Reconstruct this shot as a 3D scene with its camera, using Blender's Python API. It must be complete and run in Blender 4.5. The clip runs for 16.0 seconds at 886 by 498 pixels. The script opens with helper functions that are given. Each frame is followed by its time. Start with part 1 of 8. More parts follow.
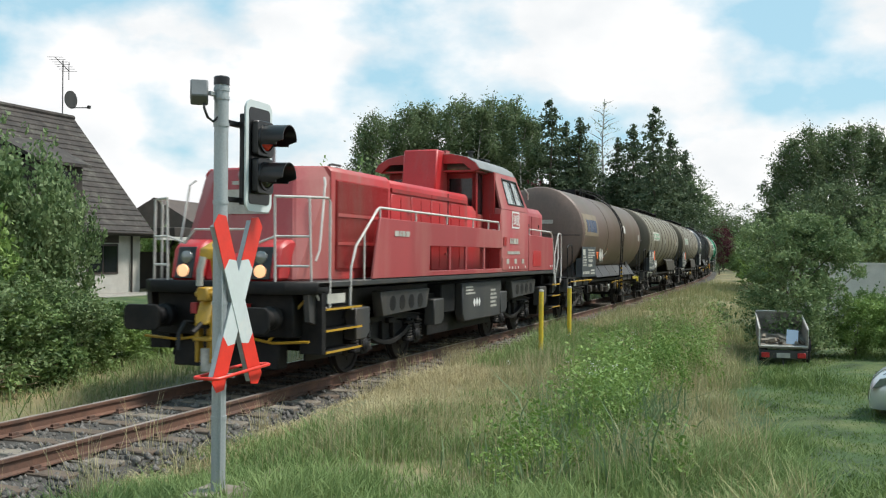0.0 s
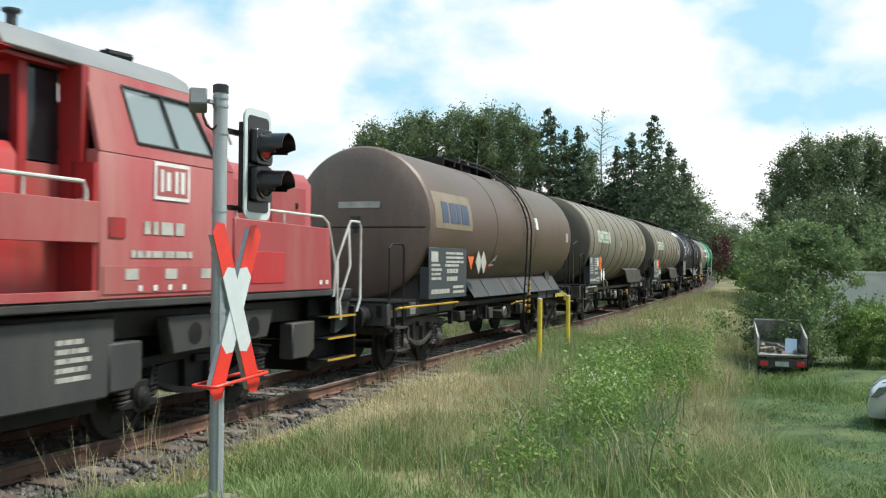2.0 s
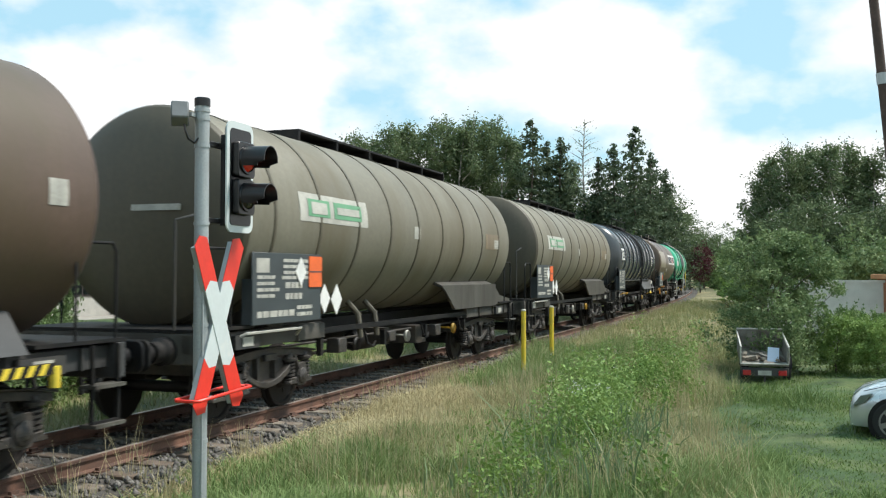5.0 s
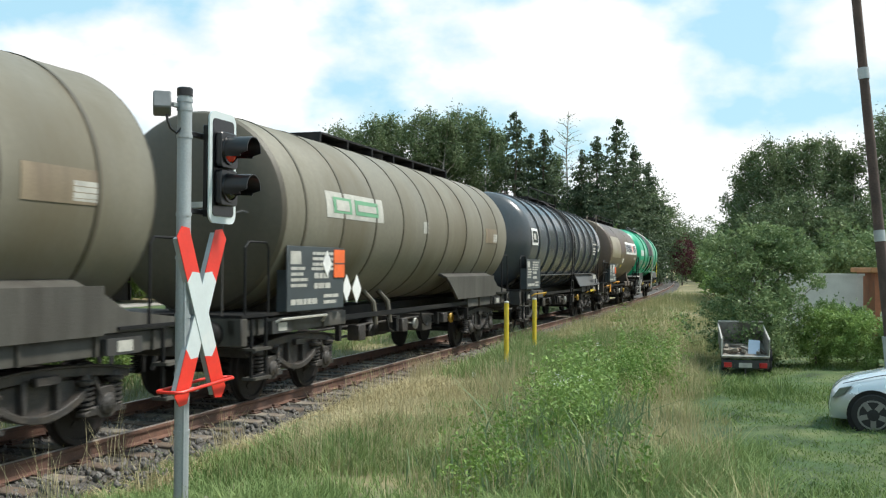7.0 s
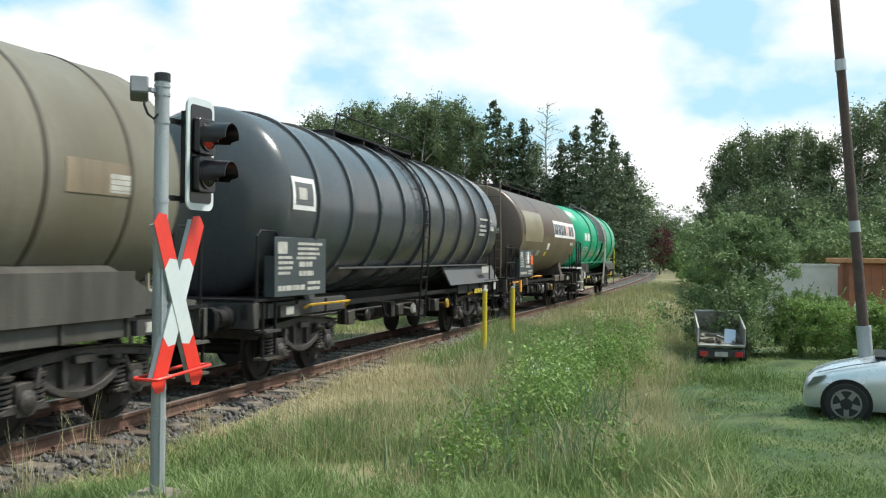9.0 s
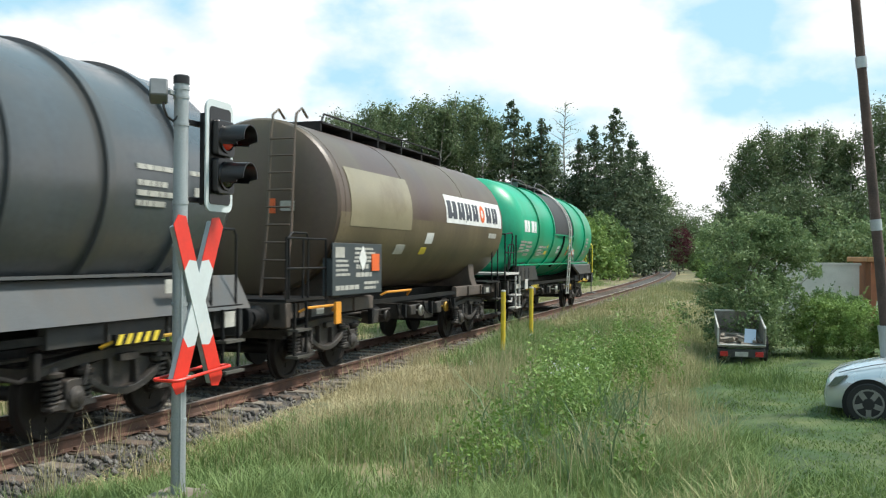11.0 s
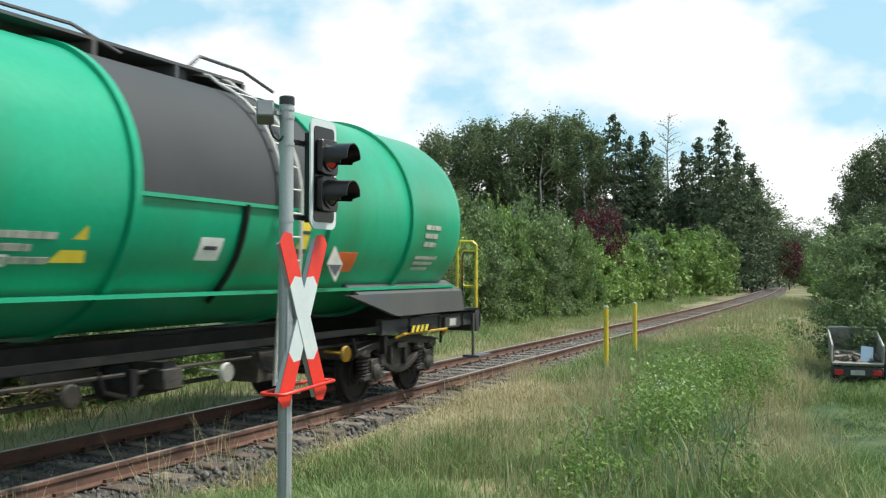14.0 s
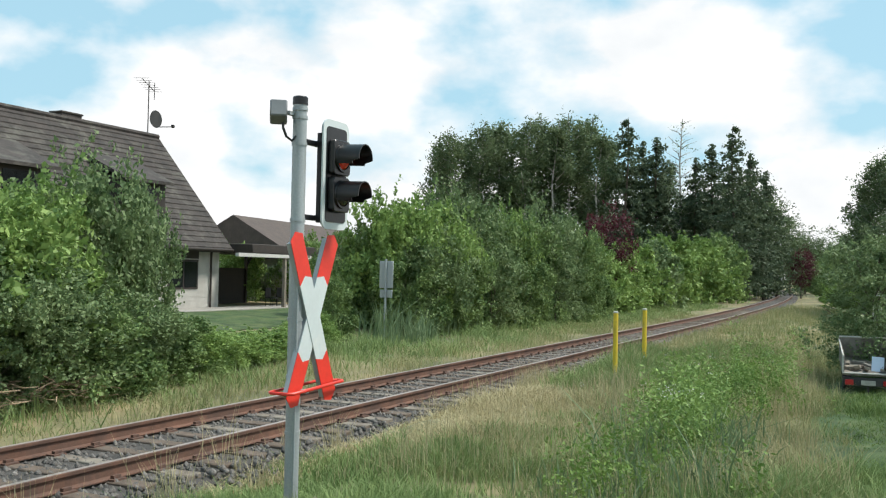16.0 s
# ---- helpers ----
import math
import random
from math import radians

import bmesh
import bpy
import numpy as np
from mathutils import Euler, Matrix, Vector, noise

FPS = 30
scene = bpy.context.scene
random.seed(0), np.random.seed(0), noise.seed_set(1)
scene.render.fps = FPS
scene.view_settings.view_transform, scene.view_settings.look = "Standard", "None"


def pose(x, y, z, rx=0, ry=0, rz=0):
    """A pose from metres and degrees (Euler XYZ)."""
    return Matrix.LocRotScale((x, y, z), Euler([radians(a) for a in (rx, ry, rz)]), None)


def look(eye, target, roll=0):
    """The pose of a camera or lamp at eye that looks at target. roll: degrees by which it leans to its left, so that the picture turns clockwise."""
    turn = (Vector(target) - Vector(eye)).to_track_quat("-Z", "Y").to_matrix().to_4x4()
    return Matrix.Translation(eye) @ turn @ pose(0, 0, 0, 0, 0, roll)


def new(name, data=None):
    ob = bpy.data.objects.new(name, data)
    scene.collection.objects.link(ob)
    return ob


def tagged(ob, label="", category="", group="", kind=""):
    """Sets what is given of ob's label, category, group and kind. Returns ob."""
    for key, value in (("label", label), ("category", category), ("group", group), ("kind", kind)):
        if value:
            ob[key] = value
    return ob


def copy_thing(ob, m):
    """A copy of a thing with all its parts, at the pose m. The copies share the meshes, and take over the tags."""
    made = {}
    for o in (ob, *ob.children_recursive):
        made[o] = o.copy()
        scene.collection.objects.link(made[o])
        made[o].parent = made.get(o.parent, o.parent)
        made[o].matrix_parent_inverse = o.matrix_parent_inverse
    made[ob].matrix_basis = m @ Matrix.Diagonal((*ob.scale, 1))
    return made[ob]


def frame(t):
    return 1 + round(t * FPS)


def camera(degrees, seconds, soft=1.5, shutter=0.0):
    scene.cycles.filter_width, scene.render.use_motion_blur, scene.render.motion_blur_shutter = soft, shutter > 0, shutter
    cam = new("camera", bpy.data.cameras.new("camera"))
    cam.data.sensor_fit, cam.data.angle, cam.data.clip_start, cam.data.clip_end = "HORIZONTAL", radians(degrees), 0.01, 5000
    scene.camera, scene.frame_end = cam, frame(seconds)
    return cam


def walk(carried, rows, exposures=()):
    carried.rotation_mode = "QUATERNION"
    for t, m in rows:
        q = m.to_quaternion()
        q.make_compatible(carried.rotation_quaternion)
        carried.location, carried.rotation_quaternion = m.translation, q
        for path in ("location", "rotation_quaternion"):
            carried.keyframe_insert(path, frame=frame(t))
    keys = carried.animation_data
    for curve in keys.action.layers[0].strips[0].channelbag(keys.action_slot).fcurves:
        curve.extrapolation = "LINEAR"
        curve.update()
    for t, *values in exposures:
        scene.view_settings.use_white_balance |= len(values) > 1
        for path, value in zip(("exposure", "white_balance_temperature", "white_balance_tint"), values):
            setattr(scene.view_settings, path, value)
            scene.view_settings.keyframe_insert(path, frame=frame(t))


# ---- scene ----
# ---------------- camera: it stands on one spot and is panned by hand ----------------
cam = camera(49.7, 16.0, soft=1.2, shutter=0.25)
EYE = 1.955
PAN = """0 0.137 0.356 -0.440;0.5 0.195 0.440 -0.360;1 0.202 0.550 -0.468;1.5 0.130 0.679 -0.527;2 0.056 0.846 -0.506
2.5 -0.034 1.109 -0.545;3 -0.160 1.406 -0.480;3.5 -0.255 1.590 -0.162;4 -0.500 1.616 -0.072;6.5 -1.614 1.250 -0.201
7 -1.940 1.075 -0.290;7.5 -2.338 0.844 -0.524;8 -2.698 0.626 -0.754;8.5 -3.065 0.439 -0.741;9.4 -3.25 0.37 -0.56
10.3 -2.85 0.36 -0.42;11 -2.120 0.396 -0.386;11.5 -1.208 0.498 -0.396;12 0.199 0.604 -0.332;12.5 2.111 0.795 -0.248
13 3.269 0.985 -0.125;13.5 3.626 1.142 -0.074;14 3.925 1.309 -0.165;14.5 4.140 1.445 -0.431;15 4.328 1.520 -0.874
15.5 4.534 1.447 -1.189;16 4.534 1.447 -1.189"""
EXPOSURES = [(0, 0.27), (0.6, 0.36), (1.0, 0.42), (4.0, 0.46), (12.5, 0.48), (14.0, 0.42), (15.0, 0.33), (16.0, 0.32)]
ROWS = []
for row in PAN.replace("\n", ";").split(";"):
    t, yaw, pitch, roll = map(float, row.split())
    ROWS.append((t, pose(0, 0, EYE, 90 + pitch, roll, yaw)))
walk(cam, ROWS, EXPOSURES)

# ---------------- daylight: bright broken cloud, weak veiled sun ----------------
SUN_EL, SUN_AZ = 58, 84          # degrees; azimuth clockwise from +y
world = bpy.data.worlds.new("daylight")
scene.world = world
world.use_nodes = True
wn, wl = world.node_tree.nodes, world.node_tree.links
wn.clear()
w_out = wn.new("ShaderNodeOutputWorld")
sky = wn.new("ShaderNodeTexSky")
sky.sky_type, sky.sun_disc = "NISHITA", False
sky.sun_elevation, sky.sun_rotation = radians(SUN_EL), radians(SUN_AZ)
sky.air_density, sky.dust_density = 1.0, 1.6
bg_sky = wn.new("ShaderNodeBackground")
bg_sky.inputs[1].default_value = 0.103
haze = wn.new("ShaderNodeMix")
haze.data_type = "RGBA"
haze.inputs[0].default_value = 0.72
haze.inputs[7].default_value = (3.9, 6.6, 7.8, 1)
wl.new(sky.outputs[0], haze.inputs[6])
wl.new(haze.outputs[2], bg_sky.inputs[0])
bg_cloud = wn.new("ShaderNodeBackground")
bg_cloud.inputs[0].default_value = (0.97, 0.985, 1.0, 1)
bg_cloud.inputs[1].default_value = 0.86
wc = wn.new("ShaderNodeTexCoord")
wm = wn.new("ShaderNodeMapping")
wm.inputs["Location"].default_value = (0.34, 0.2, 0.12)
wm.inputs["Rotation"].default_value = (0, 0, radians(6))
wm.inputs["Scale"].default_value = (1.0, 1.0, 1.7)
wl.new(wc.outputs["Generated"], wm.inputs[0])
n_big = wn.new("ShaderNodeTexNoise")
n_big.inputs["Scale"].default_value, n_big.inputs["Detail"].default_value, n_big.inputs["Roughness"].default_value = 4.4, 9, 0.5
wl.new(wm.outputs[0], n_big.inputs["Vector"])
ramp = wn.new("ShaderNodeValToRGB")
ramp.color_ramp.elements[0].position, ramp.color_ramp.elements[1].position = 0.435, 0.555
sep = wn.new("ShaderNodeSeparateXYZ")
wl.new(wc.outputs["Generated"], sep.inputs[0])
low = wn.new("ShaderNodeMath")
low.operation = "MULTIPLY_ADD"
low.use_clamp = False
wl.new(sep.outputs[2], low.inputs[0])
low.inputs[1].default_value, low.inputs[2].default_value = -0.46, 0.135
more = wn.new("ShaderNodeMath")
wl.new(low.outputs[0], more.inputs[0])
wl.new(n_big.outputs[0], more.inputs[1])
wl.new(more.outputs[0], ramp.inputs[0])
n_shade = wn.new("ShaderNodeTexNoise")
n_shade.inputs["Scale"].default_value, n_shade.inputs["Detail"].default_value = 7.0, 6
wl.new(wm.outputs[0], n_shade.inputs["Vector"])
c_ramp = wn.new("ShaderNodeValToRGB")
c_ramp.color_ramp.elements[0].position, c_ramp.color_ramp.elements[0].color = 0.34, (0.86, 0.89, 0.91, 1)
c_ramp.color_ramp.elements[1].position, c_ramp.color_ramp.elements[1].color = 0.52, (1, 1, 1, 1)
wl.new(n_shade.outputs[0], c_ramp.inputs[0])
wl.new(c_ramp.outputs[0], bg_cloud.inputs[0])
mix_sky = wn.new("ShaderNodeMixShader")
wl.new(ramp.outputs[0], mix_sky.inputs[0])
wl.new(bg_sky.outputs[0], mix_sky.inputs[1])
wl.new(bg_cloud.outputs[0], mix_sky.inputs[2])
wl.new(mix_sky.outputs[0], w_out.inputs[0])
sun = new("sun", bpy.data.lights.new("sun", "SUN"))
sun.data.energy, sun.data.angle, sun.data.color = 3.9, radians(9), (1.0, 0.96, 0.88)
sun.matrix_world = look((30 * math.sin(radians(SUN_AZ)) * math.cos(radians(SUN_EL)), 30 * math.cos(radians(SUN_AZ)) * math.cos(radians(SUN_EL)), 30 * math.sin(radians(SUN_EL))), (0, 0, 0))
scene.view_settings.exposure = 0.42

# ---------------- the line: straight, then a wide curve to the left ----------------
HEAD, D0, S_CURVE, RADIUS = 0.35104, 7.765, 37.24, 1248.0
UX, UY = math.sin(HEAD), math.cos(HEAD)
YAW = 90 - math.degrees(HEAD)


def on_line(s, off=0.0):
    """Place and heading (degrees) at s metres along the line, off metres to its left."""
    e = max(s - S_CURVE, 0.0)
    a = e / RADIUS
    x, y = min(s, S_CURVE) + RADIUS * math.sin(a) - off * math.sin(a), D0 + RADIUS * (1 - math.cos(a)) + off * math.cos(a)
    return UX * x - UY * y, UY * x + UX * y, YAW + math.degrees(a)


def tp(s, off, z=0.0):
    """World point from straight track coordinates."""
    return Vector((UX * s - UY * (D0 + off), UY * s + UX * (D0 + off), z))


def track_pose(s, off=0.0, z=0.0, turn=0.0):
    x, y, a = on_line(s, off)
    return pose(x, y, z, 0, 0, a + turn)


def gone(t):
    """Metres the train has run t seconds after the start."""
    return 6.68 * t + 0.0099 * t * t + 0.0024 * t ** 3


# ---------------- materials ----------------
def mat(name, color, rough=0.6, metal=0.0, vary=0.25, scale=3.0, fine=40.0, bump=0.15, dirt=None, dirt_amount=0.0, streak=False, island=0.0, coat=0.0, detail=5.0, spec=0.5):
    """Procedural surface: base colour varied at two scales, dirt patches, fine relief."""
    m = bpy.data.materials.new(name)
    m.use_nodes = True
    n, l = m.node_tree.nodes, m.node_tree.links
    b = n["Principled BSDF"]
    b.inputs["Roughness"].default_value, b.inputs["Metallic"].default_value = rough, metal
    b.inputs["Coat Weight"].default_value = coat
    b.inputs["Specular IOR Level"].default_value = spec
    co = n.new("ShaderNodeTexCoord")
    mp = n.new("ShaderNodeMapping")
    mp.inputs["Scale"].default_value = (1, 1, 0.18) if streak else (1, 1, 1)
    l.new(co.outputs["Object"], mp.inputs[0])
    n1 = n.new("ShaderNodeTexNoise")
    n1.inputs["Scale"].default_value, n1.inputs["Detail"].default_value = scale, detail
    l.new(mp.outputs[0], n1.inputs["Vector"])
    n2 = n.new("ShaderNodeTexNoise")
    n2.inputs["Scale"].default_value, n2.inputs["Detail"].default_value = fine, 4
    l.new(co.outputs["Object"], n2.inputs["Vector"])
    r1 = n.new("ShaderNodeMapRange")
    r1.inputs[1].default_value, r1.inputs[2].default_value = 0.3, 0.7
    r1.inputs[3].default_value, r1.inputs[4].default_value = 1 - vary, 1 + vary
    l.new(n1.outputs[0], r1.inputs[0])
    r2 = n.new("ShaderNodeMapRange")
    r2.inputs[1].default_value, r2.inputs[2].default_value = 0.3, 0.7
    r2.inputs[3].default_value, r2.inputs[4].default_value = 1 - vary * 0.5, 1 + vary * 0.5
    l.new(n2.outputs[0], r2.inputs[0])
    mul = n.new("ShaderNodeMath")
    mul.operation = "MULTIPLY"
    l.new(r1.outputs[0], mul.inputs[0])
    l.new(r2.outputs[0], mul.inputs[1])
    last = mul.outputs[0]
    if island:
        g = n.new("ShaderNodeNewGeometry")
        r3 = n.new("ShaderNodeMapRange")
        r3.inputs[3].default_value, r3.inputs[4].default_value = 1 - island, 1 + island
        l.new(g.outputs["Random Per Island"], r3.inputs[0])
        m3 = n.new("ShaderNodeMath")
        m3.operation = "MULTIPLY"
        l.new(last, m3.inputs[0])
        l.new(r3.outputs[0], m3.inputs[1])
        last = m3.outputs[0]
    sc = n.new("ShaderNodeVectorMath")
    sc.operation = "SCALE"
    sc.inputs[0].default_value = color
    l.new(last, sc.inputs["Scale"])
    col = sc.outputs[0]
    if dirt:
        n3 = n.new("ShaderNodeTexNoise")
        n3.inputs["Scale"].default_value, n3.inputs["Detail"].default_value, n3.inputs["Roughness"].default_value = scale * 0.7, 8, 0.65
        l.new(mp.outputs[0], n3.inputs["Vector"])
        r4 = n.new("ShaderNodeMapRange")
        r4.inputs[1].default_value, r4.inputs[2].default_value = 0.62 - dirt_amount * 0.4, 0.75 - dirt_amount * 0.2
        l.new(n3.outputs[0], r4.inputs[0])
        mx = n.new("ShaderNodeMix")
        mx.data_type = "RGBA"
        l.new(r4.outputs[0], mx.inputs[0])
        l.new(col, mx.inputs[6])
        mx.inputs[7].default_value = (*dirt, 1)
        col = mx.outputs[2]
    l.new(col, b.inputs["Base Color"])
    rr = n.new("ShaderNodeMapRange")
    rr.inputs[3].default_value, rr.inputs[4].default_value = max(rough - 0.1, 0.02), min(rough + 0.12, 1)
    l.new(n1.outputs[0], rr.inputs[0])
    l.new(rr.outputs[0], b.inputs["Roughness"])
    if bump:
        bp = n.new("ShaderNodeBump")
        bp.inputs["Strength"].default_value, bp.inputs["Distance"].default_value = bump, 0.02
        l.new(n2.outputs[0], bp.inputs["Height"])
        l.new(bp.outputs[0], b.inputs["Normal"])
    return m


def leaf_mat(name, c1, c2, spread=1.0, gloss=0.45):
    """Leaves: two tones, one random step a leaf and a slow drift, light through the blade."""
    m = bpy.data.materials.new(name)
    m.use_nodes = True
    n, l = m.node_tree.nodes, m.node_tree.links
    b = n["Principled BSDF"]
    b.inputs["Roughness"].default_value = gloss + 0.15
    b.inputs["Specular IOR Level"].default_value = 0.3
    g = n.new("ShaderNodeNewGeometry")
    co = n.new("ShaderNodeTexCoord")
    nz = n.new("ShaderNodeTexNoise")
    nz.inputs["Scale"].default_value, nz.inputs["Detail"].default_value = 0.9 * spread, 3
    l.new(co.outputs["Object"], nz.inputs["Vector"])
    ad = n.new("ShaderNodeMath")
    ad.operation = "MULTIPLY_ADD"
    l.new(g.outputs["Random Per Island"], ad.inputs[0])
    ad.inputs[1].default_value = 0.36
    l.new(nz.outputs[0], ad.inputs[2])
    rg = n.new("ShaderNodeMapRange")
    rg.inputs[1].default_value, rg.inputs[2].default_value = 0.36, 0.98
    l.new(ad.outputs[0], rg.inputs[0])
    mx = n.new("ShaderNodeMix")
    mx.data_type = "RGBA"
    mx.inputs[6].default_value, mx.inputs[7].default_value = (*c1, 1), (*c2, 1)
    l.new(rg.outputs[0], mx.inputs[0])
    l.new(mx.outputs[2], b.inputs["Base Color"])
    tr = n.new("ShaderNodeBsdfTranslucent")
    l.new(mx.outputs[2], tr.inputs[0])
    ms = n.new("ShaderNodeMixShader")
    ms.inputs[0].default_value = 0.3
    l.new(b.outputs[0], ms.inputs[1])
    l.new(tr.outputs[0], ms.inputs[2])
    l.new(ms.outputs[0], n["Material Output"].inputs[0])
    return m


def glow(name, color, strength):
    m = bpy.data.materials.new(name)
    m.use_nodes = True
    b = m.node_tree.nodes["Principled BSDF"]
    b.inputs["Base Color"].default_value = (*color, 1)
    b.inputs["Emission Color"].default_value = (*color, 1)
    b.inputs["Emission Strength"].default_value = strength
    return m


def glass(name, tint, rough=0.05):
    m = bpy.data.materials.new(name)
    m.use_nodes = True
    b = m.node_tree.nodes["Principled BSDF"]
    b.inputs["Base Color"].default_value = (*tint, 1)
    b.inputs["Roughness"].default_value = rough
    b.inputs["Specular IOR Level"].default_value = 0.9
    b.inputs["Transmission Weight"].default_value = 0.6
    return m


RED = mat("traffic_red_paint", (0.43, 0.022, 0.026), 0.42, vary=0.14, scale=1.2, fine=25, bump=0.03, dirt=(0.33, 0.10, 0.085), dirt_amount=0.25, streak=True)
RED_FADED = mat("faded_red_paint", (0.32, 0.05, 0.054), 0.5, vary=0.12, scale=1.0, fine=30, bump=0.03, dirt=(0.37, 0.135, 0.12), dirt_amount=0.35, streak=True)
# darker than RED; for cab front, soffit, door, posts, louvre frames and creases
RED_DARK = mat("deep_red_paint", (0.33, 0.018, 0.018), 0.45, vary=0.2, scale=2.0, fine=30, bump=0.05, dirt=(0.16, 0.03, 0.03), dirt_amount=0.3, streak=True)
GREY_ROOF = mat("pale_grey_roof_paint", (0.19, 0.195, 0.195), 0.55, vary=0.12, scale=2, bump=0.05, dirt=(0.2, 0.2, 0.19), dirt_amount=0.3)
RAIL_GREY = mat("light_grey_rail_paint", (0.52, 0.50, 0.47), 0.5, vary=0.15, scale=4, bump=0.02)
BLACK = mat("black_chassis_paint", (0.008, 0.008, 0.009), 0.6, vary=0.3, scale=3, bump=0.15, dirt=(0.022, 0.019, 0.017), dirt_amount=0.4, spec=0.25)
CHASSIS = mat("dark_grey_chassis_paint", (0.038, 0.039, 0.040), 0.58, vary=0.25, scale=2.5, bump=0.12, dirt=(0.062, 0.054, 0.046), dirt_amount=0.4, streak=True, spec=0.35)
TANKGREY = mat("slate_grey_paint", (0.075, 0.081, 0.085), 0.55, vary=0.18, scale=2.0, bump=0.08, dirt=(0.09, 0.08, 0.07), dirt_amount=0.45, streak=True)
BOGIE = mat("brown_black_bogie_grime", (0.036, 0.033, 0.031), 0.55, vary=0.4, scale=5, bump=0.4, dirt=(0.066, 0.054, 0.044), dirt_amount=0.45, spec=0.4)
FRAME_BROWN = mat("brown_frame_paint", (0.092, 0.073, 0.060), 0.65, vary=0.25, scale=3, bump=0.15, dirt=(0.055, 0.045, 0.038), dirt_amount=0.5, spec=0.3)
STEEL = mat("bright_wheel_steel", (0.42, 0.40, 0.38), 0.35, metal=0.9, vary=0.2, scale=6, bump=0.05)
RUSTWHEEL = mat("brown_wheel_disc", (0.017, 0.014, 0.013), 0.6, vary=0.3, scale=6, bump=0.2, spec=0.3)
YELLOW = mat("yellow_safety_paint", (0.42, 0.24, 0.015), 0.5, vary=0.2, scale=4, bump=0.05, dirt=(0.3, 0.2, 0.05), dirt_amount=0.3)
ORANGE = mat("orange_handrail_paint", (0.65, 0.27, 0.03), 0.5, vary=0.2, scale=4, bump=0.05)
WHITE = mat("white_marking_paint", (0.68, 0.68, 0.66), 0.55, vary=0.12, scale=5, bump=0.0)
PALE = mat("weathered_pale_marking", (0.40, 0.39, 0.35), 0.6, vary=0.2, scale=5, bump=0.0)
CREAM = mat("stained_cream_panel_paint", (0.21, 0.165, 0.11), 0.5, vary=0.2, scale=2.5, bump=0.05, dirt=(0.14, 0.10, 0.07), dirt_amount=0.4, streak=True)
BLUE = mat("faded_blue_marking", (0.05, 0.07, 0.12), 0.55, vary=0.25, scale=4, bump=0.0)
ORANGE_SIGN = mat("orange_warning_plate", (0.72, 0.13, 0.03), 0.5, vary=0.1, scale=5, bump=0.0)
YELLOW_SIGN = mat("yellow_label", (0.72, 0.55, 0.05), 0.5, vary=0.1, scale=5, bump=0.0)
GREEN_SIGN = mat("green_label_print", (0.12, 0.30, 0.17), 0.5, vary=0.1, scale=5, bump=0.0)
DARKTXT = mat("dark_lettering", (0.05, 0.055, 0.07), 0.5, vary=0.1, scale=5, bump=0.0)
BOARD = mat("anthracite_data_board", (0.045, 0.055, 0.06), 0.5, vary=0.15, scale=4, bump=0.02)
OLIVE_FRAME = mat("olive_grey_frame_paint", (0.078, 0.074, 0.064), 0.6, vary=0.22, scale=2.5, bump=0.12, dirt=(0.045, 0.040, 0.034), dirt_amount=0.45, streak=True, spec=0.35)
SKIRT = mat("dusty_slate_skirt_paint", (0.038, 0.039, 0.041), 0.55, vary=0.25, scale=1.6, bump=0.1, dirt=(0.07, 0.066, 0.06), dirt_amount=0.4, streak=True)
T_BROWN_END = mat("dusty_red_brown_end_paint", (0.15, 0.10, 0.082), 0.5, vary=0.2, scale=0.9, fine=14, bump=0.05, dirt=(0.10, 0.072, 0.056), dirt_amount=0.45, streak=True)
T_BROWN = mat("grimy_brown_tank_paint", (0.105, 0.068, 0.052), 0.47, vary=0.18, scale=0.8, fine=14, bump=0.05, dirt=(0.085, 0.062, 0.036), dirt_amount=0.45, streak=True)
T_BROWN_B = mat("purple_brown_tank_paint", (0.085, 0.055, 0.044), 0.42, vary=0.18, scale=0.8, fine=14, bump=0.04, dirt=(0.10, 0.076, 0.044), dirt_amount=0.4, streak=True)
T_OLIVE = mat("weathered_olive_grey_tank_paint", (0.168, 0.155, 0.118), 0.55, vary=0.15, scale=0.8, fine=14, bump=0.05, dirt=(0.12, 0.10, 0.062), dirt_amount=0.4, streak=True)
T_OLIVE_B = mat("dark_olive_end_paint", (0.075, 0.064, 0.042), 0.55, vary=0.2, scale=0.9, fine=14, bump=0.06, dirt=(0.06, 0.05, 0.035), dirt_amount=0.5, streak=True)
T_SLATE = mat("blue_black_tank_paint", (0.064, 0.072, 0.079), 0.21, vary=0.16, scale=0.9, fine=14, bump=0.03, dirt=(0.075, 0.075, 0.072), dirt_amount=0.35, streak=True)
T_GREEN = mat("fresh_green_tank_paint", (0.005, 0.31, 0.165), 0.34, vary=0.10, scale=0.8, fine=14, bump=0.02, dirt=(0.02, 0.22, 0.10), dirt_amount=0.35, streak=True)
T_BLACKPATCH = mat("matt_black_tank_coating", (0.035, 0.036, 0.038), 0.7, vary=0.2, scale=1, bump=0.05)
SILVER = mat("cleaned_metal_patch", (0.23, 0.20, 0.13), 0.3, vary=0.15, scale=1.2, bump=0.02, dirt=(0.16, 0.125, 0.075), dirt_amount=0.3)
GALV = mat("galvanised_grey_steel", (0.36, 0.39, 0.40), 0.5, metal=0.35, vary=0.14, scale=5, fine=60, bump=0.05, dirt=(0.24, 0.25, 0.25), dirt_amount=0.3, streak=True)
SIG_BLACK = mat("black_signal_plastic", (0.008, 0.008, 0.009), 0.32, vary=0.2, scale=8, bump=0.04)
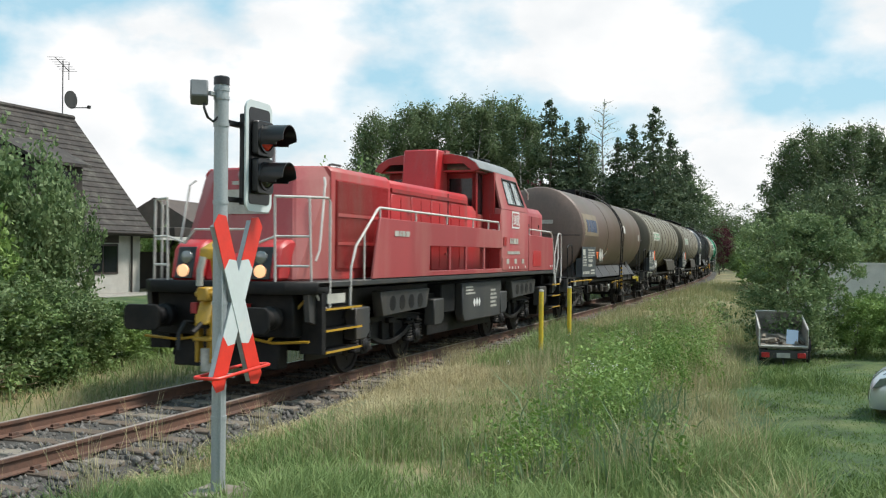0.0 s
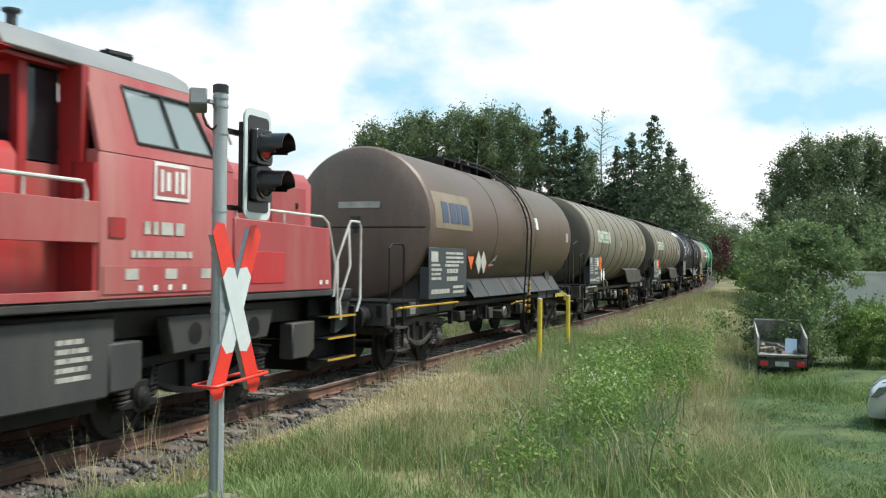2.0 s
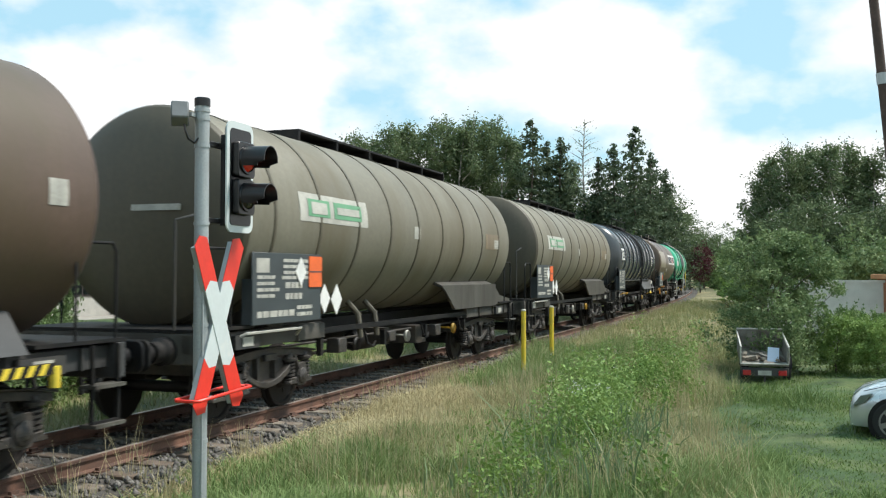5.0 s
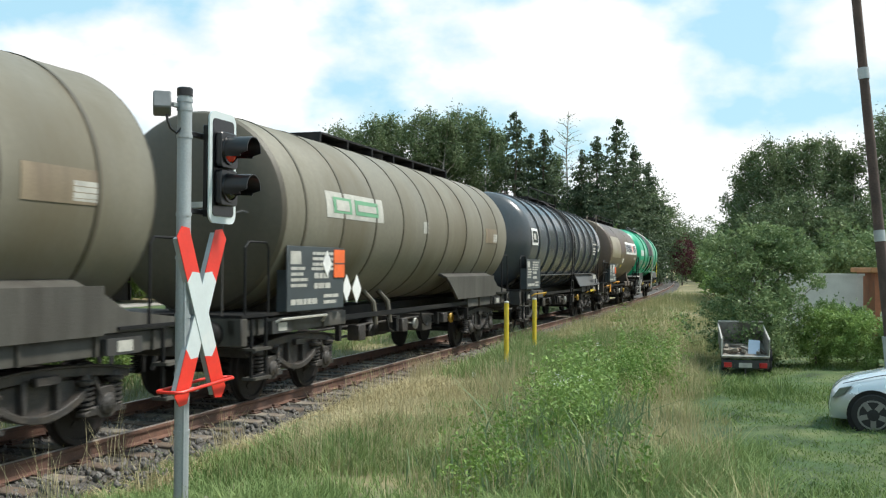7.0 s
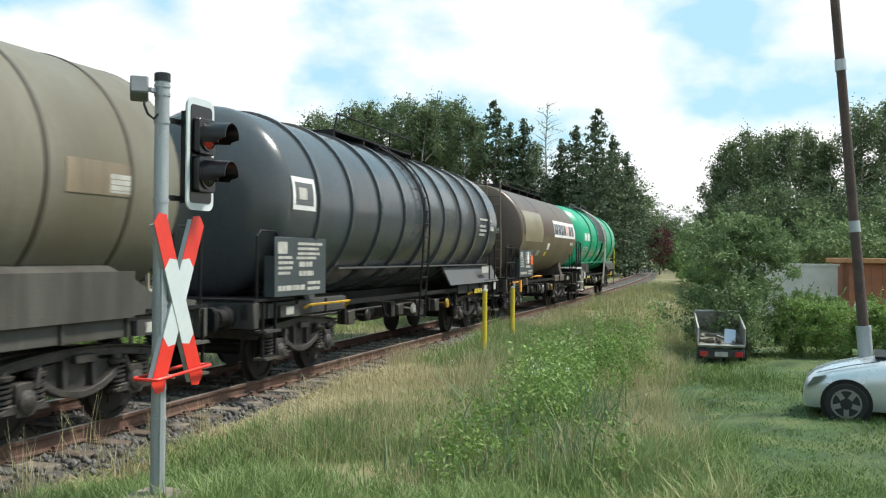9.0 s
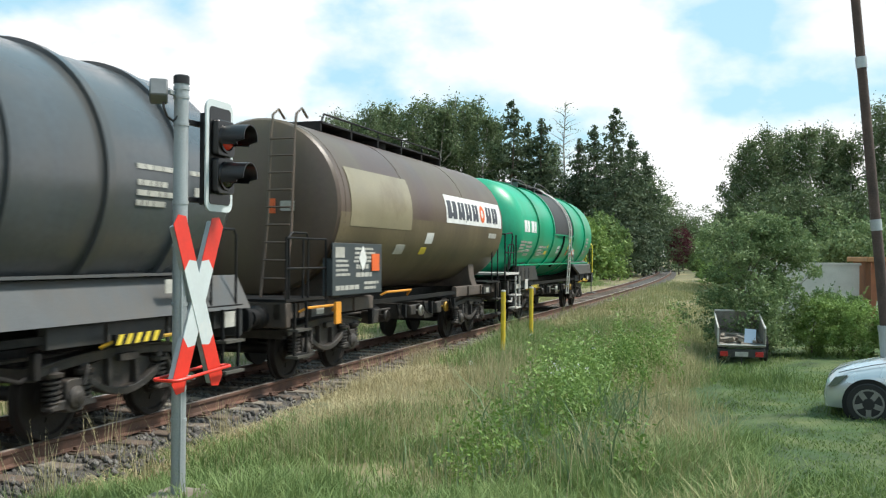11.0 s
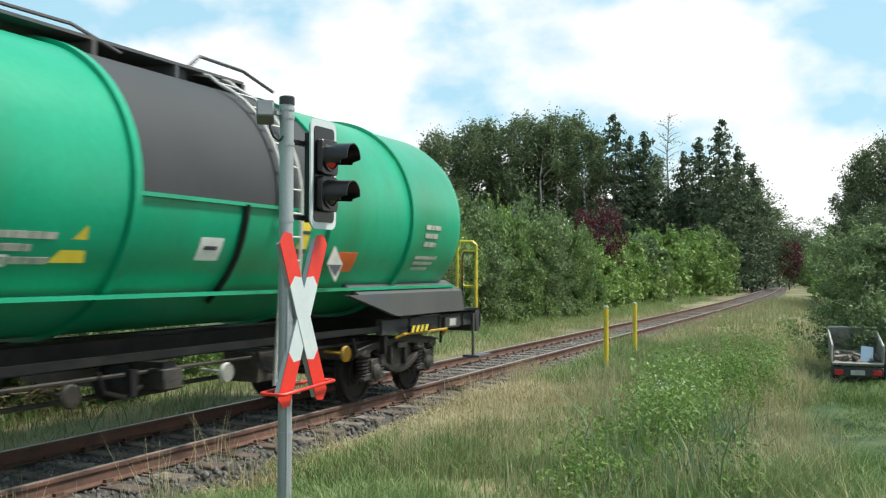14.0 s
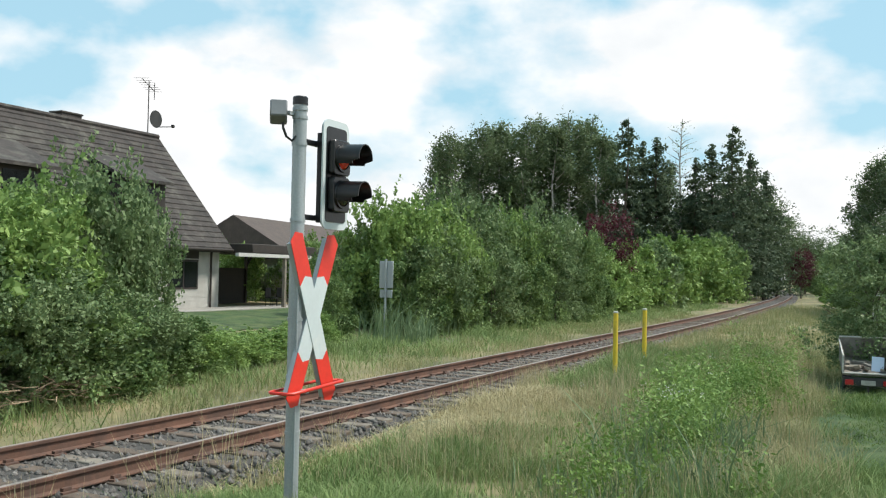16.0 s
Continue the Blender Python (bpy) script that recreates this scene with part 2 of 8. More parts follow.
SIG_WHITE = mat("white_reflective_sheet", (0.55, 0.60, 0.60), 0.4, vary=0.05, scale=6, bump=0.0, dirt=(0.6, 0.62, 0.6), dirt_amount=0.15)
SIG_RED = mat("red_reflective_sheet", (0.68, 0.035, 0.02), 0.4, vary=0.08, scale=6, bump=0.0)
LENS_RED = mat("dark_red_lens", (0.62, 0.03, 0.015), 0.2, vary=0.15, scale=30, bump=0.1)
LENS_AMBER = mat("dark_amber_lens", (0.03, 0.02, 0.015), 0.2, vary=0.15, scale=30, bump=0.1)
RUST = mat("rusted_rail_steel", (0.135, 0.068, 0.045), 0.8, vary=0.25, scale=4, fine=50, bump=0.25, dirt=(0.085, 0.05, 0.038), dirt_amount=0.5)
RAILTOP = mat("worn_rail_head", (0.36, 0.30, 0.27), 0.42, metal=0.6, vary=0.15, scale=6, bump=0.05)
CONC = mat("weathered_concrete_sleeper", (0.235, 0.205, 0.165), 0.85, vary=0.25, scale=4, fine=45, bump=0.3, dirt=(0.13, 0.10, 0.075), dirt_amount=0.4)
WOODSL = mat("old_brown_sleeper", (0.12, 0.088, 0.066), 0.9, vary=0.3, scale=6, fine=45, bump=0.4)
BALLAST = mat("grey_brown_ballast", (0.135, 0.124, 0.113), 0.9, vary=0.3, scale=9, fine=60, bump=0.8, island=0.4)
LAMP_ON = glow("lit_headlamp", (1.0, 0.58, 0.30), 0.62)
CHROME = mat("headlamp_glass", (0.22, 0.25, 0.26), 0.15, metal=0.6, vary=0.1, scale=10, bump=0.0)
WINDOW = glass("cab_window_glass", (0.55, 0.62, 0.62))
WINDOW_DARK = mat("dark_window_glass", (0.012, 0.014, 0.016), 0.08, vary=0.2, scale=1.5, bump=0.0)
DETECT = mat("mid_grey_plastic", (0.15, 0.16, 0.165), 0.5, vary=0.1, scale=6, bump=0.03)
RUBBER = mat("black_rubber", (0.018, 0.018, 0.018), 0.8, vary=0.2, scale=10, bump=0.2)


# ---------------- mesh building ----------------
class Build:
    """Vertices and faces of one part."""

    def __init__(self):
        self.v, self.f = [], []

    def add(self, verts, faces, m=None):
        k = len(self.v)
        self.v += [tuple(m @ Vector(p)) for p in verts] if m else [tuple(p) for p in verts]
        self.f += [tuple(i + k for i in f) for f in faces]
        return self

    def box(self, x0, x1, y0, y1, z0, z1, m=None):
        p = [(x, y, z) for x in (x0, x1) for y in (y0, y1) for z in (z0, z1)]
        return self.add(p, [(0, 1, 3, 2), (4, 6, 7, 5), (0, 4, 5, 1), (2, 3, 7, 6), (0, 2, 6, 4), (1, 5, 7, 3)], m)

    def prism(self, poly, axis, a, b, m=None):
        """A polygon in the two other axes, drawn out along axis from a to b."""
        def put(p, w):
            return (w, p[0], p[1]) if axis == "x" else (p[0], w, p[1]) if axis == "y" else (p[0], p[1], w)
        n = len(poly)
        verts = [put(p, a) for p in poly] + [put(p, b) for p in poly]
        return self.add(verts, [tuple(range(n))[::-1], tuple(range(n, 2 * n))] + [(i, (i + 1) % n, n + (i + 1) % n, n + i) for i in range(n)], m)

    def tube(self, pts, r, seg=8, cap=True, r2=None):
        """A round bar along a line of points."""
        pts = [Vector(p) for p in pts]
        k, n = len(self.v), len(pts)
        up = None
        for i, p in enumerate(pts):
            d = (pts[min(i + 1, n - 1)] - pts[max(i - 1, 0)]).normalized()
            if up is None:
                up = d.orthogonal().normalized()
            up = (up - d * up.dot(d)).normalized()
            side = d.cross(up)
            rr = r if r2 is None else r + (r2 - r) * i / (n - 1)
            self.v += [tuple(p + (up * math.cos(a) + side * math.sin(a)) * rr) for a in (2 * math.pi * j / seg for j in range(seg))]
        for i in range(n - 1):
            for j in range(seg):
                a, b = k + i * seg + j, k + i * seg + (j + 1) % seg
                self.f.append((a, b, b + seg, a + seg))
        if cap:
            self.f += [tuple(range(k + seg - 1, k - 1, -1)), tuple(range(k + (n - 1) * seg, k + n * seg))]
        return self

    def lathe(self, prof, axis="x", c=(0, 0, 0), seg=24, a0=0.0, a1=2 * math.pi):
        """A profile of (along, radius) turned round an axis through c."""
        full = abs(a1 - a0 - 2 * math.pi) < 1e-6
        k, n = len(self.v), len(prof)
        cols = seg if full else seg + 1
        for w, r in prof:
            for j in range(cols):
                a = a0 + (a1 - a0) * j / seg
                p, q = r * math.cos(a), r * math.sin(a)
                self.v.append((c[0] + w, c[1] + p, c[2] + q) if axis == "x" else (c[0] + q, c[1] + w, c[2] + p) if axis == "y" else (c[0] + p, c[1] + q, c[2] + w))
        for i in range(n - 1):
            for j in range(seg):
                a, b = k + i * cols + j, k + i * cols + (j + 1) % cols
                self.f.append((a, b, b + cols, a + cols))
        if full:
            if prof[0][1] > 1e-4:
                self.f.append(tuple(range(k + cols - 1, k - 1, -1)))
            if prof[-1][1] > 1e-4:
                self.f.append(tuple(range(k + (n - 1) * cols, k + n * cols)))
        return self

    def mesh(self, name, material, smooth=40, bevel=0.0):
        me = bpy.data.meshes.new(name)
        me.from_pydata(self.v, [], self.f)
        bm = bmesh.new()
        bm.from_mesh(me)
        bmesh.ops.recalc_face_normals(bm, faces=bm.faces)
        if bevel:
            ed = [e for e in bm.edges if len(e.link_faces) == 2 and e.calc_face_angle(0) > 0.7]
            bmesh.ops.bevel(bm, geom=ed, offset=bevel, segments=1, affect="EDGES", profile=0.5, clamp_overlap=True)
        bm.to_mesh(me)
        bm.free()
        me.materials.append(material)
        if smooth:
            me.polygons.foreach_set("use_smooth", [True] * len(me.polygons))
            me.set_sharp_from_angle(angle=radians(smooth))
        return me


def part(name, b, material, parent=None, label="", smooth=40, bevel=0.0, m=None):
    ob = new(name, b.mesh(name, material, smooth, bevel) if isinstance(b, Build) else b)
    if parent:
        ob.parent = parent
    if m:
        ob.matrix_basis = m
    if label:
        tagged(ob, label)
    return ob


def thing(name, label, category, m=None, group="", kind=""):
    ob = new(name)
    ob.empty_display_size = 0.3
    if m:
        ob.matrix_basis = m
    return tagged(ob, label, category, group, kind)


def cloud_mesh(name, co, quads, material):
    """A mesh of loose four-cornered pieces from arrays."""
    me = bpy.data.meshes.new(name)
    n = len(quads)
    me.vertices.add(len(co))
    me.vertices.foreach_set("co", np.asarray(co, np.float32).ravel())
    me.loops.add(quads.size)
    me.loops.foreach_set("vertex_index", quads.astype(np.int32).ravel())
    me.polygons.add(n)
    k = quads.shape[1]
    me.polygons.foreach_set("loop_start", np.arange(0, n * k, k, dtype=np.int32))
    me.polygons.foreach_set("loop_total", np.full(n, k, np.int32))
    me.materials.append(material)
    me.update(calc_edges=True)
    return me
# ---------------- ground ----------------
rng = np.random.default_rng(7)
SOIL = mat("grassy_soil", (0.125, 0.13, 0.062), 0.95, vary=0.35, scale=0.35, fine=9, bump=0.6, dirt=(0.30, 0.235, 0.125), dirt_amount=0.5)
LAWN = mat("mown_lawn_turf", (0.036, 0.07, 0.018), 0.95, vary=0.45, scale=1.6, fine=30, bump=0.7, dirt=(0.11, 0.13, 0.045), dirt_amount=0.4)
GRASS = leaf_mat("green_grass_blades", (0.11, 0.18, 0.055), (0.26, 0.335, 0.13), 0.8, 0.55)
GRASS_MIX = leaf_mat("half_dry_grass_blades", (0.14, 0.20, 0.07), (0.42, 0.37, 0.20), 0.6, 0.6)
LAWN_BLADES = leaf_mat("short_lawn_blades", (0.065, 0.125, 0.032), (0.19, 0.255, 0.085), 1.4, 0.55)
STRAW = leaf_mat("dry_straw_blades", (0.33, 0.285, 0.155), (0.53, 0.46, 0.28), 0.8, 0.6)
WEED = leaf_mat("weed_leaves", (0.085, 0.165, 0.03), (0.24, 0.35, 0.09), 1.0, 0.5)
REED = leaf_mat("bluish_reed_blades", (0.10, 0.16, 0.075), (0.20, 0.27, 0.14), 1.0, 0.5)
LEAF = leaf_mat("hedge_leaves", (0.06, 0.118, 0.036), (0.255, 0.35, 0.125), 0.5, 0.4)
LEAF_LIGHT = leaf_mat("fresh_bush_leaves", (0.095, 0.175, 0.04), (0.31, 0.43, 0.13), 0.5, 0.4)
LEAF_GREY = leaf_mat("grey_green_willow_leaves", (0.082, 0.14, 0.052), (0.255, 0.33, 0.15), 0.6, 0.4)
LEAF_DARK = leaf_mat("dark_birch_leaves", (0.052, 0.086, 0.040), (0.175, 0.23, 0.11), 0.3, 0.45)
LEAF_SPRUCE = leaf_mat("spruce_needles", (0.040, 0.068, 0.042), (0.125, 0.165, 0.09), 0.4, 0.5)
LEAF_PURPLE = leaf_mat("copper_beech_leaves", (0.045, 0.012, 0.018), (0.12, 0.03, 0.04), 0.5, 0.4)
BARK = mat("grey_brown_bark", (0.11, 0.09, 0.07), 0.9, vary=0.3, scale=5, bump=0.6)
BIRCH = mat("white_birch_bark", (0.42, 0.40, 0.36), 0.8, vary=0.3, scale=2.5, bump=0.3, dirt=(0.05, 0.045, 0.04), dirt_amount=0.35)


def ground_z(s, off):
    """Height of the soil below the rail heads."""
    z = -0.30 + 0.0 * s
    z = z - 0.22 * np.exp(-((off + 5.3) / 0.8) ** 2) * np.clip((s - 7) / 4, 0, 1)
    z = z + 0.30 * np.exp(-((s - 3.5) / 5.0) ** 2) * np.clip((-off - 2.0) / 1.2, 0, 1)
    z = z + 0.10 * np.clip((-off - 6.5) / 3, 0, 1)
    z = z + 0.30 * np.clip((off - 8) / 8, 0, 1)
    z = z - 0.12 * np.exp(-(off / 2.0) ** 2)
    z = z + 0.24 * np.clip((s - 8.5) / 3.5, 0, 1) * np.clip((-off - 1.25) / 0.7, 0, 1) * np.clip((off + 7.2) / 2.0, 0, 1)
    return z


def world_xy(s, off):
    """World x, y arrays from line coordinates, following the curve."""
    e = np.maximum(s - S_CURVE, 0.0)
    a = np.minimum(e, 250) / RADIUS
    x = np.minimum(s, S_CURVE) + RADIUS * np.sin(a) - off * np.sin(a) + np.maximum(e - 250, 0) * np.cos(a)
    y = D0 + RADIUS * (1 - np.cos(a)) + off * np.cos(a) + np.maximum(e - 250, 0) * np.sin(a)
    return UX * x - UY * y, UY * x + UX * y


def sheet(name, ss, oo, lift, material, label, category):
    S2, O2 = np.meshgrid(ss, oo, indexing="ij")
    X, Y = world_xy(S2, O2)
    Z = ground_z(S2, O2) + lift + 0.03 * np.sin(S2 * 1.7 + O2) * np.cos(O2 * 1.3 - S2 * 0.6)
    n, k = S2.shape
    i = np.arange(n * k).reshape(n, k)
    q = np.stack([i[:-1, :-1], i[1:, :-1], i[1:, 1:], i[:-1, 1:]], -1).reshape(-1, 4)
    me = cloud_mesh(name, np.stack([X, Y, Z], -1).reshape(-1, 3), q, material)
    me.polygons.foreach_set("use_smooth", [True] * len(me.polygons))
    return tagged(new(name, me), label, category, kind="structure")


sheet("ground", np.concatenate([[-1500, -400, -120, -60], np.arange(-30, 60, 0.75), np.arange(60, 160, 5), [200, 300, 600, 1500, 3000]]),
      np.concatenate([[-1500, -500, -150, -60, -40], np.arange(-25, 30, 0.5), np.arange(30, 70, 5), [100, 250, 700, 2000]]), 0.0, SOIL,
      "uneven grassy soil along the railway line", "ground")
sheet("lawn", np.arange(-10, 30.1, 0.75), np.arange(-26, -6.7, 0.6), 0.03, LAWN, "short mown green lawn beside the track", "lawn")
sheet("garden_lawn", np.arange(24, 44.1, 1.0), np.arange(12, 22, 0.8), 0.03, LAWN, "green garden lawn in front of the house", "lawn")

# ---------------- track ----------------
track = thing("railway_track", "single railway track with rusty rails on grey ballast", "railway track", kind="structure")
bed = Build()
BED = [(-1.80, -0.44), (-1.35, -0.225), (-0.9, -0.20), (0.9, -0.20), (1.5, -0.21), (2.3, -0.40)]
stations = list(np.arange(-40, 45, 1.5)) + list(np.arange(45, 260, 5))
for s in stations:
    for off, z in BED:
        x, y, _ = on_line(s, off)
        bed.v.append((x, y, z))
nb = len(BED)
for i in range(len(stations) - 1):
    for j in range(nb - 1):
        a = i * nb + j
        bed.f.append((a, a + nb, a + nb + 1, a + 1))
part("ballast_bed", bed, mat("dark_ballast_fines", (0.068, 0.061, 0.055), 0.95, vary=0.4, scale=7, fine=55, bump=0.9), track, "bed of grey-brown crushed stone")
PROFILE = [(-0.062, -0.17), (0.062, -0.17), (0.062, -0.158), (0.012, -0.14), (0.010, -0.05), (0.034, -0.038), (0.036, -0.006), (0.028, 0.0), (-0.028, 0.0), (-0.036, -0.006), (-0.034, -0.038), (-0.010, -0.05), (-0.012, -0.14), (-0.062, -0.158)]


def sweep(profile, gauge_off):
    b, n = Build(), len(profile)
    for s in stations:
        for o, z in profile:
            x, y, _ = on_line(s, gauge_off + o)
            b.v.append((x, y, z))
    for i in range(len(stations) - 1):
        for j in range(n):
            a, c = i * n + j, i * n + (j + 1) % n
            b.f.append((a, a + n, c + n, c))
    return b


for g in (-0.7535, 0.7535):
    rail = part("rail", sweep(PROFILE, g), RUST, track, "rust-brown steel rail", smooth=30)
    part("rail_head", sweep([(-0.029, 0.0005), (0.029, 0.0005), (0.022, 0.004), (-0.022, 0.004)], g), RAILTOP, rail, "bright worn running surface", smooth=0)
stones = []
for k in range(17000):
    s, o = rng.uniform(0, 1) ** 1.5 * 46 - 5, rng.uniform(-1.75, 2.25)
    if abs(abs(o) - 0.7535) < 0.08:
        continue
    z = -0.2 - max(abs(o) - 1.4, 0) * 0.26
    stones.append((s, o, z))
stones = np.array(stones)
X, Y = world_xy(stones[:, 0], stones[:, 1])
octa = np.array([(1, 0, 0), (0, 1, 0), (-1, 0, 0), (0, -1, 0), (0, 0, 1), (0, 0, -1)], float)
tri = np.array([(0, 1, 4), (1, 2, 4), (2, 3, 4), (3, 0, 4), (1, 0, 5), (2, 1, 5), (3, 2, 5), (0, 3, 5)])
size = rng.uniform(0.022, 0.052, (len(stones), 1, 1)) * rng.uniform(0.6, 1.3, (len(stones), 6, 1))
ang = rng.uniform(0, 6.28, len(stones))
pts = octa[None] * size
ca, sa = np.cos(ang)[:, None], np.sin(ang)[:, None]
pts = np.stack([pts[..., 0] * ca - pts[..., 1] * sa, pts[..., 0] * sa + pts[..., 1] * ca, pts[..., 2] + 0.4 * (pts[..., 0] * sa)], -1)
pts += np.stack([X, Y, stones[:, 2] + 0.005], -1)[:, None]
fc = (tri[None] + (np.arange(len(stones)) * 6)[:, None, None]).reshape(-1, 3)
ob = new("ballast_stone", cloud_mesh("ballast_stone", pts.reshape(-1, 3), fc, BALLAST))
ob.parent = track
tagged(ob, "loose crushed ballast stones", kind="stuff")
sl = Build().prism([(-0.13, 0), (0.13, 0), (0.105, 0.2), (-0.105, 0.2)], "y", -1.3, 1.3)
sl_mesh = [sl.mesh("sleeper", CONC, bevel=0.012), sl.mesh("sleeper", WOODSL, bevel=0.012)]
plate = Build().box(-0.09, 0.09, -0.16, 0.16, 0, 0.018).box(-0.05, 0.05, -0.12, -0.075, 0.018, 0.05).box(-0.05, 0.05, 0.075, 0.12, 0.018, 0.05).mesh("rail_clip", RUST)
for k in range(125):
    s = -7.5 + 0.62 * k + rng.uniform(-0.02, 0.02)
    tone = 0 if rng.uniform() < 0.3 else 1
    slp = part("sleeper", sl_mesh[tone], None, track, m=track_pose(s, rng.uniform(-0.03, 0.03), -0.375, rng.uniform(-1, 1)))
    if s < 32:
        for g in (-0.7535, 0.7535):
            part("rail_clip", plate, None, slp, m=pose(0, g, 0.2))


# ---------------- grass ----------------
def blades(name, n, s_r, o_r, h_r, width, material, label, lean=0.35, clump=0.0, power=1.0, keep=None, lift=0.0):
    """Grass as one sheet of many bent blades; denser towards the viewer's end."""
    s = s_r[0] + (s_r[1] - s_r[0]) * rng.uniform(0, 1, n) ** power
    o = rng.uniform(o_r[0], o_r[1], n)
    if clump:
        k = max(n // 40, 1)
        cs, cx = s[:k], o[:k]
        pick = rng.integers(0, k, n)
        s, o = cs[pick] + rng.normal(0, clump, n), cx[pick] + rng.normal(0, clump, n)
    if keep is not None:
        ok = keep(s, o)
        s, o = s[ok], o[ok]
    n = len(s)
    x, y = world_xy(s, o)
    z = ground_z(s, o) + lift
    patch = 0.75 + 0.5 * np.sin(s * 1.1 + 2 * np.sin(o * 0.9)) * np.sin(o * 1.7 + s * 0.37)
    h = rng.uniform(h_r[0], h_r[1], n) * np.clip(patch, 0.45, 1.25)
    a, b = rng.uniform(0, 6.28, n), rng.normal(0, 1, n)
    dx, dy = np.cos(a), np.sin(a)
    tilt = np.abs(rng.normal(0, lean, n)) * h
    wx, wy = np.cos(a + 1.57 + 0.6 * b) * width / 2, np.sin(a + 1.57 + 0.6 * b) * width / 2
    v = np.empty((n, 6, 3))
    for i, (f, t, w) in enumerate(((0, 0, 1.0), (0.6, 0.4, 0.8), (1.0, 1.0, 0.12))):
        v[:, 2 * i, 0], v[:, 2 * i, 1] = x + dx * tilt * t - wx * w, y + dy * tilt * t - wy * w
        v[:, 2 * i + 1, 0], v[:, 2 * i + 1, 1] = x + dx * tilt * t + wx * w, y + dy * tilt * t + wy * w
        v[:, 2 * i, 2] = v[:, 2 * i + 1, 2] = z + h * f - 0.02 * (i == 0)
    k = (np.arange(n) * 6)[:, None]
    q = np.concatenate([k + [0, 1, 3, 2], k + [2, 3, 5, 4]])
    ob = new(name, cloud_mesh(name, v.reshape(-1, 3), q, material))
    return tagged(ob, label, "grass", kind="stuff")


def off_pole(s, o):
    return (s - 6.7) ** 2 + (o + 3.4) ** 2 > 0.05


def mown_edge(s, o):
    """Where the mown, dry strip beside the ballast gives way to tall grass."""
    return -2.75 - 0.5 * np.clip((s - 9) / 6, 0, 1) + 0.9 * np.clip((s - 17) / 4, 0, 1) + 0.35 * np.sin(s * 0.9) + 0.2 * np.sin(s * 2.3 + 1)


def green_zone(s, o):
    return off_pole(s, o) & (o < -1.6 - 0.1 * (s - 4)) & (s < 10.1 - 0.35 * (o + 3) + 0.6 * np.sin(o * 2.1) + 0.4 * np.sin(o * 5))


def mixed_zone(s, o):
    return off_pole(s, o) & (s > 9.2 - 0.35 * (o + 3) + 0.6 * np.sin(o * 2.1)) & (o < mown_edge(s, o)) & (o > -6.9)


def lawn_side(s):
    """Offset of the tall dry fringe between the ditch and the lawn."""
    return -7.0 + 0.085 * (s - 11)


blades("tall_grass", 60000, (2.5, 12.5), (-7.8, -1.9), (0.11, 0.31), 0.012, GRASS, "tall green grass in the foreground", 0.85, 0.13, 1.1, green_zone)
blades("tall_grass", 52000, (9, 32), (-7.0, -2.3), (0.08, 0.23), 0.012, GRASS_MIX, "half-dry meadow grass beside the track", 1.1, 0.18, 1.4, mixed_zone)
blades("dry_grass", 52000, (7.5, 46), (-3.8, -1.15), (0.06, 0.17), 0.012, STRAW, "mown straw-coloured grass along the ballast", 2.2, 0.25, 1.5, lambda s, o: off_pole(s, o) & (o > mown_edge(s, o) - 0.5) & ((s > 10.2) | (o > -1.9)))
blades("green_tufts", 3600, (3.5, 9.8), (-2.3, -1.45), (0.07, 0.2), 0.012, GRASS, "green grass creeping over the ballast shoulder", 1.0, 0.14, 1.0, off_pole)
blades("grass_stalks", 320, (4.2, 10.5), (-2.3, -1.15), (0.35, 0.75), 0.007, STRAW, "tall dry grass stalks beside the rail", 0.3, 0.1, 1.0)
blades("grass_stalks", 900, (13, 24), (-1.9, -1.25), (0.25, 0.55), 0.006, STRAW, "dry grass stalks at the foot of the ballast", 0.35, 0.12, 1.0)
blades("green_tufts", 14000, (16.6, 24), (-4.4, -2.3), (0.22, 0.5), 0.014, GRASS, "green grass tufts round the yellow posts", 0.7, 0.22, 1.2)
blades("green_tufts", 9000, (10, 30), (-6.2, -3.2), (0.1, 0.3), 0.014, GRASS, "loose green grass tufts in the meadow", 0.9, 0.16, 1.5, off_pole)
blades("dry_grass", 5200, (8.6, 24), (-6.4, -2.7), (0.4, 0.72), 0.005, STRAW, "tall thin seed stalks in the meadow", 0.3, 0.3, 1.3, off_pole)
blades("dry_fringe", 6500, (10.5, 34), (-7.6, -4.8), (0.25, 0.7), 0.007, STRAW, "tall dry grass fringe beside the lawn", 0.5, 0.16, 1.4, lambda s, o: np.abs(o - lawn_side(s) - 0.12 * np.sin(s * 1.7)) < 0.5 * (0.6 + 0.4 * np.sin(s * 2.9 + o * 3)))
blades("meadow_fringe", 14000, (6, 34), (-7.9, -4.8), (0.15, 0.45), 0.012, GRASS_MIX, "half-dry grass along the lawn's edge", 0.8, 0.2, 1.4, lambda s, o: np.abs(o - lawn_side(s) - 0.15 * np.sin(s * 1.3)) < 0.6)
blades("meadow_grass", 22000, (24, 75), (-8.0, -1.5), (0.2, 0.5), 0.014, GRASS_MIX, "far half-dry meadow grass beside the line", 0.5, 0.5, 1.5)
blades("lawn_grass", 90000, (5.5, 30), (-13.5, -6.6), (0.05, 0.13), 0.015, LAWN_BLADES, "short lawn grass", 1.3, 0.0, 1.7)
blades("lawn_weed", 900, (16.8, 18.4), (-8.3, -7.3), (0.12, 0.3), 0.016, LAWN_BLADES, "darker weed clump on the lawn", 0.8, 0.2, 1.0)
blades("verge_grass", 22000, (2, 60), (1.9, 4.6), (0.12, 0.32), 0.011, GRASS_MIX, "half-dry grass on the verge beyond the rails", 1.1, 0.35, 1.2)
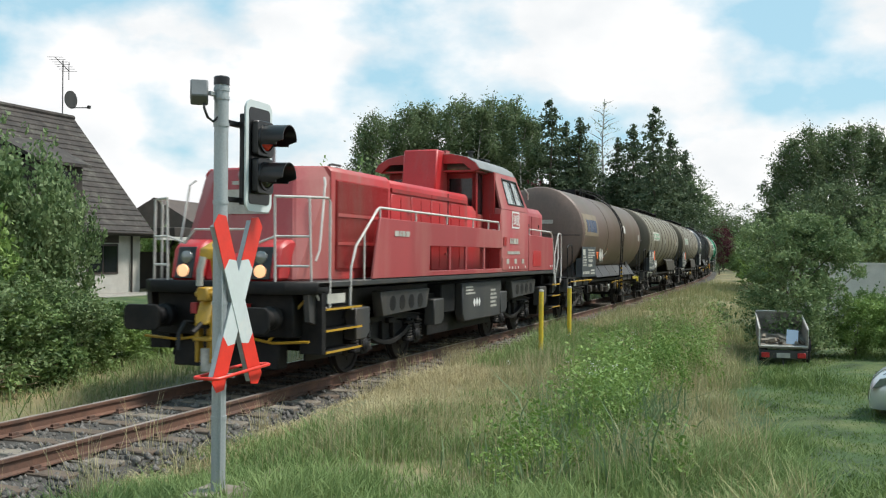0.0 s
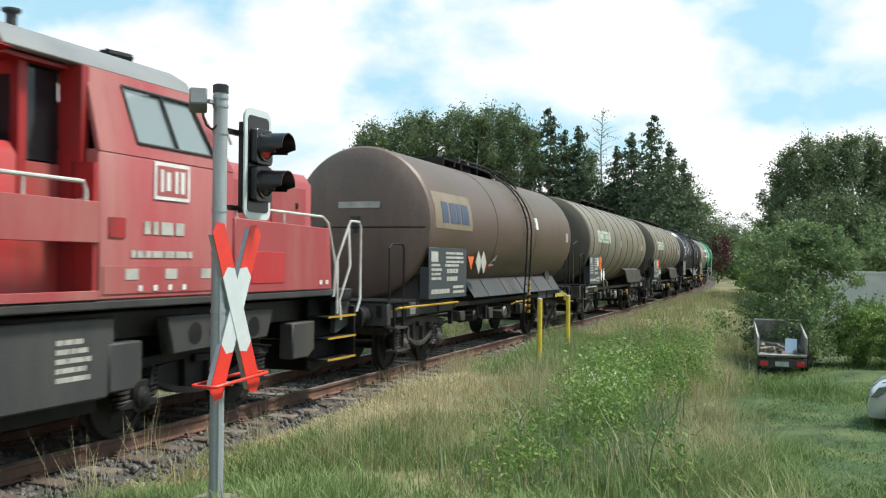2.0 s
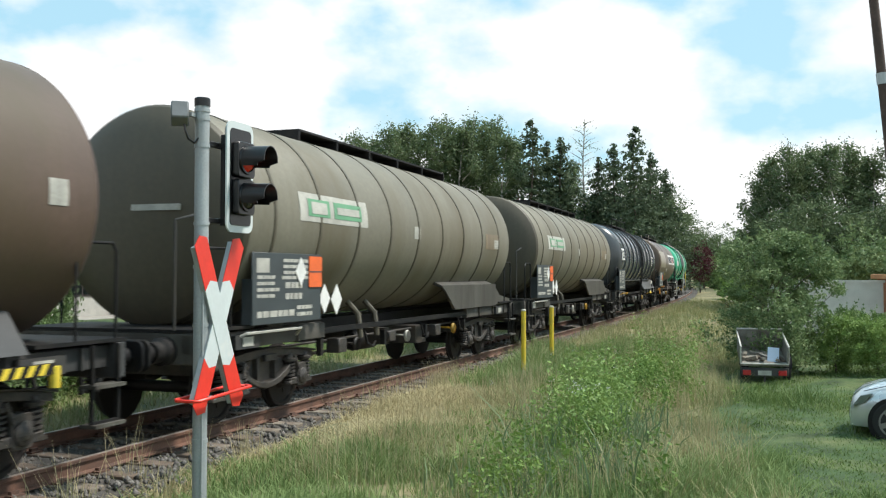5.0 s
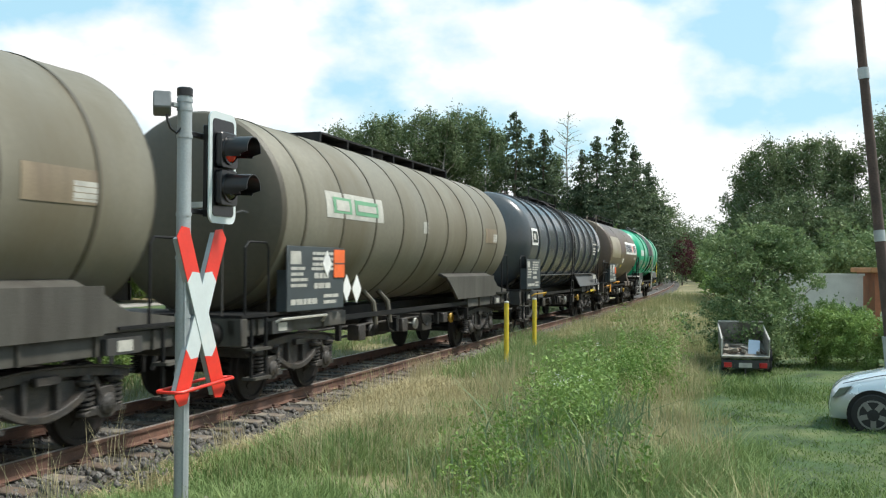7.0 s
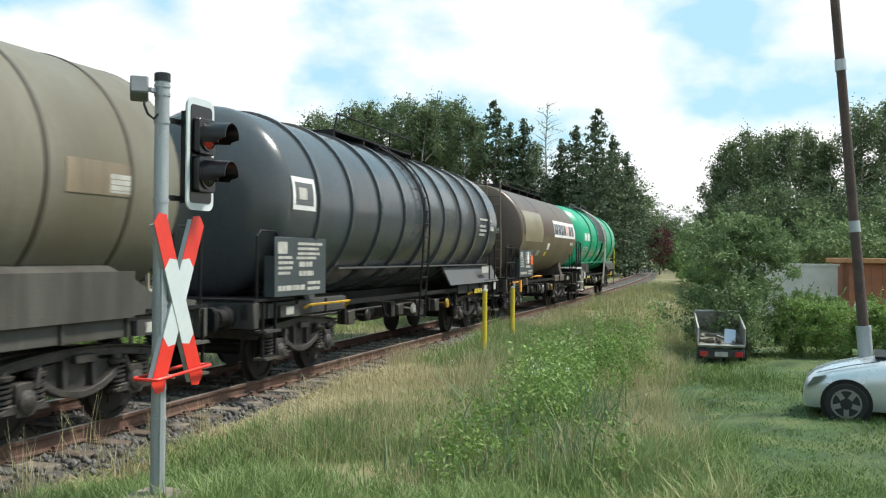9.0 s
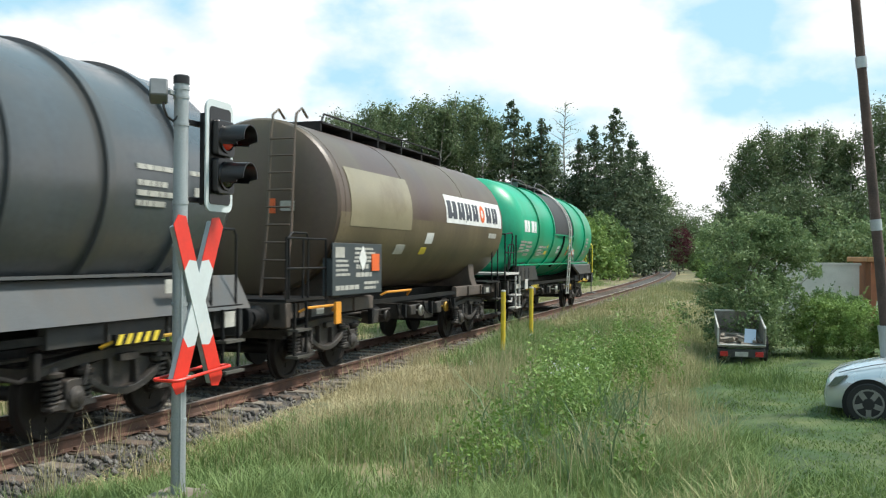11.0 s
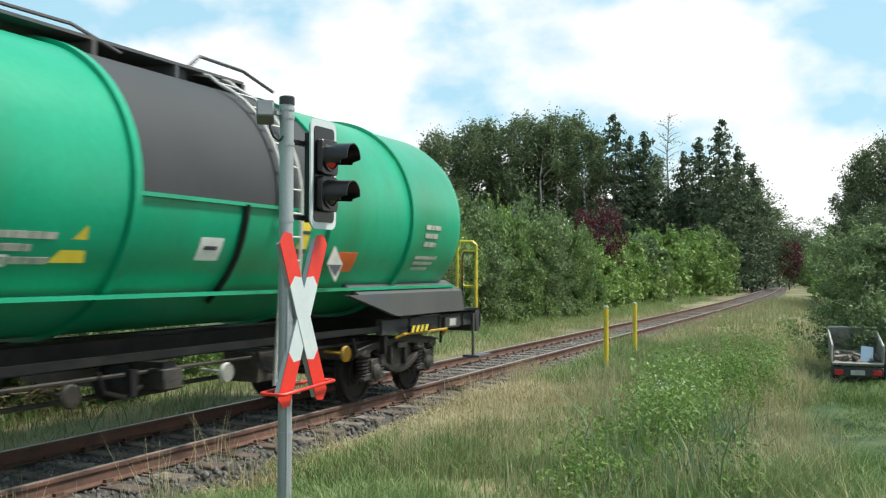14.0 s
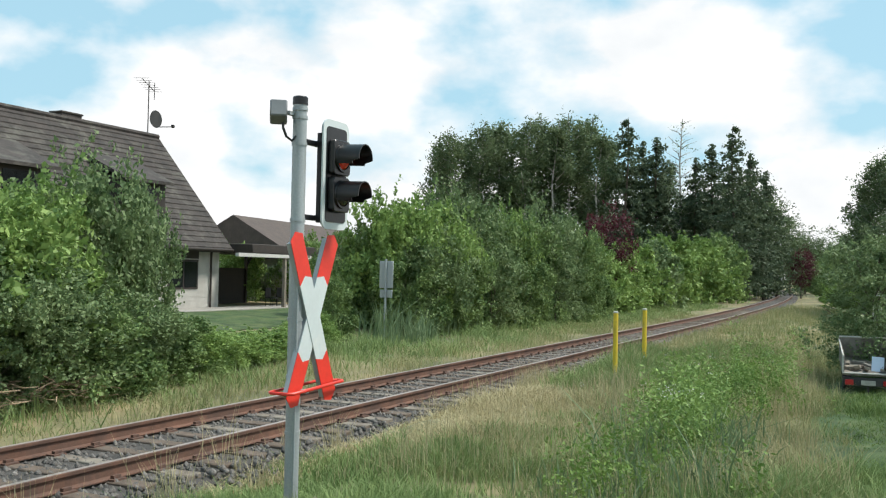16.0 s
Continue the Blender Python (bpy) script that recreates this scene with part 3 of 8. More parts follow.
blades("verge_grass", 28000, (6, 80), (3.0, 8.5), (0.2, 0.45), 0.018, GRASS, "green grass on the verge beyond the rails", 1.0, 0.4, 1.3)
blades("reed", 700, (8.5, 14), (-6.3, -4.9), (0.35, 0.75), 0.022, REED, "bluish reed blades in the ditch", 0.7, 0.25, 1.0)
blades("reed", 520, (26, 34), (5.4, 7.2), (0.6, 1.6), 0.035, REED, "reeds beyond the rails", 0.5, 0.25, 1.0)


def weed_patch(name, n, s_r, o_r, h_r, leaf, material, label):
    """Leafy weeds: stalks with leaves standing off them."""
    k = max(n // 9, 1)
    cs, co = rng.uniform(*s_r, k), rng.normal((o_r[0] + o_r[1]) / 2, (o_r[1] - o_r[0]) / 3.4, k)
    tall, pick = rng.uniform(0.55, 1.15, k), rng.integers(0, k, n)
    s, o = cs[pick] + rng.normal(0, 0.2, n), co[pick] + rng.normal(0, 0.16, n)
    x, y = world_xy(s, o)
    z, h = ground_z(s, o), rng.uniform(*h_r, n) * tall[pick]
    per = 34
    f = rng.uniform(0.15, 1.0, (n, per))
    a = rng.uniform(0, 6.28, (n, per))
    r = (1.05 - f) * 0.10 + 0.025
    c = np.stack([x[:, None] + np.cos(a) * r + 0.05 * np.sin(a * 3), y[:, None] + np.sin(a) * r, z[:, None] + h[:, None] * f], -1).reshape(-1, 3)
    leaf_cards(name, c, leaf, material, label, "weed")


def card_arrays(c, leaf, spread=0.5):
    n = len(c)
    d = rng.normal(0, 1, (n, 3))
    d[:, 2] *= 0.8
    d /= np.linalg.norm(d, axis=1, keepdims=True)
    e = np.cross(d, rng.normal(0, 1, (n, 3)))
    e /= np.linalg.norm(e, axis=1, keepdims=True) + 1e-9
    ln = leaf * rng.uniform(0.6, 1.3, (n, 1))
    wd = ln * rng.uniform(0.35, spread, (n, 1))
    v = np.stack([c - d * ln * 0.5, c + e * wd * 0.5, c + d * ln * 0.5, c - e * wd * 0.5], 1)
    return v.reshape(-1, 3), np.arange(n * 4).reshape(n, 4)


def leaf_cards(name, c, leaf, material, label, category, kind="stuff"):
    v, q = card_arrays(c, leaf)
    return tagged(new(name, cloud_mesh(name, v, q, material)), label, category, kind=kind)


weed_patch("weeds", 520, (8.5, 24), (-6.3, -4.9), (0.35, 0.8), 0.06, WEED, "leafy green weeds growing in the ditch")
weed_patch("weeds", 340, (11, 22), (-6.0, -5.0), (0.6, 1.25), 0.065, LEAF_LIGHT, "tall fresh green weeds growing in the ditch")
fl = np.stack([*world_xy(12.8 + rng.normal(0, 0.22, 26), -5.3 + rng.normal(0, 0.2, 26)), rng.uniform(0.28, 0.52, 26)], -1)
leaf_cards("wild_flowers", np.repeat(fl, 7, 0) + rng.normal(0, 0.022, (26 * 7, 3)), 0.028, WHITE, "small white wild flower heads in the weeds", "flowers")
fl = np.stack([*world_xy(rng.uniform(13, 22, 14), rng.uniform(-6, -3.6, 14)), rng.uniform(0.2, 0.45, 14)], -1)
leaf_cards("wild_flowers", np.repeat(fl, 7, 0) + rng.normal(0, 0.02, (14 * 7, 3)), 0.03, WHITE, "scattered white wild flower heads", "flowers")

# ---------------- crossing signal ----------------
sig = thing("crossing_signal", "grey steel crossing post with dark signal head and red-white crossbuck", "railway signal", track_pose(6.68, -3.3664, 0.0))
part("pole", Build().tube([(0, 0, -0.05), (0, 0, 3.35)], 0.058, 20), GALV, sig, "galvanised grey steel pole")
part("pole_cap", Build().lathe([(3.325, 0.064), (3.385, 0.064), (3.395, 0.055), (3.395, 0)], "z", seg=20), SIG_BLACK, sig, "black plastic pole cap")
for z in (0.62, 1.08, 1.55, 2.02, 3.22, 3.29, 3.0, 2.37):
    part("clamp", Build().lathe([(z - 0.014, 0.0582), (z - 0.014, 0.064), (z + 0.014, 0.064), (z + 0.014, 0.0582)], "z", seg=20), GALV, sig)
part("conduit", Build().tube([(-0.05, -0.05, 0.05), (-0.05, -0.05, 2.1)], 0.012, 6), GALV, sig)
part("foot_plate", Build().box(-0.2, 0.2, -0.2, 0.2, -0.08, 0.03).box(-0.16, -0.12, -0.16, -0.12, 0.03, 0.08).box(0.12, 0.16, -0.16, -0.12, 0.03, 0.08).box(0.12, 0.16, 0.12, 0.16, 0.03, 0.08), CONC, sig, "concrete foot with anchor bolts", bevel=0.01)
for z in (2.40, 3.03):
    part("bracket_arm", Build().box(0.03, 0.32, -0.03, 0.01, z - 0.022, z + 0.022).box(0.2, 0.24, -0.1, 0.0, z - 0.022, z + 0.022), SIG_BLACK, sig, bevel=0.004)


part("bracket_bar", Build().box(0.20, 0.235, -0.084, -0.045, 2.36, 3.12), SIG_BLACK, sig, "dark upright bar behind the signal head", bevel=0.004)


def rounded(x0, x1, z0, z1, r, n=6):
    p = []
    for cx, cz, a in ((x1 - r, z1 - r, 0), (x0 + r, z1 - r, 90), (x0 + r, z0 + r, 180), (x1 - r, z0 + r, 270)):
        p += [(cx + r * math.cos(radians(a + 90 * i / n)), cz + r * math.sin(radians(a + 90 * i / n))) for i in range(n + 1)]
    return p


head_p = part("signal_head", Build().prism(rounded(0.19, 0.61, 2.31, 3.245, 0.08), "y", -0.115, -0.10), SIG_WHITE, sig, "upright signal head with white-edged black backboard")
part("back_plate", Build().prism(rounded(0.205, 0.595, 2.325, 3.23, 0.07), "y", -0.099, -0.085), SIG_BLACK, head_p)
part("black_field", Build().prism(rounded(0.235, 0.565, 2.37, 3.185, 0.04), "y", -0.121, -0.1155), SIG_BLACK, head_p, "black face of the backboard")
for zc, lens in ((2.925, LENS_RED), (2.61, LENS_AMBER)):
    h_ = part("lamp_housing", Build().prism(rounded(0.265, 0.535, zc - 0.15, zc + 0.15, 0.04), "y", -0.18, -0.1215), SIG_BLACK, head_p, bevel=0.006)
    part("lens", Build().lathe([(-0.185, 0.1), (-0.20, 0.085), (-0.207, 0.05), (-0.209, 0.0)], "y", (0.4, 0, zc), 24), lens, h_, "dark red lens" if lens is LENS_RED else "dark amber lens")
    hood = Build()
    n, k = 22, len(hood.v)
    for ro in (0.118, 0.110):
        for yy in (-0.18, -0.27, -0.41):
            for j in range(n + 1):
                a = radians(-28 + 236 * j / n)
                cut = 0.0 if yy > -0.25 else (0.0 if math.sin(a) > -0.2 else 0.07) * (1 if yy < -0.4 else 0.4)
                hood.v.append((0.4 + ro * math.cos(a), yy + cut, zc + ro * math.sin(a) - 0.03 * (-(yy) - 0.18)))
    m_ = n + 1
    for sh in (0, 3):
        for i in range(2):
            for j in range(n):
                a = (sh + i) * m_ + j
                hood.f.append((a, a + 1, a + m_ + 1, a + m_))
    for j in range(n):
        hood.f.append((2 * m_ + j, 2 * m_ + j + 1, 5 * m_ + j + 1, 5 * m_ + j))
    for i in range(2):
        for e_ in (0, n):
            hood.f.append((i * m_ + e_, (i + 1) * m_ + e_, (4 + i) * m_ + e_, (3 + i) * m_ + e_))
    part("visor", hood, SIG_BLACK, h_, "long black visor", smooth=50)
    part("lens_ring", Build().lathe([(-0.18, 0.125), (-0.195, 0.122), (-0.195, 0.105), (-0.18, 0.102)], "y", (0.4, 0, zc), 24), SIG_BLACK, h_)

cross = part("crossbuck", Build().box(0.08, 0.22, -0.075, -0.055, 1.50, 1.62), GALV, sig, "red and white crossed warning boards")
for sgn in (1, -1):
    dx, dz = 0.285 * sgn, 0.665
    ln = math.hypot(dx, dz)
    ux, uz = dx / ln, dz / ln
    y0 = -0.075 if sgn > 0 else -0.081
    for f0, f1, mm, nm in ((-1.0, -0.46, SIG_RED, "red_end"), (-0.46, 0.46, SIG_WHITE, "white_board"), (0.46, 1.0, SIG_RED, "red_end")):
        hw = 0.092
        def q_(f, w, uz=uz, ux=ux, ln=ln):
            return (0.15 + ux * f * ln + uz * w, 1.555 + uz * f * ln - ux * w)
        a0, a1 = q_(f0, -hw), q_(f0, hw)
        b0, b1 = q_(f1, -hw), q_(f1, hw)
        poly = [a0]
        if f0 < -0.9:
            poly.append((q_(f0 - 0.07, 0)[0], q_(f0 - 0.07, 0)[1]))
        else:
            poly.append(q_(f0 + (0.07 if f0 > 0 else -0.07) * (1 if f0 > 0 else 1), 0))
        poly += [a1, b1]
        if f1 > 0.9:
            poly.append(q_(f1 + 0.07, 0))
        else:
            poly.append(q_(f1 + (0.07 if f1 > 0 else -0.07), 0))
        poly.append(b0)
        part(nm, Build().prism(poly, "y", y0 - 0.006, y0), mm, cross)
    part("board_back", Build().prism([q_(-0.97, -0.088), q_(-0.97, 0.088), q_(0.97, 0.088), q_(0.97, -0.088)], "y", y0 + 0.001, y0 + 0.045), GALV, cross, "grey board back")
part("guard_bar", Build().tube([(0.55, -0.04, 1.0), (0.58, -0.07, 1.0), (0.58, -0.11, 1.0), (0.55, -0.14, 1.0), (-0.22, -0.14, 0.965), (-0.25, -0.11, 0.965), (-0.25, 0.05, 0.965), (-0.22, 0.08, 0.965), (0.45, 0.08, 0.99), (0.55, 0.02, 1.0), (0.55, -0.04, 1.0)], 0.014, 8), SIG_RED, sig, "red round guard bar")
part("guard_bracket", Build().box(-0.02, 0.02, -0.14, 0.09, 0.95, 0.98), GALV, sig)
spot_m = pose(-0.165, 0.10, 3.245, 0, 20, 34)
part("detector_box", Build().box(-0.085, 0.085, -0.07, 0.07, -0.075, 0.075), DETECT, sig, "grey detector box on the post", bevel=0.012, m=spot_m)
part("detector_arm", Build().box(-0.12, 0.0, 0.02, 0.06, 3.23, 3.26), GALV, sig)
part("cable", Build().tube([(-0.13, 0.08, 3.2), (-0.14, 0.07, 3.12), (-0.12, 0.05, 3.05), (-0.07, 0.03, 3.02), (-0.05, 0.0, 3.06)], 0.011, 6), SIG_BLACK, sig, "black looped cable")

# ---------------- yellow marker posts ----------------
YELLOW_POST = mat("yellow_plastic_post", (0.66, 0.47, 0.03), 0.5, vary=0.12, scale=4, bump=0.03, dirt=(0.45, 0.33, 0.06), dirt_amount=0.25)
for s, o in ((17.82, -3.2), (20.0, -3.256)):
    yp = tagged(new("marker_post"), "slim yellow marker post with pale cap in the grass", "post", "yellow marker posts")
    yp.matrix_basis = track_pose(s, o, -0.3)
    part("shaft", Build().tube([(0, 0, 0), (0, 0, 1.57)], 0.046, 14), YELLOW_POST, yp)
    part("cap", Build().lathe([(1.57, 0.049), (1.595, 0.047), (1.605, 0.03), (1.607, 0)], "z", seg=14), PALE, yp, "pale post cap")
# ---------------- rolling stock ----------------
trng = random.Random(11)
MOVING, WHEELS = [], []
WHEEL_R = 0.46


def wheelset_mesh(r=WHEEL_R):
    b = Build()
    for sg in (-1, 1):
        prof = [(0.685 * sg, 0.0), (0.685 * sg, r + 0.028), (0.715 * sg, r + 0.028), (0.722 * sg, r), (0.80 * sg, r - 0.006), (0.80 * sg, r - 0.06), (0.77 * sg, r - 0.075), (0.765 * sg, 0.2), (0.80 * sg, 0.17), (0.82 * sg, 0.0)]
        b.lathe(prof, "y", seg=28)
    b.tube([(0, -0.98, 0), (0, 0.98, 0)], 0.08, 12)
    for k in range(4):
        a = radians(90 * k + 20)
        for sg in (-1, 1):
            b.box(0.25 * math.cos(a) - 0.03, 0.25 * math.cos(a) + 0.03, 0.765 * sg - 0.012, 0.765 * sg + 0.012, 0.25 * math.sin(a) - 0.03, 0.25 * math.sin(a) + 0.03)
    return b.mesh("wheelset", RUSTWHEEL, 35)


WHEELSET = wheelset_mesh()
SPRING = Build()
SPRING.tube([(0.082 * math.cos(i * 0.66), 0.082 * math.sin(i * 0.66), 0.0056 * i) for i in range(56)], 0.0195, 5)
SPRING = SPRING.mesh("coil_spring", BOGIE, 50)
SPRING_CORE = Build().tube([(0, 0, 0), (0, 0, 0.3)], 0.05, 8).mesh("spring_core", BLACK, 50)


def arc(x0, z0, x1, z1, sag, n=8):
    """Points of a shallow bow from one end to the other."""
    return [(x0 + (x1 - x0) * i / n, z0 + (z1 - z0) * i / n + sag * (1 - (2 * i / n - 1) ** 2)) for i in range(n + 1)]


def band(upper, lower):
    """Closed outline between two lines of points."""
    return upper + lower[::-1]


def bogie(wagon, x, base=1.8, paint=BOGIE):
    """Two-axle cast bogie: bowed side frames with open windows, coil springs, axle boxes, brake gear, wheelsets."""
    h2 = base / 2
    bg = Build()
    for sg in (-1, 1):
        def across(a, b, sg=sg):
            return min(a * sg, b * sg), max(a * sg, b * sg)
        # top chord, bowed up in the middle, with a wider flange on it
        bg.prism(band(arc(-h2 - 0.48, 0.80, h2 + 0.48, 0.80, 0.11), arc(-h2 - 0.48, 0.71, h2 + 0.48, 0.71, 0.10)), "y", *across(0.93, 1.05))
        bg.prism(band(arc(-h2 - 0.50, 0.825, h2 + 0.50, 0.825, 0.11), arc(-h2 - 0.50, 0.80, h2 + 0.50, 0.80, 0.11)), "y", *across(0.90, 1.09))
        # bottom chord, hung between the inner springs
        bg.prism(band(arc(-h2 + 0.26, 0.66, h2 - 0.26, 0.68, -0.21), arc(-h2 + 0.22, 0.60, h2 - 0.22, 0.60, -0.22)), "y", *across(0.92, 1.08))
        bg.prism(band(arc(-h2 + 0.3, 0.74, h2 - 0.3, 0.74, 0.06), arc(-h2 + 0.3, 0.62, h2 - 0.3, 0.64, -0.19)), "y", *across(0.955, 0.975))
        for xx in (-0.24, 0.24):
            bg.prism([(xx - 0.03, 0.48), (xx + 0.03, 0.48), (xx + 0.045, 0.84), (xx - 0.045, 0.84)], "y", *across(0.95, 1.05))
        bg.box(-0.16, 0.16, *across(1.05, 1.12), 0.76, 0.85)
    bg.box(-0.28, 0.28, -0.95, 0.95, 0.62, 0.92)
    bg.box(-h2 - 0.46, -h2 - 0.36, -0.95, 0.95, 0.66, 0.80).box(h2 + 0.36, h2 + 0.46, -0.95, 0.95, 0.66, 0.80)
    bo = part("bogie", bg, paint, wagon, "grimy brown-grey cast bogie with bowed side frames", bevel=0.008, m=pose(x, 0, 0))
    for ax in (-h2, h2):
        ws = part("wheelset", WHEELSET, None, bo, m=pose(ax, 0, WHEEL_R))
        ws["label"] = "brown disc wheels on one axle"
        WHEELS.append((ws, ax))
        for sg in (-1, 1):
            y0_, y1_ = min(0.96 * sg, 1.12 * sg), max(0.96 * sg, 1.12 * sg)
            box = Build().prism(rounded(ax - 0.14, ax + 0.14, 0.32, 0.66, 0.06, 3), "y", y0_, y1_)
            box.prism([(ax - 0.34, 0.36), (ax + 0.34, 0.36), (ax + 0.34, 0.40), (ax + 0.16, 0.46), (ax - 0.16, 0.46), (ax - 0.34, 0.40)], "y", y0_ + 0.01, y1_ - 0.01)
            box.lathe([(1.12 * sg, 0.125), (1.15 * sg, 0.118), (1.16 * sg, 0.07), (1.175 * sg, 0.06), (1.175 * sg, 0)], "y", (ax, 0, 0.47), 14)
            part("axle_box", box, paint, bo, bevel=0.008)
            for dx in (-0.235, 0.235):
                part("coil_spring", SPRING, None, bo, m=pose(ax + dx, 1.02 * sg, 0.40))
                part("spring_core", SPRING_CORE, None, bo, m=pose(ax + dx, 1.02 * sg, 0.40))
                part("spring_cap", Build().lathe([(0.70, 0.0), (0.70, 0.11), (0.735, 0.115), (0.75, 0.07), (0.80, 0.06), (0.80, 0)], "z", (ax + dx, 1.02 * sg, 0), 12), paint, bo)
            part("damper_link", Build().tube([(ax - 0.2 * (1 if ax > 0 else -1), 1.1 * sg, 0.78), (ax - 0.12 * (1 if ax > 0 else -1), 1.13 * sg, 0.58)], 0.028, 6), paint, bo)
        for sg in (-1, 1):
            kx = ax + 0.49 * (1 if ax < 0 else -1)
            part("brake_block", Build().prism([(kx - 0.03, 0.30), (kx + 0.04, 0.32), (kx + 0.05, 0.62), (kx - 0.02, 0.66)], "y", min(0.7 * sg, 0.8 * sg), max(0.7 * sg, 0.8 * sg)).tube([(kx, 0.75 * sg, 0.64), (kx * 0.92, 0.75 * sg, 0.86)], 0.025, 6), paint, bo)
    return bo


def buffers(wagon, L, z=1.04, mat_head=BLACK, rect=False):
    for e in (-1, 1):
        for y in (-0.875, 0.875):
            x = e * (L / 2)
            b = Build().lathe([(x - e * 0.62, 0.0), (x - e * 0.62, 0.17), (x - e * 0.5, 0.17), (x - e * 0.46, 0.13), (x - e * 0.3, 0.13), (x - e * 0.3, 0.10), (x - e * 0.05, 0.10), (x - e * 0.05, 0.0)], "x", (0, y, z), 18)
            bf = part("buffer", b, BLACK, wagon, "black side buffer")
            p = rounded(y - 0.30, y + 0.30, z - 0.18, z + 0.18, 0.09) if rect else rounded(y - 0.225, y + 0.225, z - 0.18, z + 0.18, 0.1)
            part("buffer_head", Build().prism(p, "x", min(x - e * 0.05, x), max(x - e * 0.05, x)), mat_head, bf, bevel=0.012)
        x0 = e * (L / 2)
        part("screw_coupling", Build().tube([(x0 - e * 0.5, 0, 1.0), (x0 - e * 0.2, 0, 0.98), (x0 + e * 0.02, 0.0, 0.86)], 0.035, 6).box(min(x0 - e * 0.55, x0 - e * 0.25), max(x0 - e * 0.55, x0 - e * 0.25), -0.06, 0.06, 0.9, 1.12), BLACK, wagon)
        for y in (-0.35, 0.35):
            part("brake_hose", Build().tube([(x0 - e * 0.5, y, 0.95), (x0 - e * 0.3, y, 0.98), (x0 - e * 0.15, y, 0.82), (x0 - e * 0.1, y * 0.9, 0.6)], 0.03, 6), RUBBER, wagon)


def curved(x0, x1, z0, z1, r, zc, n=6):
    """A thin plate on the side of a tank, facing -y."""
    b = Build()
    a0, a1 = [math.asin(max(-0.98, min(0.98, (z - zc) / r))) for z in (z0, z1)]
    for i in range(n + 1):
        a = a0 + (a1 - a0) * i / n
        for x in (x0, x1):
            for rr in (r + 0.001, r + 0.006):
                b.v.append((x, -rr * math.cos(a), zc + rr * math.sin(a)))
    for i in range(n):
        k = i * 4
        b.f += [(k + 1, k + 3, k + 7, k + 5), (k, k + 4, k + 6, k + 2), (k, k + 1, k + 5, k + 4), (k + 2, k + 6, k + 7, k + 3)]
    b.f += [(0, 2, 3, 1), (n * 4, n * 4 + 1, n * 4 + 3, n * 4 + 2)]
    return b


def bars(x0, x1, z0, z1, y, rows, seed=0, gap=0.45, dash=True, curve=None):
    """Unreadable lettering as rows of plain bars on a flat (or tank) surface facing -y."""
    r, b = random.Random(seed), Build()
    hgt = (z1 - z0) / rows
    for i in range(rows):
        za, zb = z1 - hgt * (i + 1) + hgt * gap / 2, z1 - hgt * i - hgt * gap / 2
        x = x0
        end = x0 + (x1 - x0) * r.uniform(0.7, 1.0)
        while x < end - 0.02:
            w = min(r.uniform(0.06, 0.22) if dash else end - x, end - x)
            if curve:
                rad, zc = curve
                c = curved(x, x + w, za, zb, rad + 0.006, zc, 1)
                b.add(c.v, c.f)
            else:
                b.box(x, x + w, y - 0.003, y, za, zb)
            x += w + (zb - za) * 0.35
    return b


def shell_profile(x0, x1, r, dish, n=7):
    p = [(x0 + dish * (1 - math.cos(math.pi / 2 * i / n)), r * math.sin(math.pi / 2 * i / n)) for i in range(n + 1)]
    q = [(x1 - dish * (1 - math.cos(math.pi / 2 * i / n)), r * math.sin(math.pi / 2 * i / n)) for i in range(n, -1, -1)]
    return p + q


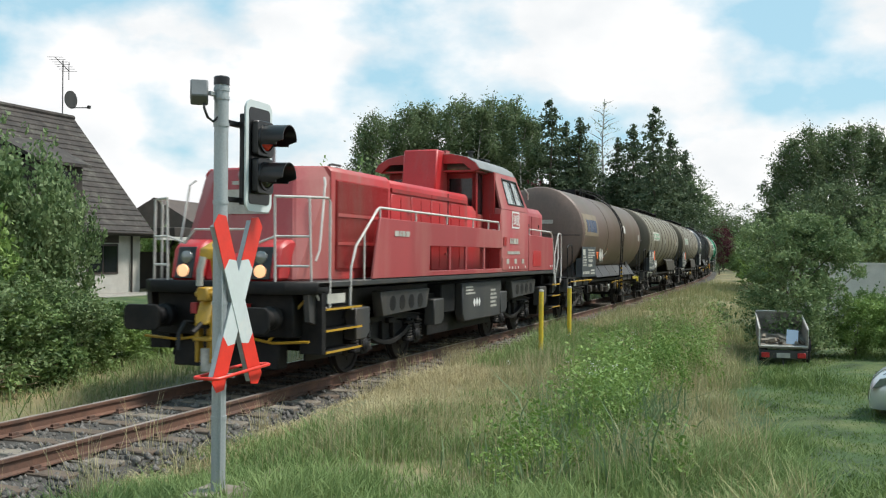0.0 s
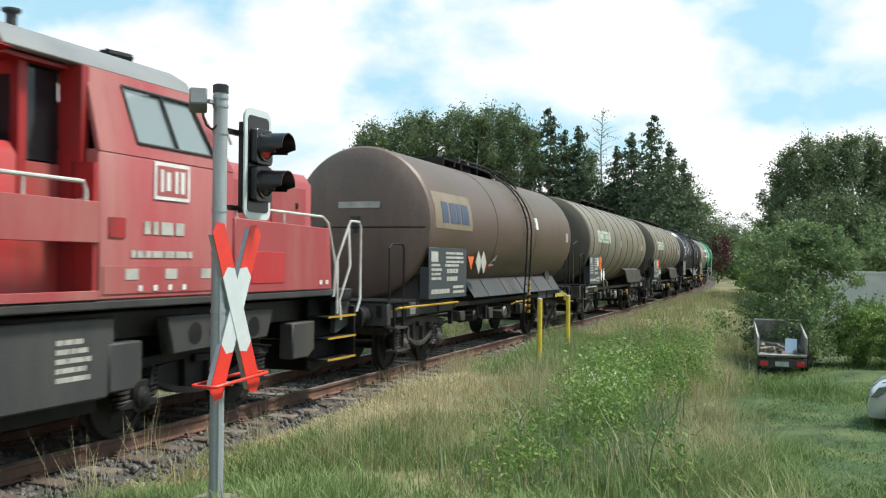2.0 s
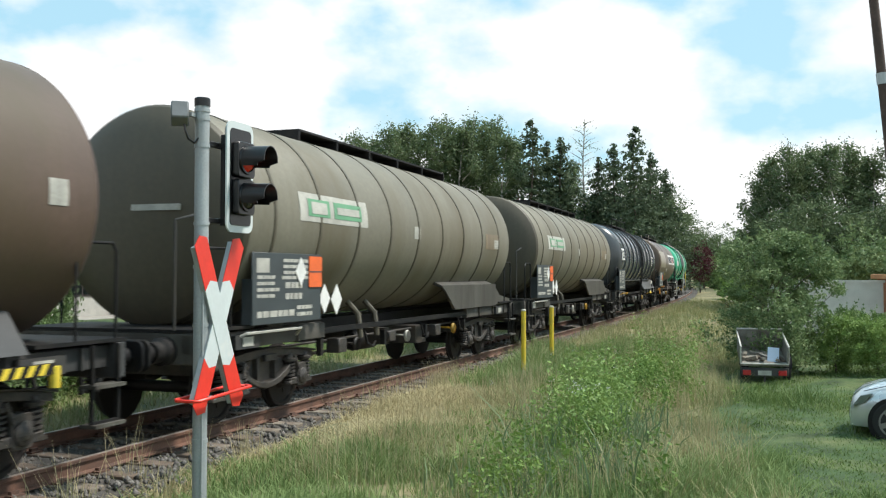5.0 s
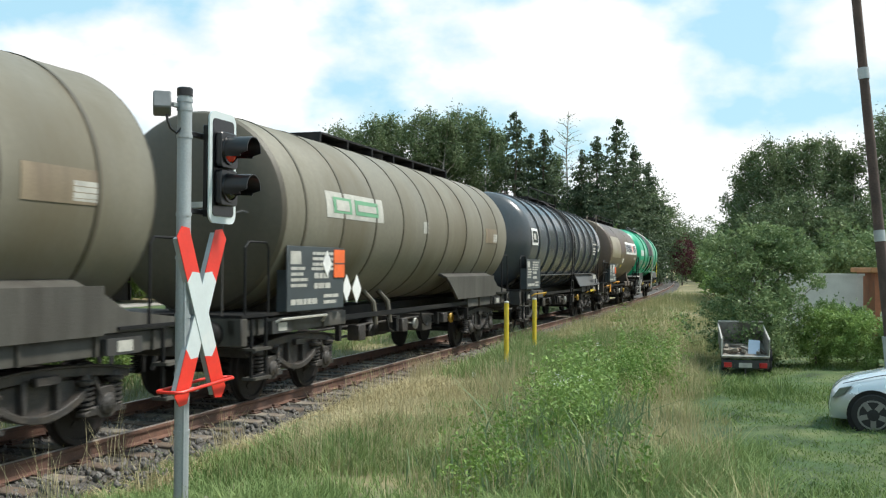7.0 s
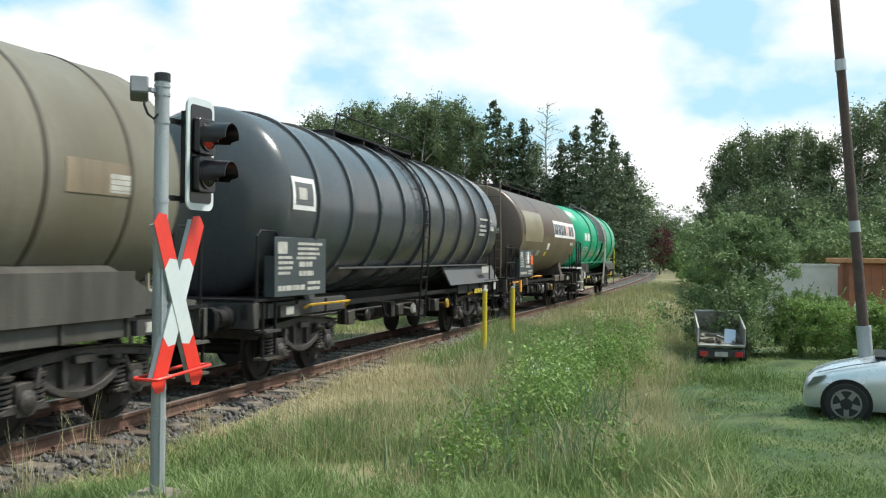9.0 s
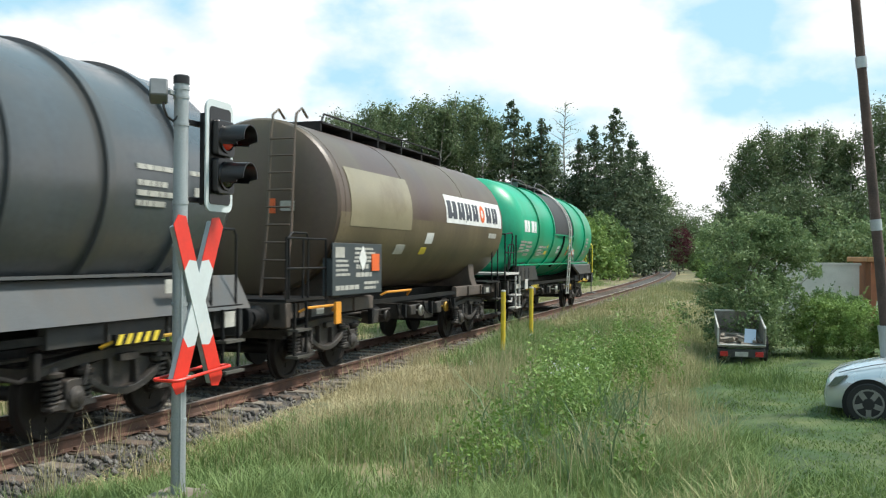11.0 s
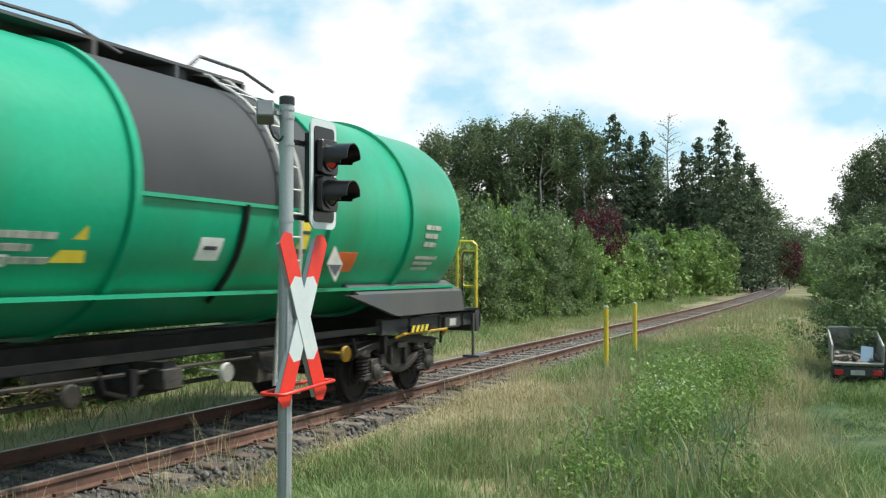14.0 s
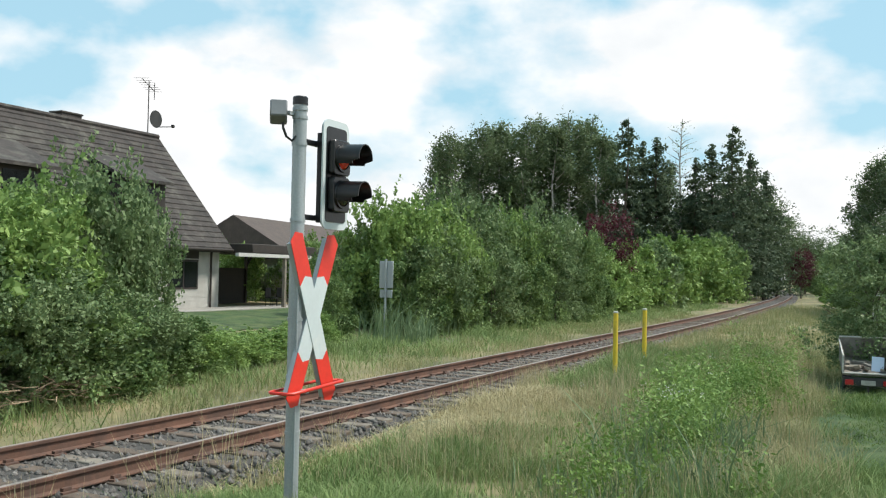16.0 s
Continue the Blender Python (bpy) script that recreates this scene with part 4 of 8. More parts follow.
def tank_wagon(label, s_front, L, tx0, tx1, paint, r=1.46, zc=2.72, dish=0.28, bands=(), band_h=0.02, band_mat=None, cone=0.0, end_paint=None, sill_paint=CHASSIS, walkway=None, ladder=None, board=None, platform=None, walk_mat=BLACK, skirt=True, pivots=2.75):
    """One tank wagon; x runs from its leading end (negative) to its trailing end."""
    w = thing("tank_wagon", label, "tank wagon", group="wagons of the tank train")
    c = s_front + L / 2
    MOVING.append((w, c))
    lx0, lx1 = tx0 - c, tx1 - c
    if cone:
        prof = [(lx0, 0.0), (lx0 + 0.06, r * 0.45), (lx0 + 0.16, r * 0.72), (lx0 + 0.30, r - cone * 0.5), (lx0 + 1.1, r), (lx1 - 1.1, r), (lx1 - 0.30, r - cone * 0.5), (lx1 - 0.16, r * 0.72), (lx1 - 0.06, r * 0.45), (lx1, 0.0)]
    else:
        prof = shell_profile(lx0, lx1, r, dish)
    tank = part("tank", Build().lathe(prof, "x", (0, 0, zc), 72), paint, w, smooth=28)
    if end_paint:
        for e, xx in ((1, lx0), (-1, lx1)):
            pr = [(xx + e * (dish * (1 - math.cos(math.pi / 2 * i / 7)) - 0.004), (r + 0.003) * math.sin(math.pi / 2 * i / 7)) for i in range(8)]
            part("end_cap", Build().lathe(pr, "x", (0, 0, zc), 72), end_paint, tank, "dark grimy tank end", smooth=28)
    for bx, bw in bands:
        xx = bx - c
        part("band", Build().lathe([(xx - bw / 2, r - 0.004), (xx - bw / 2, r + band_h), (xx + bw / 2, r + band_h), (xx + bw / 2, r - 0.004)], "x", (0, 0, zc), 72), band_mat or paint, tank, smooth=28)
    for sg in (-1, 1):
        for xa_, xb_ in ((-L / 2 + 0.62, -L / 2 + 4.2), (L / 2 - 4.2, L / 2 - 0.62)):
            part("side_sill", Build().prism([(1.14 * sg, 1.0), (1.22 * sg, 1.0), (1.22 * sg, 1.22), (1.14 * sg, 1.24), (1.10 * sg, 1.22), (1.10 * sg, 1.02)], "x", xa_, xb_), sill_paint, w, bevel=0.006)
        part("side_rail", Build().box(-L / 2 + 4.2, L / 2 - 4.2, min(1.13 * sg, 1.19 * sg), max(1.13 * sg, 1.19 * sg), 1.06, 1.14), BLACK, w)
    part("centre_sill", Build().box(-L / 2 + 0.6, L / 2 - 0.6, -0.28, 0.28, 0.92, 1.2), BLACK, w)
    for e in (-1, 1):
        xh = e * (L / 2 - 0.62)
        part("headstock", Build().box(min(xh, xh - e * 0.16), max(xh, xh - e * 0.16), -1.32, 1.32, 0.88, 1.26), sill_paint, w, bevel=0.015)
        part("end_deck", Build().box(min(xh, xh - e * 1.3), max(xh, xh - e * 1.3), -1.32, 1.32, 1.262, 1.30), BLACK, w, "dark grating deck at the wagon end")
        xs = e * (L / 2 - pivots)
        sd = Build().prism([(-1.2, 1.2), (1.2, 1.2), (1.12, 1.45), (1.08, zc - r * 0.62), (0.5, zc - r * 0.93), (-0.5, zc - r * 0.93), (-1.08, zc - r * 0.62), (-1.12, 1.45)], "x", xs - 0.22, xs + 0.22)
        part("saddle", sd, sill_paint, w, bevel=0.012)
        bogie(w, xs)
        for sg in (() if s_front > 100 else (-1, 1)):
            xf = e * (L / 2 - 1.0)
            ya_, yb_ = min(1.26 * sg, 1.44 * sg), max(1.26 * sg, 1.44 * sg)
            part("shunter_step", Build().prism([(xf - 0.21, 1.25), (xf - 0.21, 0.45), (xf + 0.21, 0.45), (xf + 0.21, 1.25), (xf + 0.18, 1.25), (xf + 0.18, 0.49), (xf - 0.18, 0.49), (xf - 0.18, 1.25)], "y", ya_ + 0.06, ya_ + 0.1), BLACK, w)
            part("step_tread", Build().box(xf - 0.23, xf + 0.23, ya_, yb_ + 0.02, 0.43, 0.465), OLIVE_FRAME, w, "worn grey step tread")
            part("step_tread", Build().box(xf - 0.23, xf + 0.23, ya_, yb_ + 0.02, 0.82, 0.855), OLIVE_FRAME, w)
        for sg in (-1, 1):
            xr = e * (L / 2 - 0.75)
            part("grab_rail", Build().tube([(xr - 0.02, 1.3 * sg, 1.28), (xr - 0.02, 1.3 * sg, 2.2), (xr - e * 0.08, 1.3 * sg, 2.28), (xr - e * 0.55, 1.3 * sg, 2.28), (xr - e * 0.62, 1.3 * sg, 2.2), (xr - e * 0.62, 1.3 * sg, 1.28)], 0.018, 6), BLACK, w)
    buffers(w, L)
    gear = Build()
    gear.lathe([(-1.5, 0.0), (-1.5, 0.14), (-1.42, 0.19), (-0.58, 0.19), (-0.5, 0.14), (-0.5, 0)], "x", (0.3, -0.55, 0.78), 16)
    part("air_reservoir", gear, BLACK, w)
    part("brake_rigging", Build().tube([(-L / 2 + 2.2, -0.3, 0.62), (L / 2 - 2.2, -0.3, 0.62)], 0.03, 6).tube([(-L / 2 + 2.2, -0.9, 0.9), (L / 2 - 2.2, -0.9, 0.9)], 0.022, 6).box(0.9, 1.5, -1.0, -0.5, 0.6, 0.95).box(-0.9, -0.7, -1.1, 0.9, 0.7, 1.0), BOGIE, w)
    cr_ = random.Random(int(s_front * 7))
    for i in range(13):
        xx = -L / 2 + 3.9 + (L - 7.8) * (i + cr_.uniform(0.1, 0.9)) / 13
        kind = i % 4
        if kind == 0:
            part("sill_bracket", Build().prism([(xx - 0.05, 0.98), (xx + 0.05, 0.98), (xx + 0.04, 0.72), (xx - 0.04, 0.72)], "y", -1.2, -1.12), BLACK, w)
        elif kind == 1:
            part("valve_box", Build().box(xx - 0.14, xx + 0.16, -1.18, -0.95, 0.66 + cr_.uniform(0, 0.1), 0.94), BOGIE, w, bevel=0.015)
        elif kind == 2:
            part("hand_wheel", Build().lathe([(-1.26, 0.10), (-1.23, 0.115), (-1.20, 0.10), (-1.23, 0.085), (-1.26, 0.10)], "y", (xx, 0, 0.82), 14).tube([(xx, -1.23, 0.82), (xx, -0.9, 0.84)], 0.02, 6), (PALE, YELLOW, BOGIE)[i % 3], w)
        else:
            part("drop_pipe", Build().tube([(xx, -1.15, 1.0), (xx + 0.05, -1.18, 0.8), (xx + 0.35, -1.15, 0.72), (xx + 0.7, -1.05, 0.78)], 0.022, 6), BLACK, w)
    for sg in (-1, 1):
        for xx in (-L / 2 + 1.2, -L / 2 + 2.2, -L / 2 + 3.3, L / 2 - 3.3, L / 2 - 2.2, L / 2 - 1.2):
            part("sill_rib", Build().box(xx - 0.02, xx + 0.02, min(1.12 * sg, 1.255 * sg), max(1.12 * sg, 1.255 * sg), 1.0, 1.22), sill_paint, w)
    for e in (-1, 1):
        part("deck_corner_plate", Build().box(min(e * (L / 2 - 1.5), e * (L / 2 - 2.1)), max(e * (L / 2 - 1.5), e * (L / 2 - 2.1)), -1.30, -1.24, 1.0, 1.18), CHASSIS, w)
        part("route_plate", Build().box(e * (L / 2 - 1.8) - 0.13, e * (L / 2 - 1.8) + 0.13, -1.308, -1.30, 1.03, 1.15), PALE, w)
    if walkway:
        a, b = walkway[0] - c, walkway[1] - c
        zt = zc + r + 0.10
        wk = part("roof_walkway", Build().box(a, b, -0.42, 0.42, zt, zt + 0.035), walk_mat, w, "dark roof walkway grating")
        n = max(int((b - a) / 1.2), 2)
        for i in range(n + 1):
            x = a + (b - a) * i / n
            part("walkway_foot", Build().box(x - 0.03, x + 0.03, -0.42, 0.42, zc + r - 0.1, zt), walk_mat, wk)
        if len(walkway) > 2:
            for yy in (-0.42,):
                part("walkway_rail", Build().tube([(a, yy, zt), (a + 0.12, yy, zt + walkway[2]), (b - 0.12, yy, zt + walkway[2]), (b, yy, zt)], 0.02, 6), walk_mat, wk)
                for i in range(1, n):
                    x = a + (b - a) * i / n
                    part("rail_post", Build().tube([(x, yy, zt), (x, yy, zt + walkway[2])], 0.016, 5), walk_mat, wk)
    dome = Build().lathe([(zc + r - 0.1, 0.3), (zc + r + 0.12, 0.3), (zc + r + 0.12, 0.34), (zc + r + 0.15, 0.34), (zc + r + 0.19, 0.2), (zc + r + 0.19, 0)], "z", (0.3, 0, 0), 20)
    part("manhole", dome, walk_mat, tank, "round manhole cover on top")
    if ladder:
        xl, lm = ladder[0] - c, ladder[1]
        lb = []
        for y, z in [(-0.1, zc + r + 0.14), (-0.5, zc + r + 0.06)] + [(-(r + 0.09) * math.cos(a), zc + (r + 0.09) * math.sin(a)) for a in (radians(q) for q in range(66, -11, -8))] + [(-r - 0.07, zc - 0.6), (-r + 0.02, 0.62)]:
            lb.append((y, z))
        lad = part("ladder", Build().tube([(xl - 0.19, y, z) for y, z in lb], 0.024, 6).tube([(xl + 0.19, y, z) for y, z in lb], 0.024, 6), lm, w, "side ladder curving over the tank")
        acc = 0.0
        for (y0, z0), (y1, z1) in zip(lb, lb[1:]):
            d = math.hypot(y1 - y0, z1 - z0)
            while acc < d:
                f = acc / d
                part("rung", Build().tube([(xl - 0.19, y0 + (y1 - y0) * f, z0 + (z1 - z0) * f), (xl + 0.19, y0 + (y1 - y0) * f, z0 + (z1 - z0) * f)], 0.014, 5), lm, lad)
                acc += 0.28
            acc -= d
    if board:
        bx0, bx1, bz0, bz1 = board[0] - c, board[1] - c, board[2], board[3]
        bo = part("data_board", Build().box(bx0, bx1, -1.42, -1.40, bz0, bz1).box(bx0 + 0.1, bx0 + 0.16, -1.40, -1.2, bz0, bz0 + 0.6).box(bx1 - 0.16, bx1 - 0.1, -1.40, -1.2, bz0, bz0 + 0.6), BOARD, w, "anthracite board with pale markings", bevel=0.004)
        wd, ht = bx1 - bx0, bz1 - bz0
        part("marking", bars(bx0 + 0.42 * wd, bx1 - 0.06 * wd, bz1 - 0.32 * ht, bz1 - 0.06 * ht, -1.4205, 3, int(s_front)), PALE, bo)
        part("marking", bars(bx0 + 0.06 * wd, bx0 + 0.36 * wd, bz0 + 0.35 * ht, bz1 - 0.3 * ht, -1.4205, 4, int(s_front) + 1), PALE, bo)
        part("marking", bars(bx0 + 0.45 * wd, bx1 - 0.2 * wd, bz0 + 0.3 * ht, bz0 + 0.62 * ht, -1.4205, 2, int(s_front) + 2), PALE, bo)
        part("marking", bars(bx0 + 0.06 * wd, bx0 + 0.6 * wd, bz0 + 0.06 * ht, bz0 + 0.22 * ht, -1.4205, 1, int(s_front) + 3), PALE, bo)
        part("marking", bars(bx0 + 0.4 * wd, bx1 - 0.08 * wd, bz0 + 0.62 * ht, bz0 + 0.68 * ht, -1.4205, 1, int(s_front) + 5, gap=0.2), PALE, bo)
        part("marking", bars(bx0 + 0.62 * wd, bx1 - 0.05 * wd, bz0 + 0.06 * ht, bz0 + 0.26 * ht, -1.4205, 2, int(s_front) + 6), PALE, bo)
        part("marking_frame", Build().box(bx0 + 0.05 * wd, bx0 + 0.22 * wd, -1.4235, -1.4205, bz1 - 0.28 * ht, bz1 - 0.08 * ht), PALE, bo)
    return w, c, tank


def decal(w, c, name, material, x0, x1, z0, z1, r, zc, label=""):
    return part(name, curved(x0 - c, x1 - c, z0, z1, r, zc), material, w, label, smooth=30)


def flat_sign(w, c, name, material, pts, y, label=""):
    return part(name, Build().prism([(x - c, z) for x, z in pts], "y", y - 0.008, y), material, w, label)


def diamond(x, z, a):
    return [(x - a, z), (x, z - a * 1.25), (x + a, z), (x, z + a * 1.25)]


def striped_lever(w, c, x0, x1, z0, z1):
    """Black lever housing crossed by slanting yellow bands."""
    lv = part("brake_lever", Build().box(x0 - c, x1 - c, -1.42, -1.36, z0, z1), BLACK, w, "black lever housing with yellow slanting bands")
    n = int((x1 - x0) / 0.16)
    for i in range(n):
        x = x0 + (x1 - x0 - 0.06) * i / n - c
        part("warning_band", Build().prism([(x, z0), (x + 0.075, z0), (x + 0.135, z1), (x + 0.06, z1)], "y", -1.424, -1.42), YELLOW_SIGN, lv)


def yellow_stripe(w, c, x0, x1, z, mm=YELLOW, y=-1.36):
    """Striped yellow hand bar along the sill over a bogie."""
    b = part("hand_bar", Build().tube([(x0 - c, y + 0.1, z - 0.06), (x0 - c + 0.05, y, z), (x1 - c - 0.05, y, z), (x1 - c, y + 0.1, z - 0.1)], 0.022, 6), mm, w, "yellow brake hand bar")
    return b


# first wagon: brown, faded panel
R1, Z1 = 1.46, 2.72
w, c, tk = tank_wagon("grimy brown tank wagon with faded cream panel and side ladder", 27.65, 15.33, 29.75, 42.0, T_BROWN, walkway=(33.4, 37.0), ladder=(36.6, BLACK), board=(29.95, 32.1, 1.28, 2.25), dish=0.3,
                      bands=[(34.2, 0.06), (37.6, 0.06)], band_h=0.008, end_paint=T_BROWN_END, sill_paint=CHASSIS)
pnl = decal(w, c, "cream_panel", CREAM, 30.15, 32.35, 2.62, 3.32, R1, Z1, "faded cream panel with blue lettering bars")
for i, (a, b) in enumerate(((30.55, 30.9), (31.0, 31.34), (31.4, 31.62), (31.68, 32.12))):
    part("logo_bar", curved(a - c, b - c, 2.74, 3.14, R1 + 0.006, Z1, 3), BLUE, pnl)
decal(w, c, "label_plate", WHITE, 37.55, 37.85, 2.85, 3.15, R1, Z1)
decal(w, c, "label_plate", PALE, 41.05, 41.3, 2.6, 2.85, R1, Z1)
for x, z, a in ((32.95, 1.98, 0.2), (33.3, 1.98, 0.2)):
    flat_sign(w, c, "hazard_sign", PALE, diamond(x, z, a), -1.40, "pale diamond hazard sign")
flat_sign(w, c, "hazard_sign", ORANGE_SIGN, [(32.2, 2.1), (32.6, 2.1), (32.4, 1.82)], -1.41, "orange triangle sign")
def on_tank(pts, r, zc, lift=0.008):
    """A flat shape laid on the near side of a tank."""
    b = Build()
    for x, z in pts:
        al = math.asin((z - zc) / r)
        b.v.append((x - c, -(r + lift) * math.cos(al), zc + (r + lift) * math.sin(al)))
    b.f.append(tuple(range(len(pts))))
    return b


tri_sign = part("warning_label", on_tank([(34.02, 1.88), (34.58, 1.88), (34.54, 2.26)], R1, Z1), SIG_RED, w, "red-edged white triangle label")
part("label_field", on_tank([(34.16, 1.91), (34.53, 1.91), (34.50, 2.17)], R1, Z1, 0.013), WHITE, tri_sign)
part("label_bar", on_tank([(34.28, 1.95), (34.50, 1.95), (34.50, 2.02), (34.28, 2.02)], R1, Z1, 0.018), BLUE, tri_sign)
part("skirt", Build().prism([(-1.30, 1.22), (-1.27, 1.24), (-1.02, 1.62), (-1.05, 1.60)], "x", 33.0 - c, 41.0 - c), SKIRT, w, "dusty slate-grey skirt below the tank")
for xx in (34.1, 35.6, 37.1, 38.6, 40.1):
    part("skirt_seam", Build().prism([(-1.312, 1.22), (-1.29, 1.24), (-1.045, 1.615), (-1.065, 1.60)], "x", xx - 0.02 - c, xx + 0.02 - c), CHASSIS, w)
yellow_stripe(w, c, 28.6, 31.8, 1.17)
yellow_stripe(w, c, 36.0, 37.4, 1.02)
striped_lever(w, c, 39.9, 41.2, 1.03, 1.13)
part("lever_knob", Build().tube([(41.22 - c, -1.4, 1.1), (41.22 - c, -1.4, 0.9)], 0.05, 8), YELLOW_SIGN, w, "yellow lever end")
for i in range(6):
    part("ladder_band", Build().box(36.755 - c, 36.825 - c, -1.52, -1.46, 0.72 + 0.15 * i, 0.79 + 0.15 * i), YELLOW, w)
part("end_plate", Build().box(29.735 - c, 29.78 - c, -0.5, 0.35, 2.98, 3.1), PALE, w)
part("lamp_bracket", Build().box(29.70 - c, 29.78 - c, -0.1, 0.08, 2.62, 2.82).box(29.74 - c, 29.78 - c, -0.06, 0.04, 2.5, 2.62), CHASSIS, w)
part("end_seam", Build().tube([(29.74 + 0.3 * (1 - math.cos(math.asin(min(abs(y) / 1.46, 0.99)))) - c, y, 2.62) for y in (-1.35, -1.1, -0.8, -0.4, 0, 0.4, 0.8, 1.1, 1.35)], 0.012, 5), BLACK, w)

part("top_rail", Build().tube([(34.0 - c, -0.45, 4.15), (34.1 - c, -0.45, 4.36), (36.2 - c, -0.5, 4.36), (36.8 - c, -0.8, 4.1)], 0.022, 6), BLACK, w, "black rail on the tank top")
part("top_rail", Build().tube([(36.6 - c, -0.5, 4.15), (36.7 - c, -0.55, 4.32), (37.2 - c, -0.65, 4.28), (37.5 - c, -0.95, 3.9)], 0.022, 6), BLACK, w)
for x_ in (34.5, 35.3, 36.0):
    part("top_valve", Build().lathe([(4.15, 0.12), (4.33, 0.12), (4.34, 0.18), (4.38, 0.18), (4.39, 0)], "z", (x_ - c, -0.1, 0), 12), BLACK, w)

# second and third wagon: olive-grey, ribbed
RO, ZO = 1.47, 2.74
for k, (sf, lab) in enumerate(((43.05, "weathered olive-grey ribbed tank wagon with stained label"), (58.6, "weathered olive-grey ribbed tank wagon with pale green label"))):
    dx = sf - 58.6
    t0 = 59.85 + dx
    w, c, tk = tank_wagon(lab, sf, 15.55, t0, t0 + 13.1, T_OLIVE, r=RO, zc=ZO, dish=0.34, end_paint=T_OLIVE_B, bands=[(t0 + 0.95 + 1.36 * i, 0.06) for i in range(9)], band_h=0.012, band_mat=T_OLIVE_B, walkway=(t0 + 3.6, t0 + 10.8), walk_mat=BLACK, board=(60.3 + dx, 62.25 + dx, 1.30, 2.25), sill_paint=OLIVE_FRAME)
    lb = decal(w, c, "company_label", PALE, 61.5 + dx, 63.85 + dx, 2.72, 3.13, RO, ZO, "pale label with green print")
    part("label_frame", curved(61.75 + dx - c, 62.45 + dx - c, 2.80, 3.05, RO + 0.006, ZO, 3), GREEN_SIGN, lb)
    part("label_frame", curved(62.6 + dx - c, 63.6 + dx - c, 2.80, 3.05, RO + 0.006, ZO, 3), GREEN_SIGN, lb)
    part("label_print", curved(61.85 + dx - c, 62.35 + dx - c, 2.84, 3.01, RO + 0.011, ZO, 3), PALE, lb)
    part("label_print", curved(62.7 + dx - c, 63.5 + dx - c, 2.87, 2.98, RO + 0.011, ZO, 3), PALE, lb)
    decal(w, c, "label_plate", PALE, 66.0 + dx, 66.3 + dx, 2.62, 2.85, RO, ZO)
    decal(w, c, "label_plate", CREAM, 70.6 + dx, 71.7 + dx, 2.55, 2.9, RO, ZO)
    decal(w, c, "label_plate", PALE, 71.3 + dx, 71.65 + dx, 2.58, 2.78, RO, ZO)
    flat_sign(w, c, "hazard_plate", ORANGE_SIGN, [(61.85 + dx, 1.78), (62.25 + dx, 1.78), (62.25 + dx, 2.22), (61.85 + dx, 2.22)], -1.43, "orange hazard number plate")
    part("hazard_bar", Build().box(61.86 + dx - c, 62.24 + dx - c, -1.441, -1.438, 1.99, 2.01), DARKTXT, w)
    flat_sign(w, c, "hazard_sign", WHITE, diamond(61.6 + dx, 2.0, 0.16), -1.43, "white diamond hazard sign")
    flat_sign(w, c, "hazard_sign", WHITE, diamond(62.8 + dx, 1.58, 0.19), -1.41, "white diamond hazard sign")
    flat_sign(w, c, "hazard_sign", WHITE, diamond(62.42 + dx, 1.6, 0.18), -1.395, "white diamond hazard sign")
    part("end_stripe", Build().box(59.835 + dx - c, 59.885 + dx - c, -0.62, 0.1, 2.78, 2.86), PALE, w)
    for xx in (64.3, 65.0):
        part("drain_pipe", Build().tube([(xx + dx - c, -0.9, 1.5), (xx + dx - c, -1.1, 1.3), (xx + dx - c, -1.15, 0.9)], 0.05, 8), T_OLIVE_B, w)
    part("shield_plate", Build().prism([(68.9 + dx - c, 1.22), (72.0 + dx - c, 1.22), (72.0 + dx - c, 1.74), (68.0 + dx - c, 1.74), (68.3 + dx - c, 1.6)], "y", -1.30, -1.24), OLIVE_FRAME, w, "grey shield plate over the bogie")
    part("shield_top", Build().prism([(-1.30, 1.74), (-1.26, 1.70), (-0.92, 1.84), (-0.96, 1.90)], "x", 68.0 + dx - c, 71.7 + dx - c), OLIVE_FRAME, w, "sloping plate from the shield to the tank")
    part("shield_nose", Build().prism([(72.0 + dx - c, 1.24), (73.3 + dx - c, 1.24), (73.3 + dx - c, 1.36), (72.4 + dx - c, 1.46), (72.0 + dx - c, 1.66)], "y", -1.29, -1.25), OLIVE_FRAME, w)
    part("ladder_rail", Build().tube([(59.0 + dx - c, -1.15, 1.3), (59.0 + dx - c, -1.15, 2.6), (59.5 + dx - c, -1.15, 2.7), (59.9 + dx - c, -1.0, 2.7)], 0.016, 6), CHASSIS, w)
    yellow_stripe(w, c, 60.2 + dx, 61.8 + dx, 1.2, PALE)

# fourth wagon: dark slate
RS, ZS = 1.48, 2.74
w, c, tk = tank_wagon("dark slate-grey tank wagon with raised rings", 74.15, 15.6, 75.15, 89.0, T_SLATE, r=RS, zc=ZS, dish=0.55, bands=[(76.6 + 1.36 * i, 0.12) for i in range(9)], band_h=0.05, walkway=(79.6, 84.2, 0.35), ladder=(81.9, BLACK), board=(75.2, 77.0, 1.32, 2.2), sill_paint=CHASSIS)
lg = decal(w, c, "logo_panel", WHITE, 75.65, 76.45, 2.62, 3.12, RS + 0.0, ZS, "pale square emblem")
part("logo_shape", curved(75.74 - c, 76.36 - c, 2.70, 3.04, RS + 0.006, ZS, 3), T_SLATE, lg)
part("logo_shape", curved(75.84 - c, 76.12 - c, 2.78, 2.96, RS + 0.011, ZS, 3), PALE, lg)
part("marking", bars(86.6 - c, 88.2 - c, 2.85, 2.95, 0, 1, 3, dash=True, curve=(RS, ZS)), PALE, w)
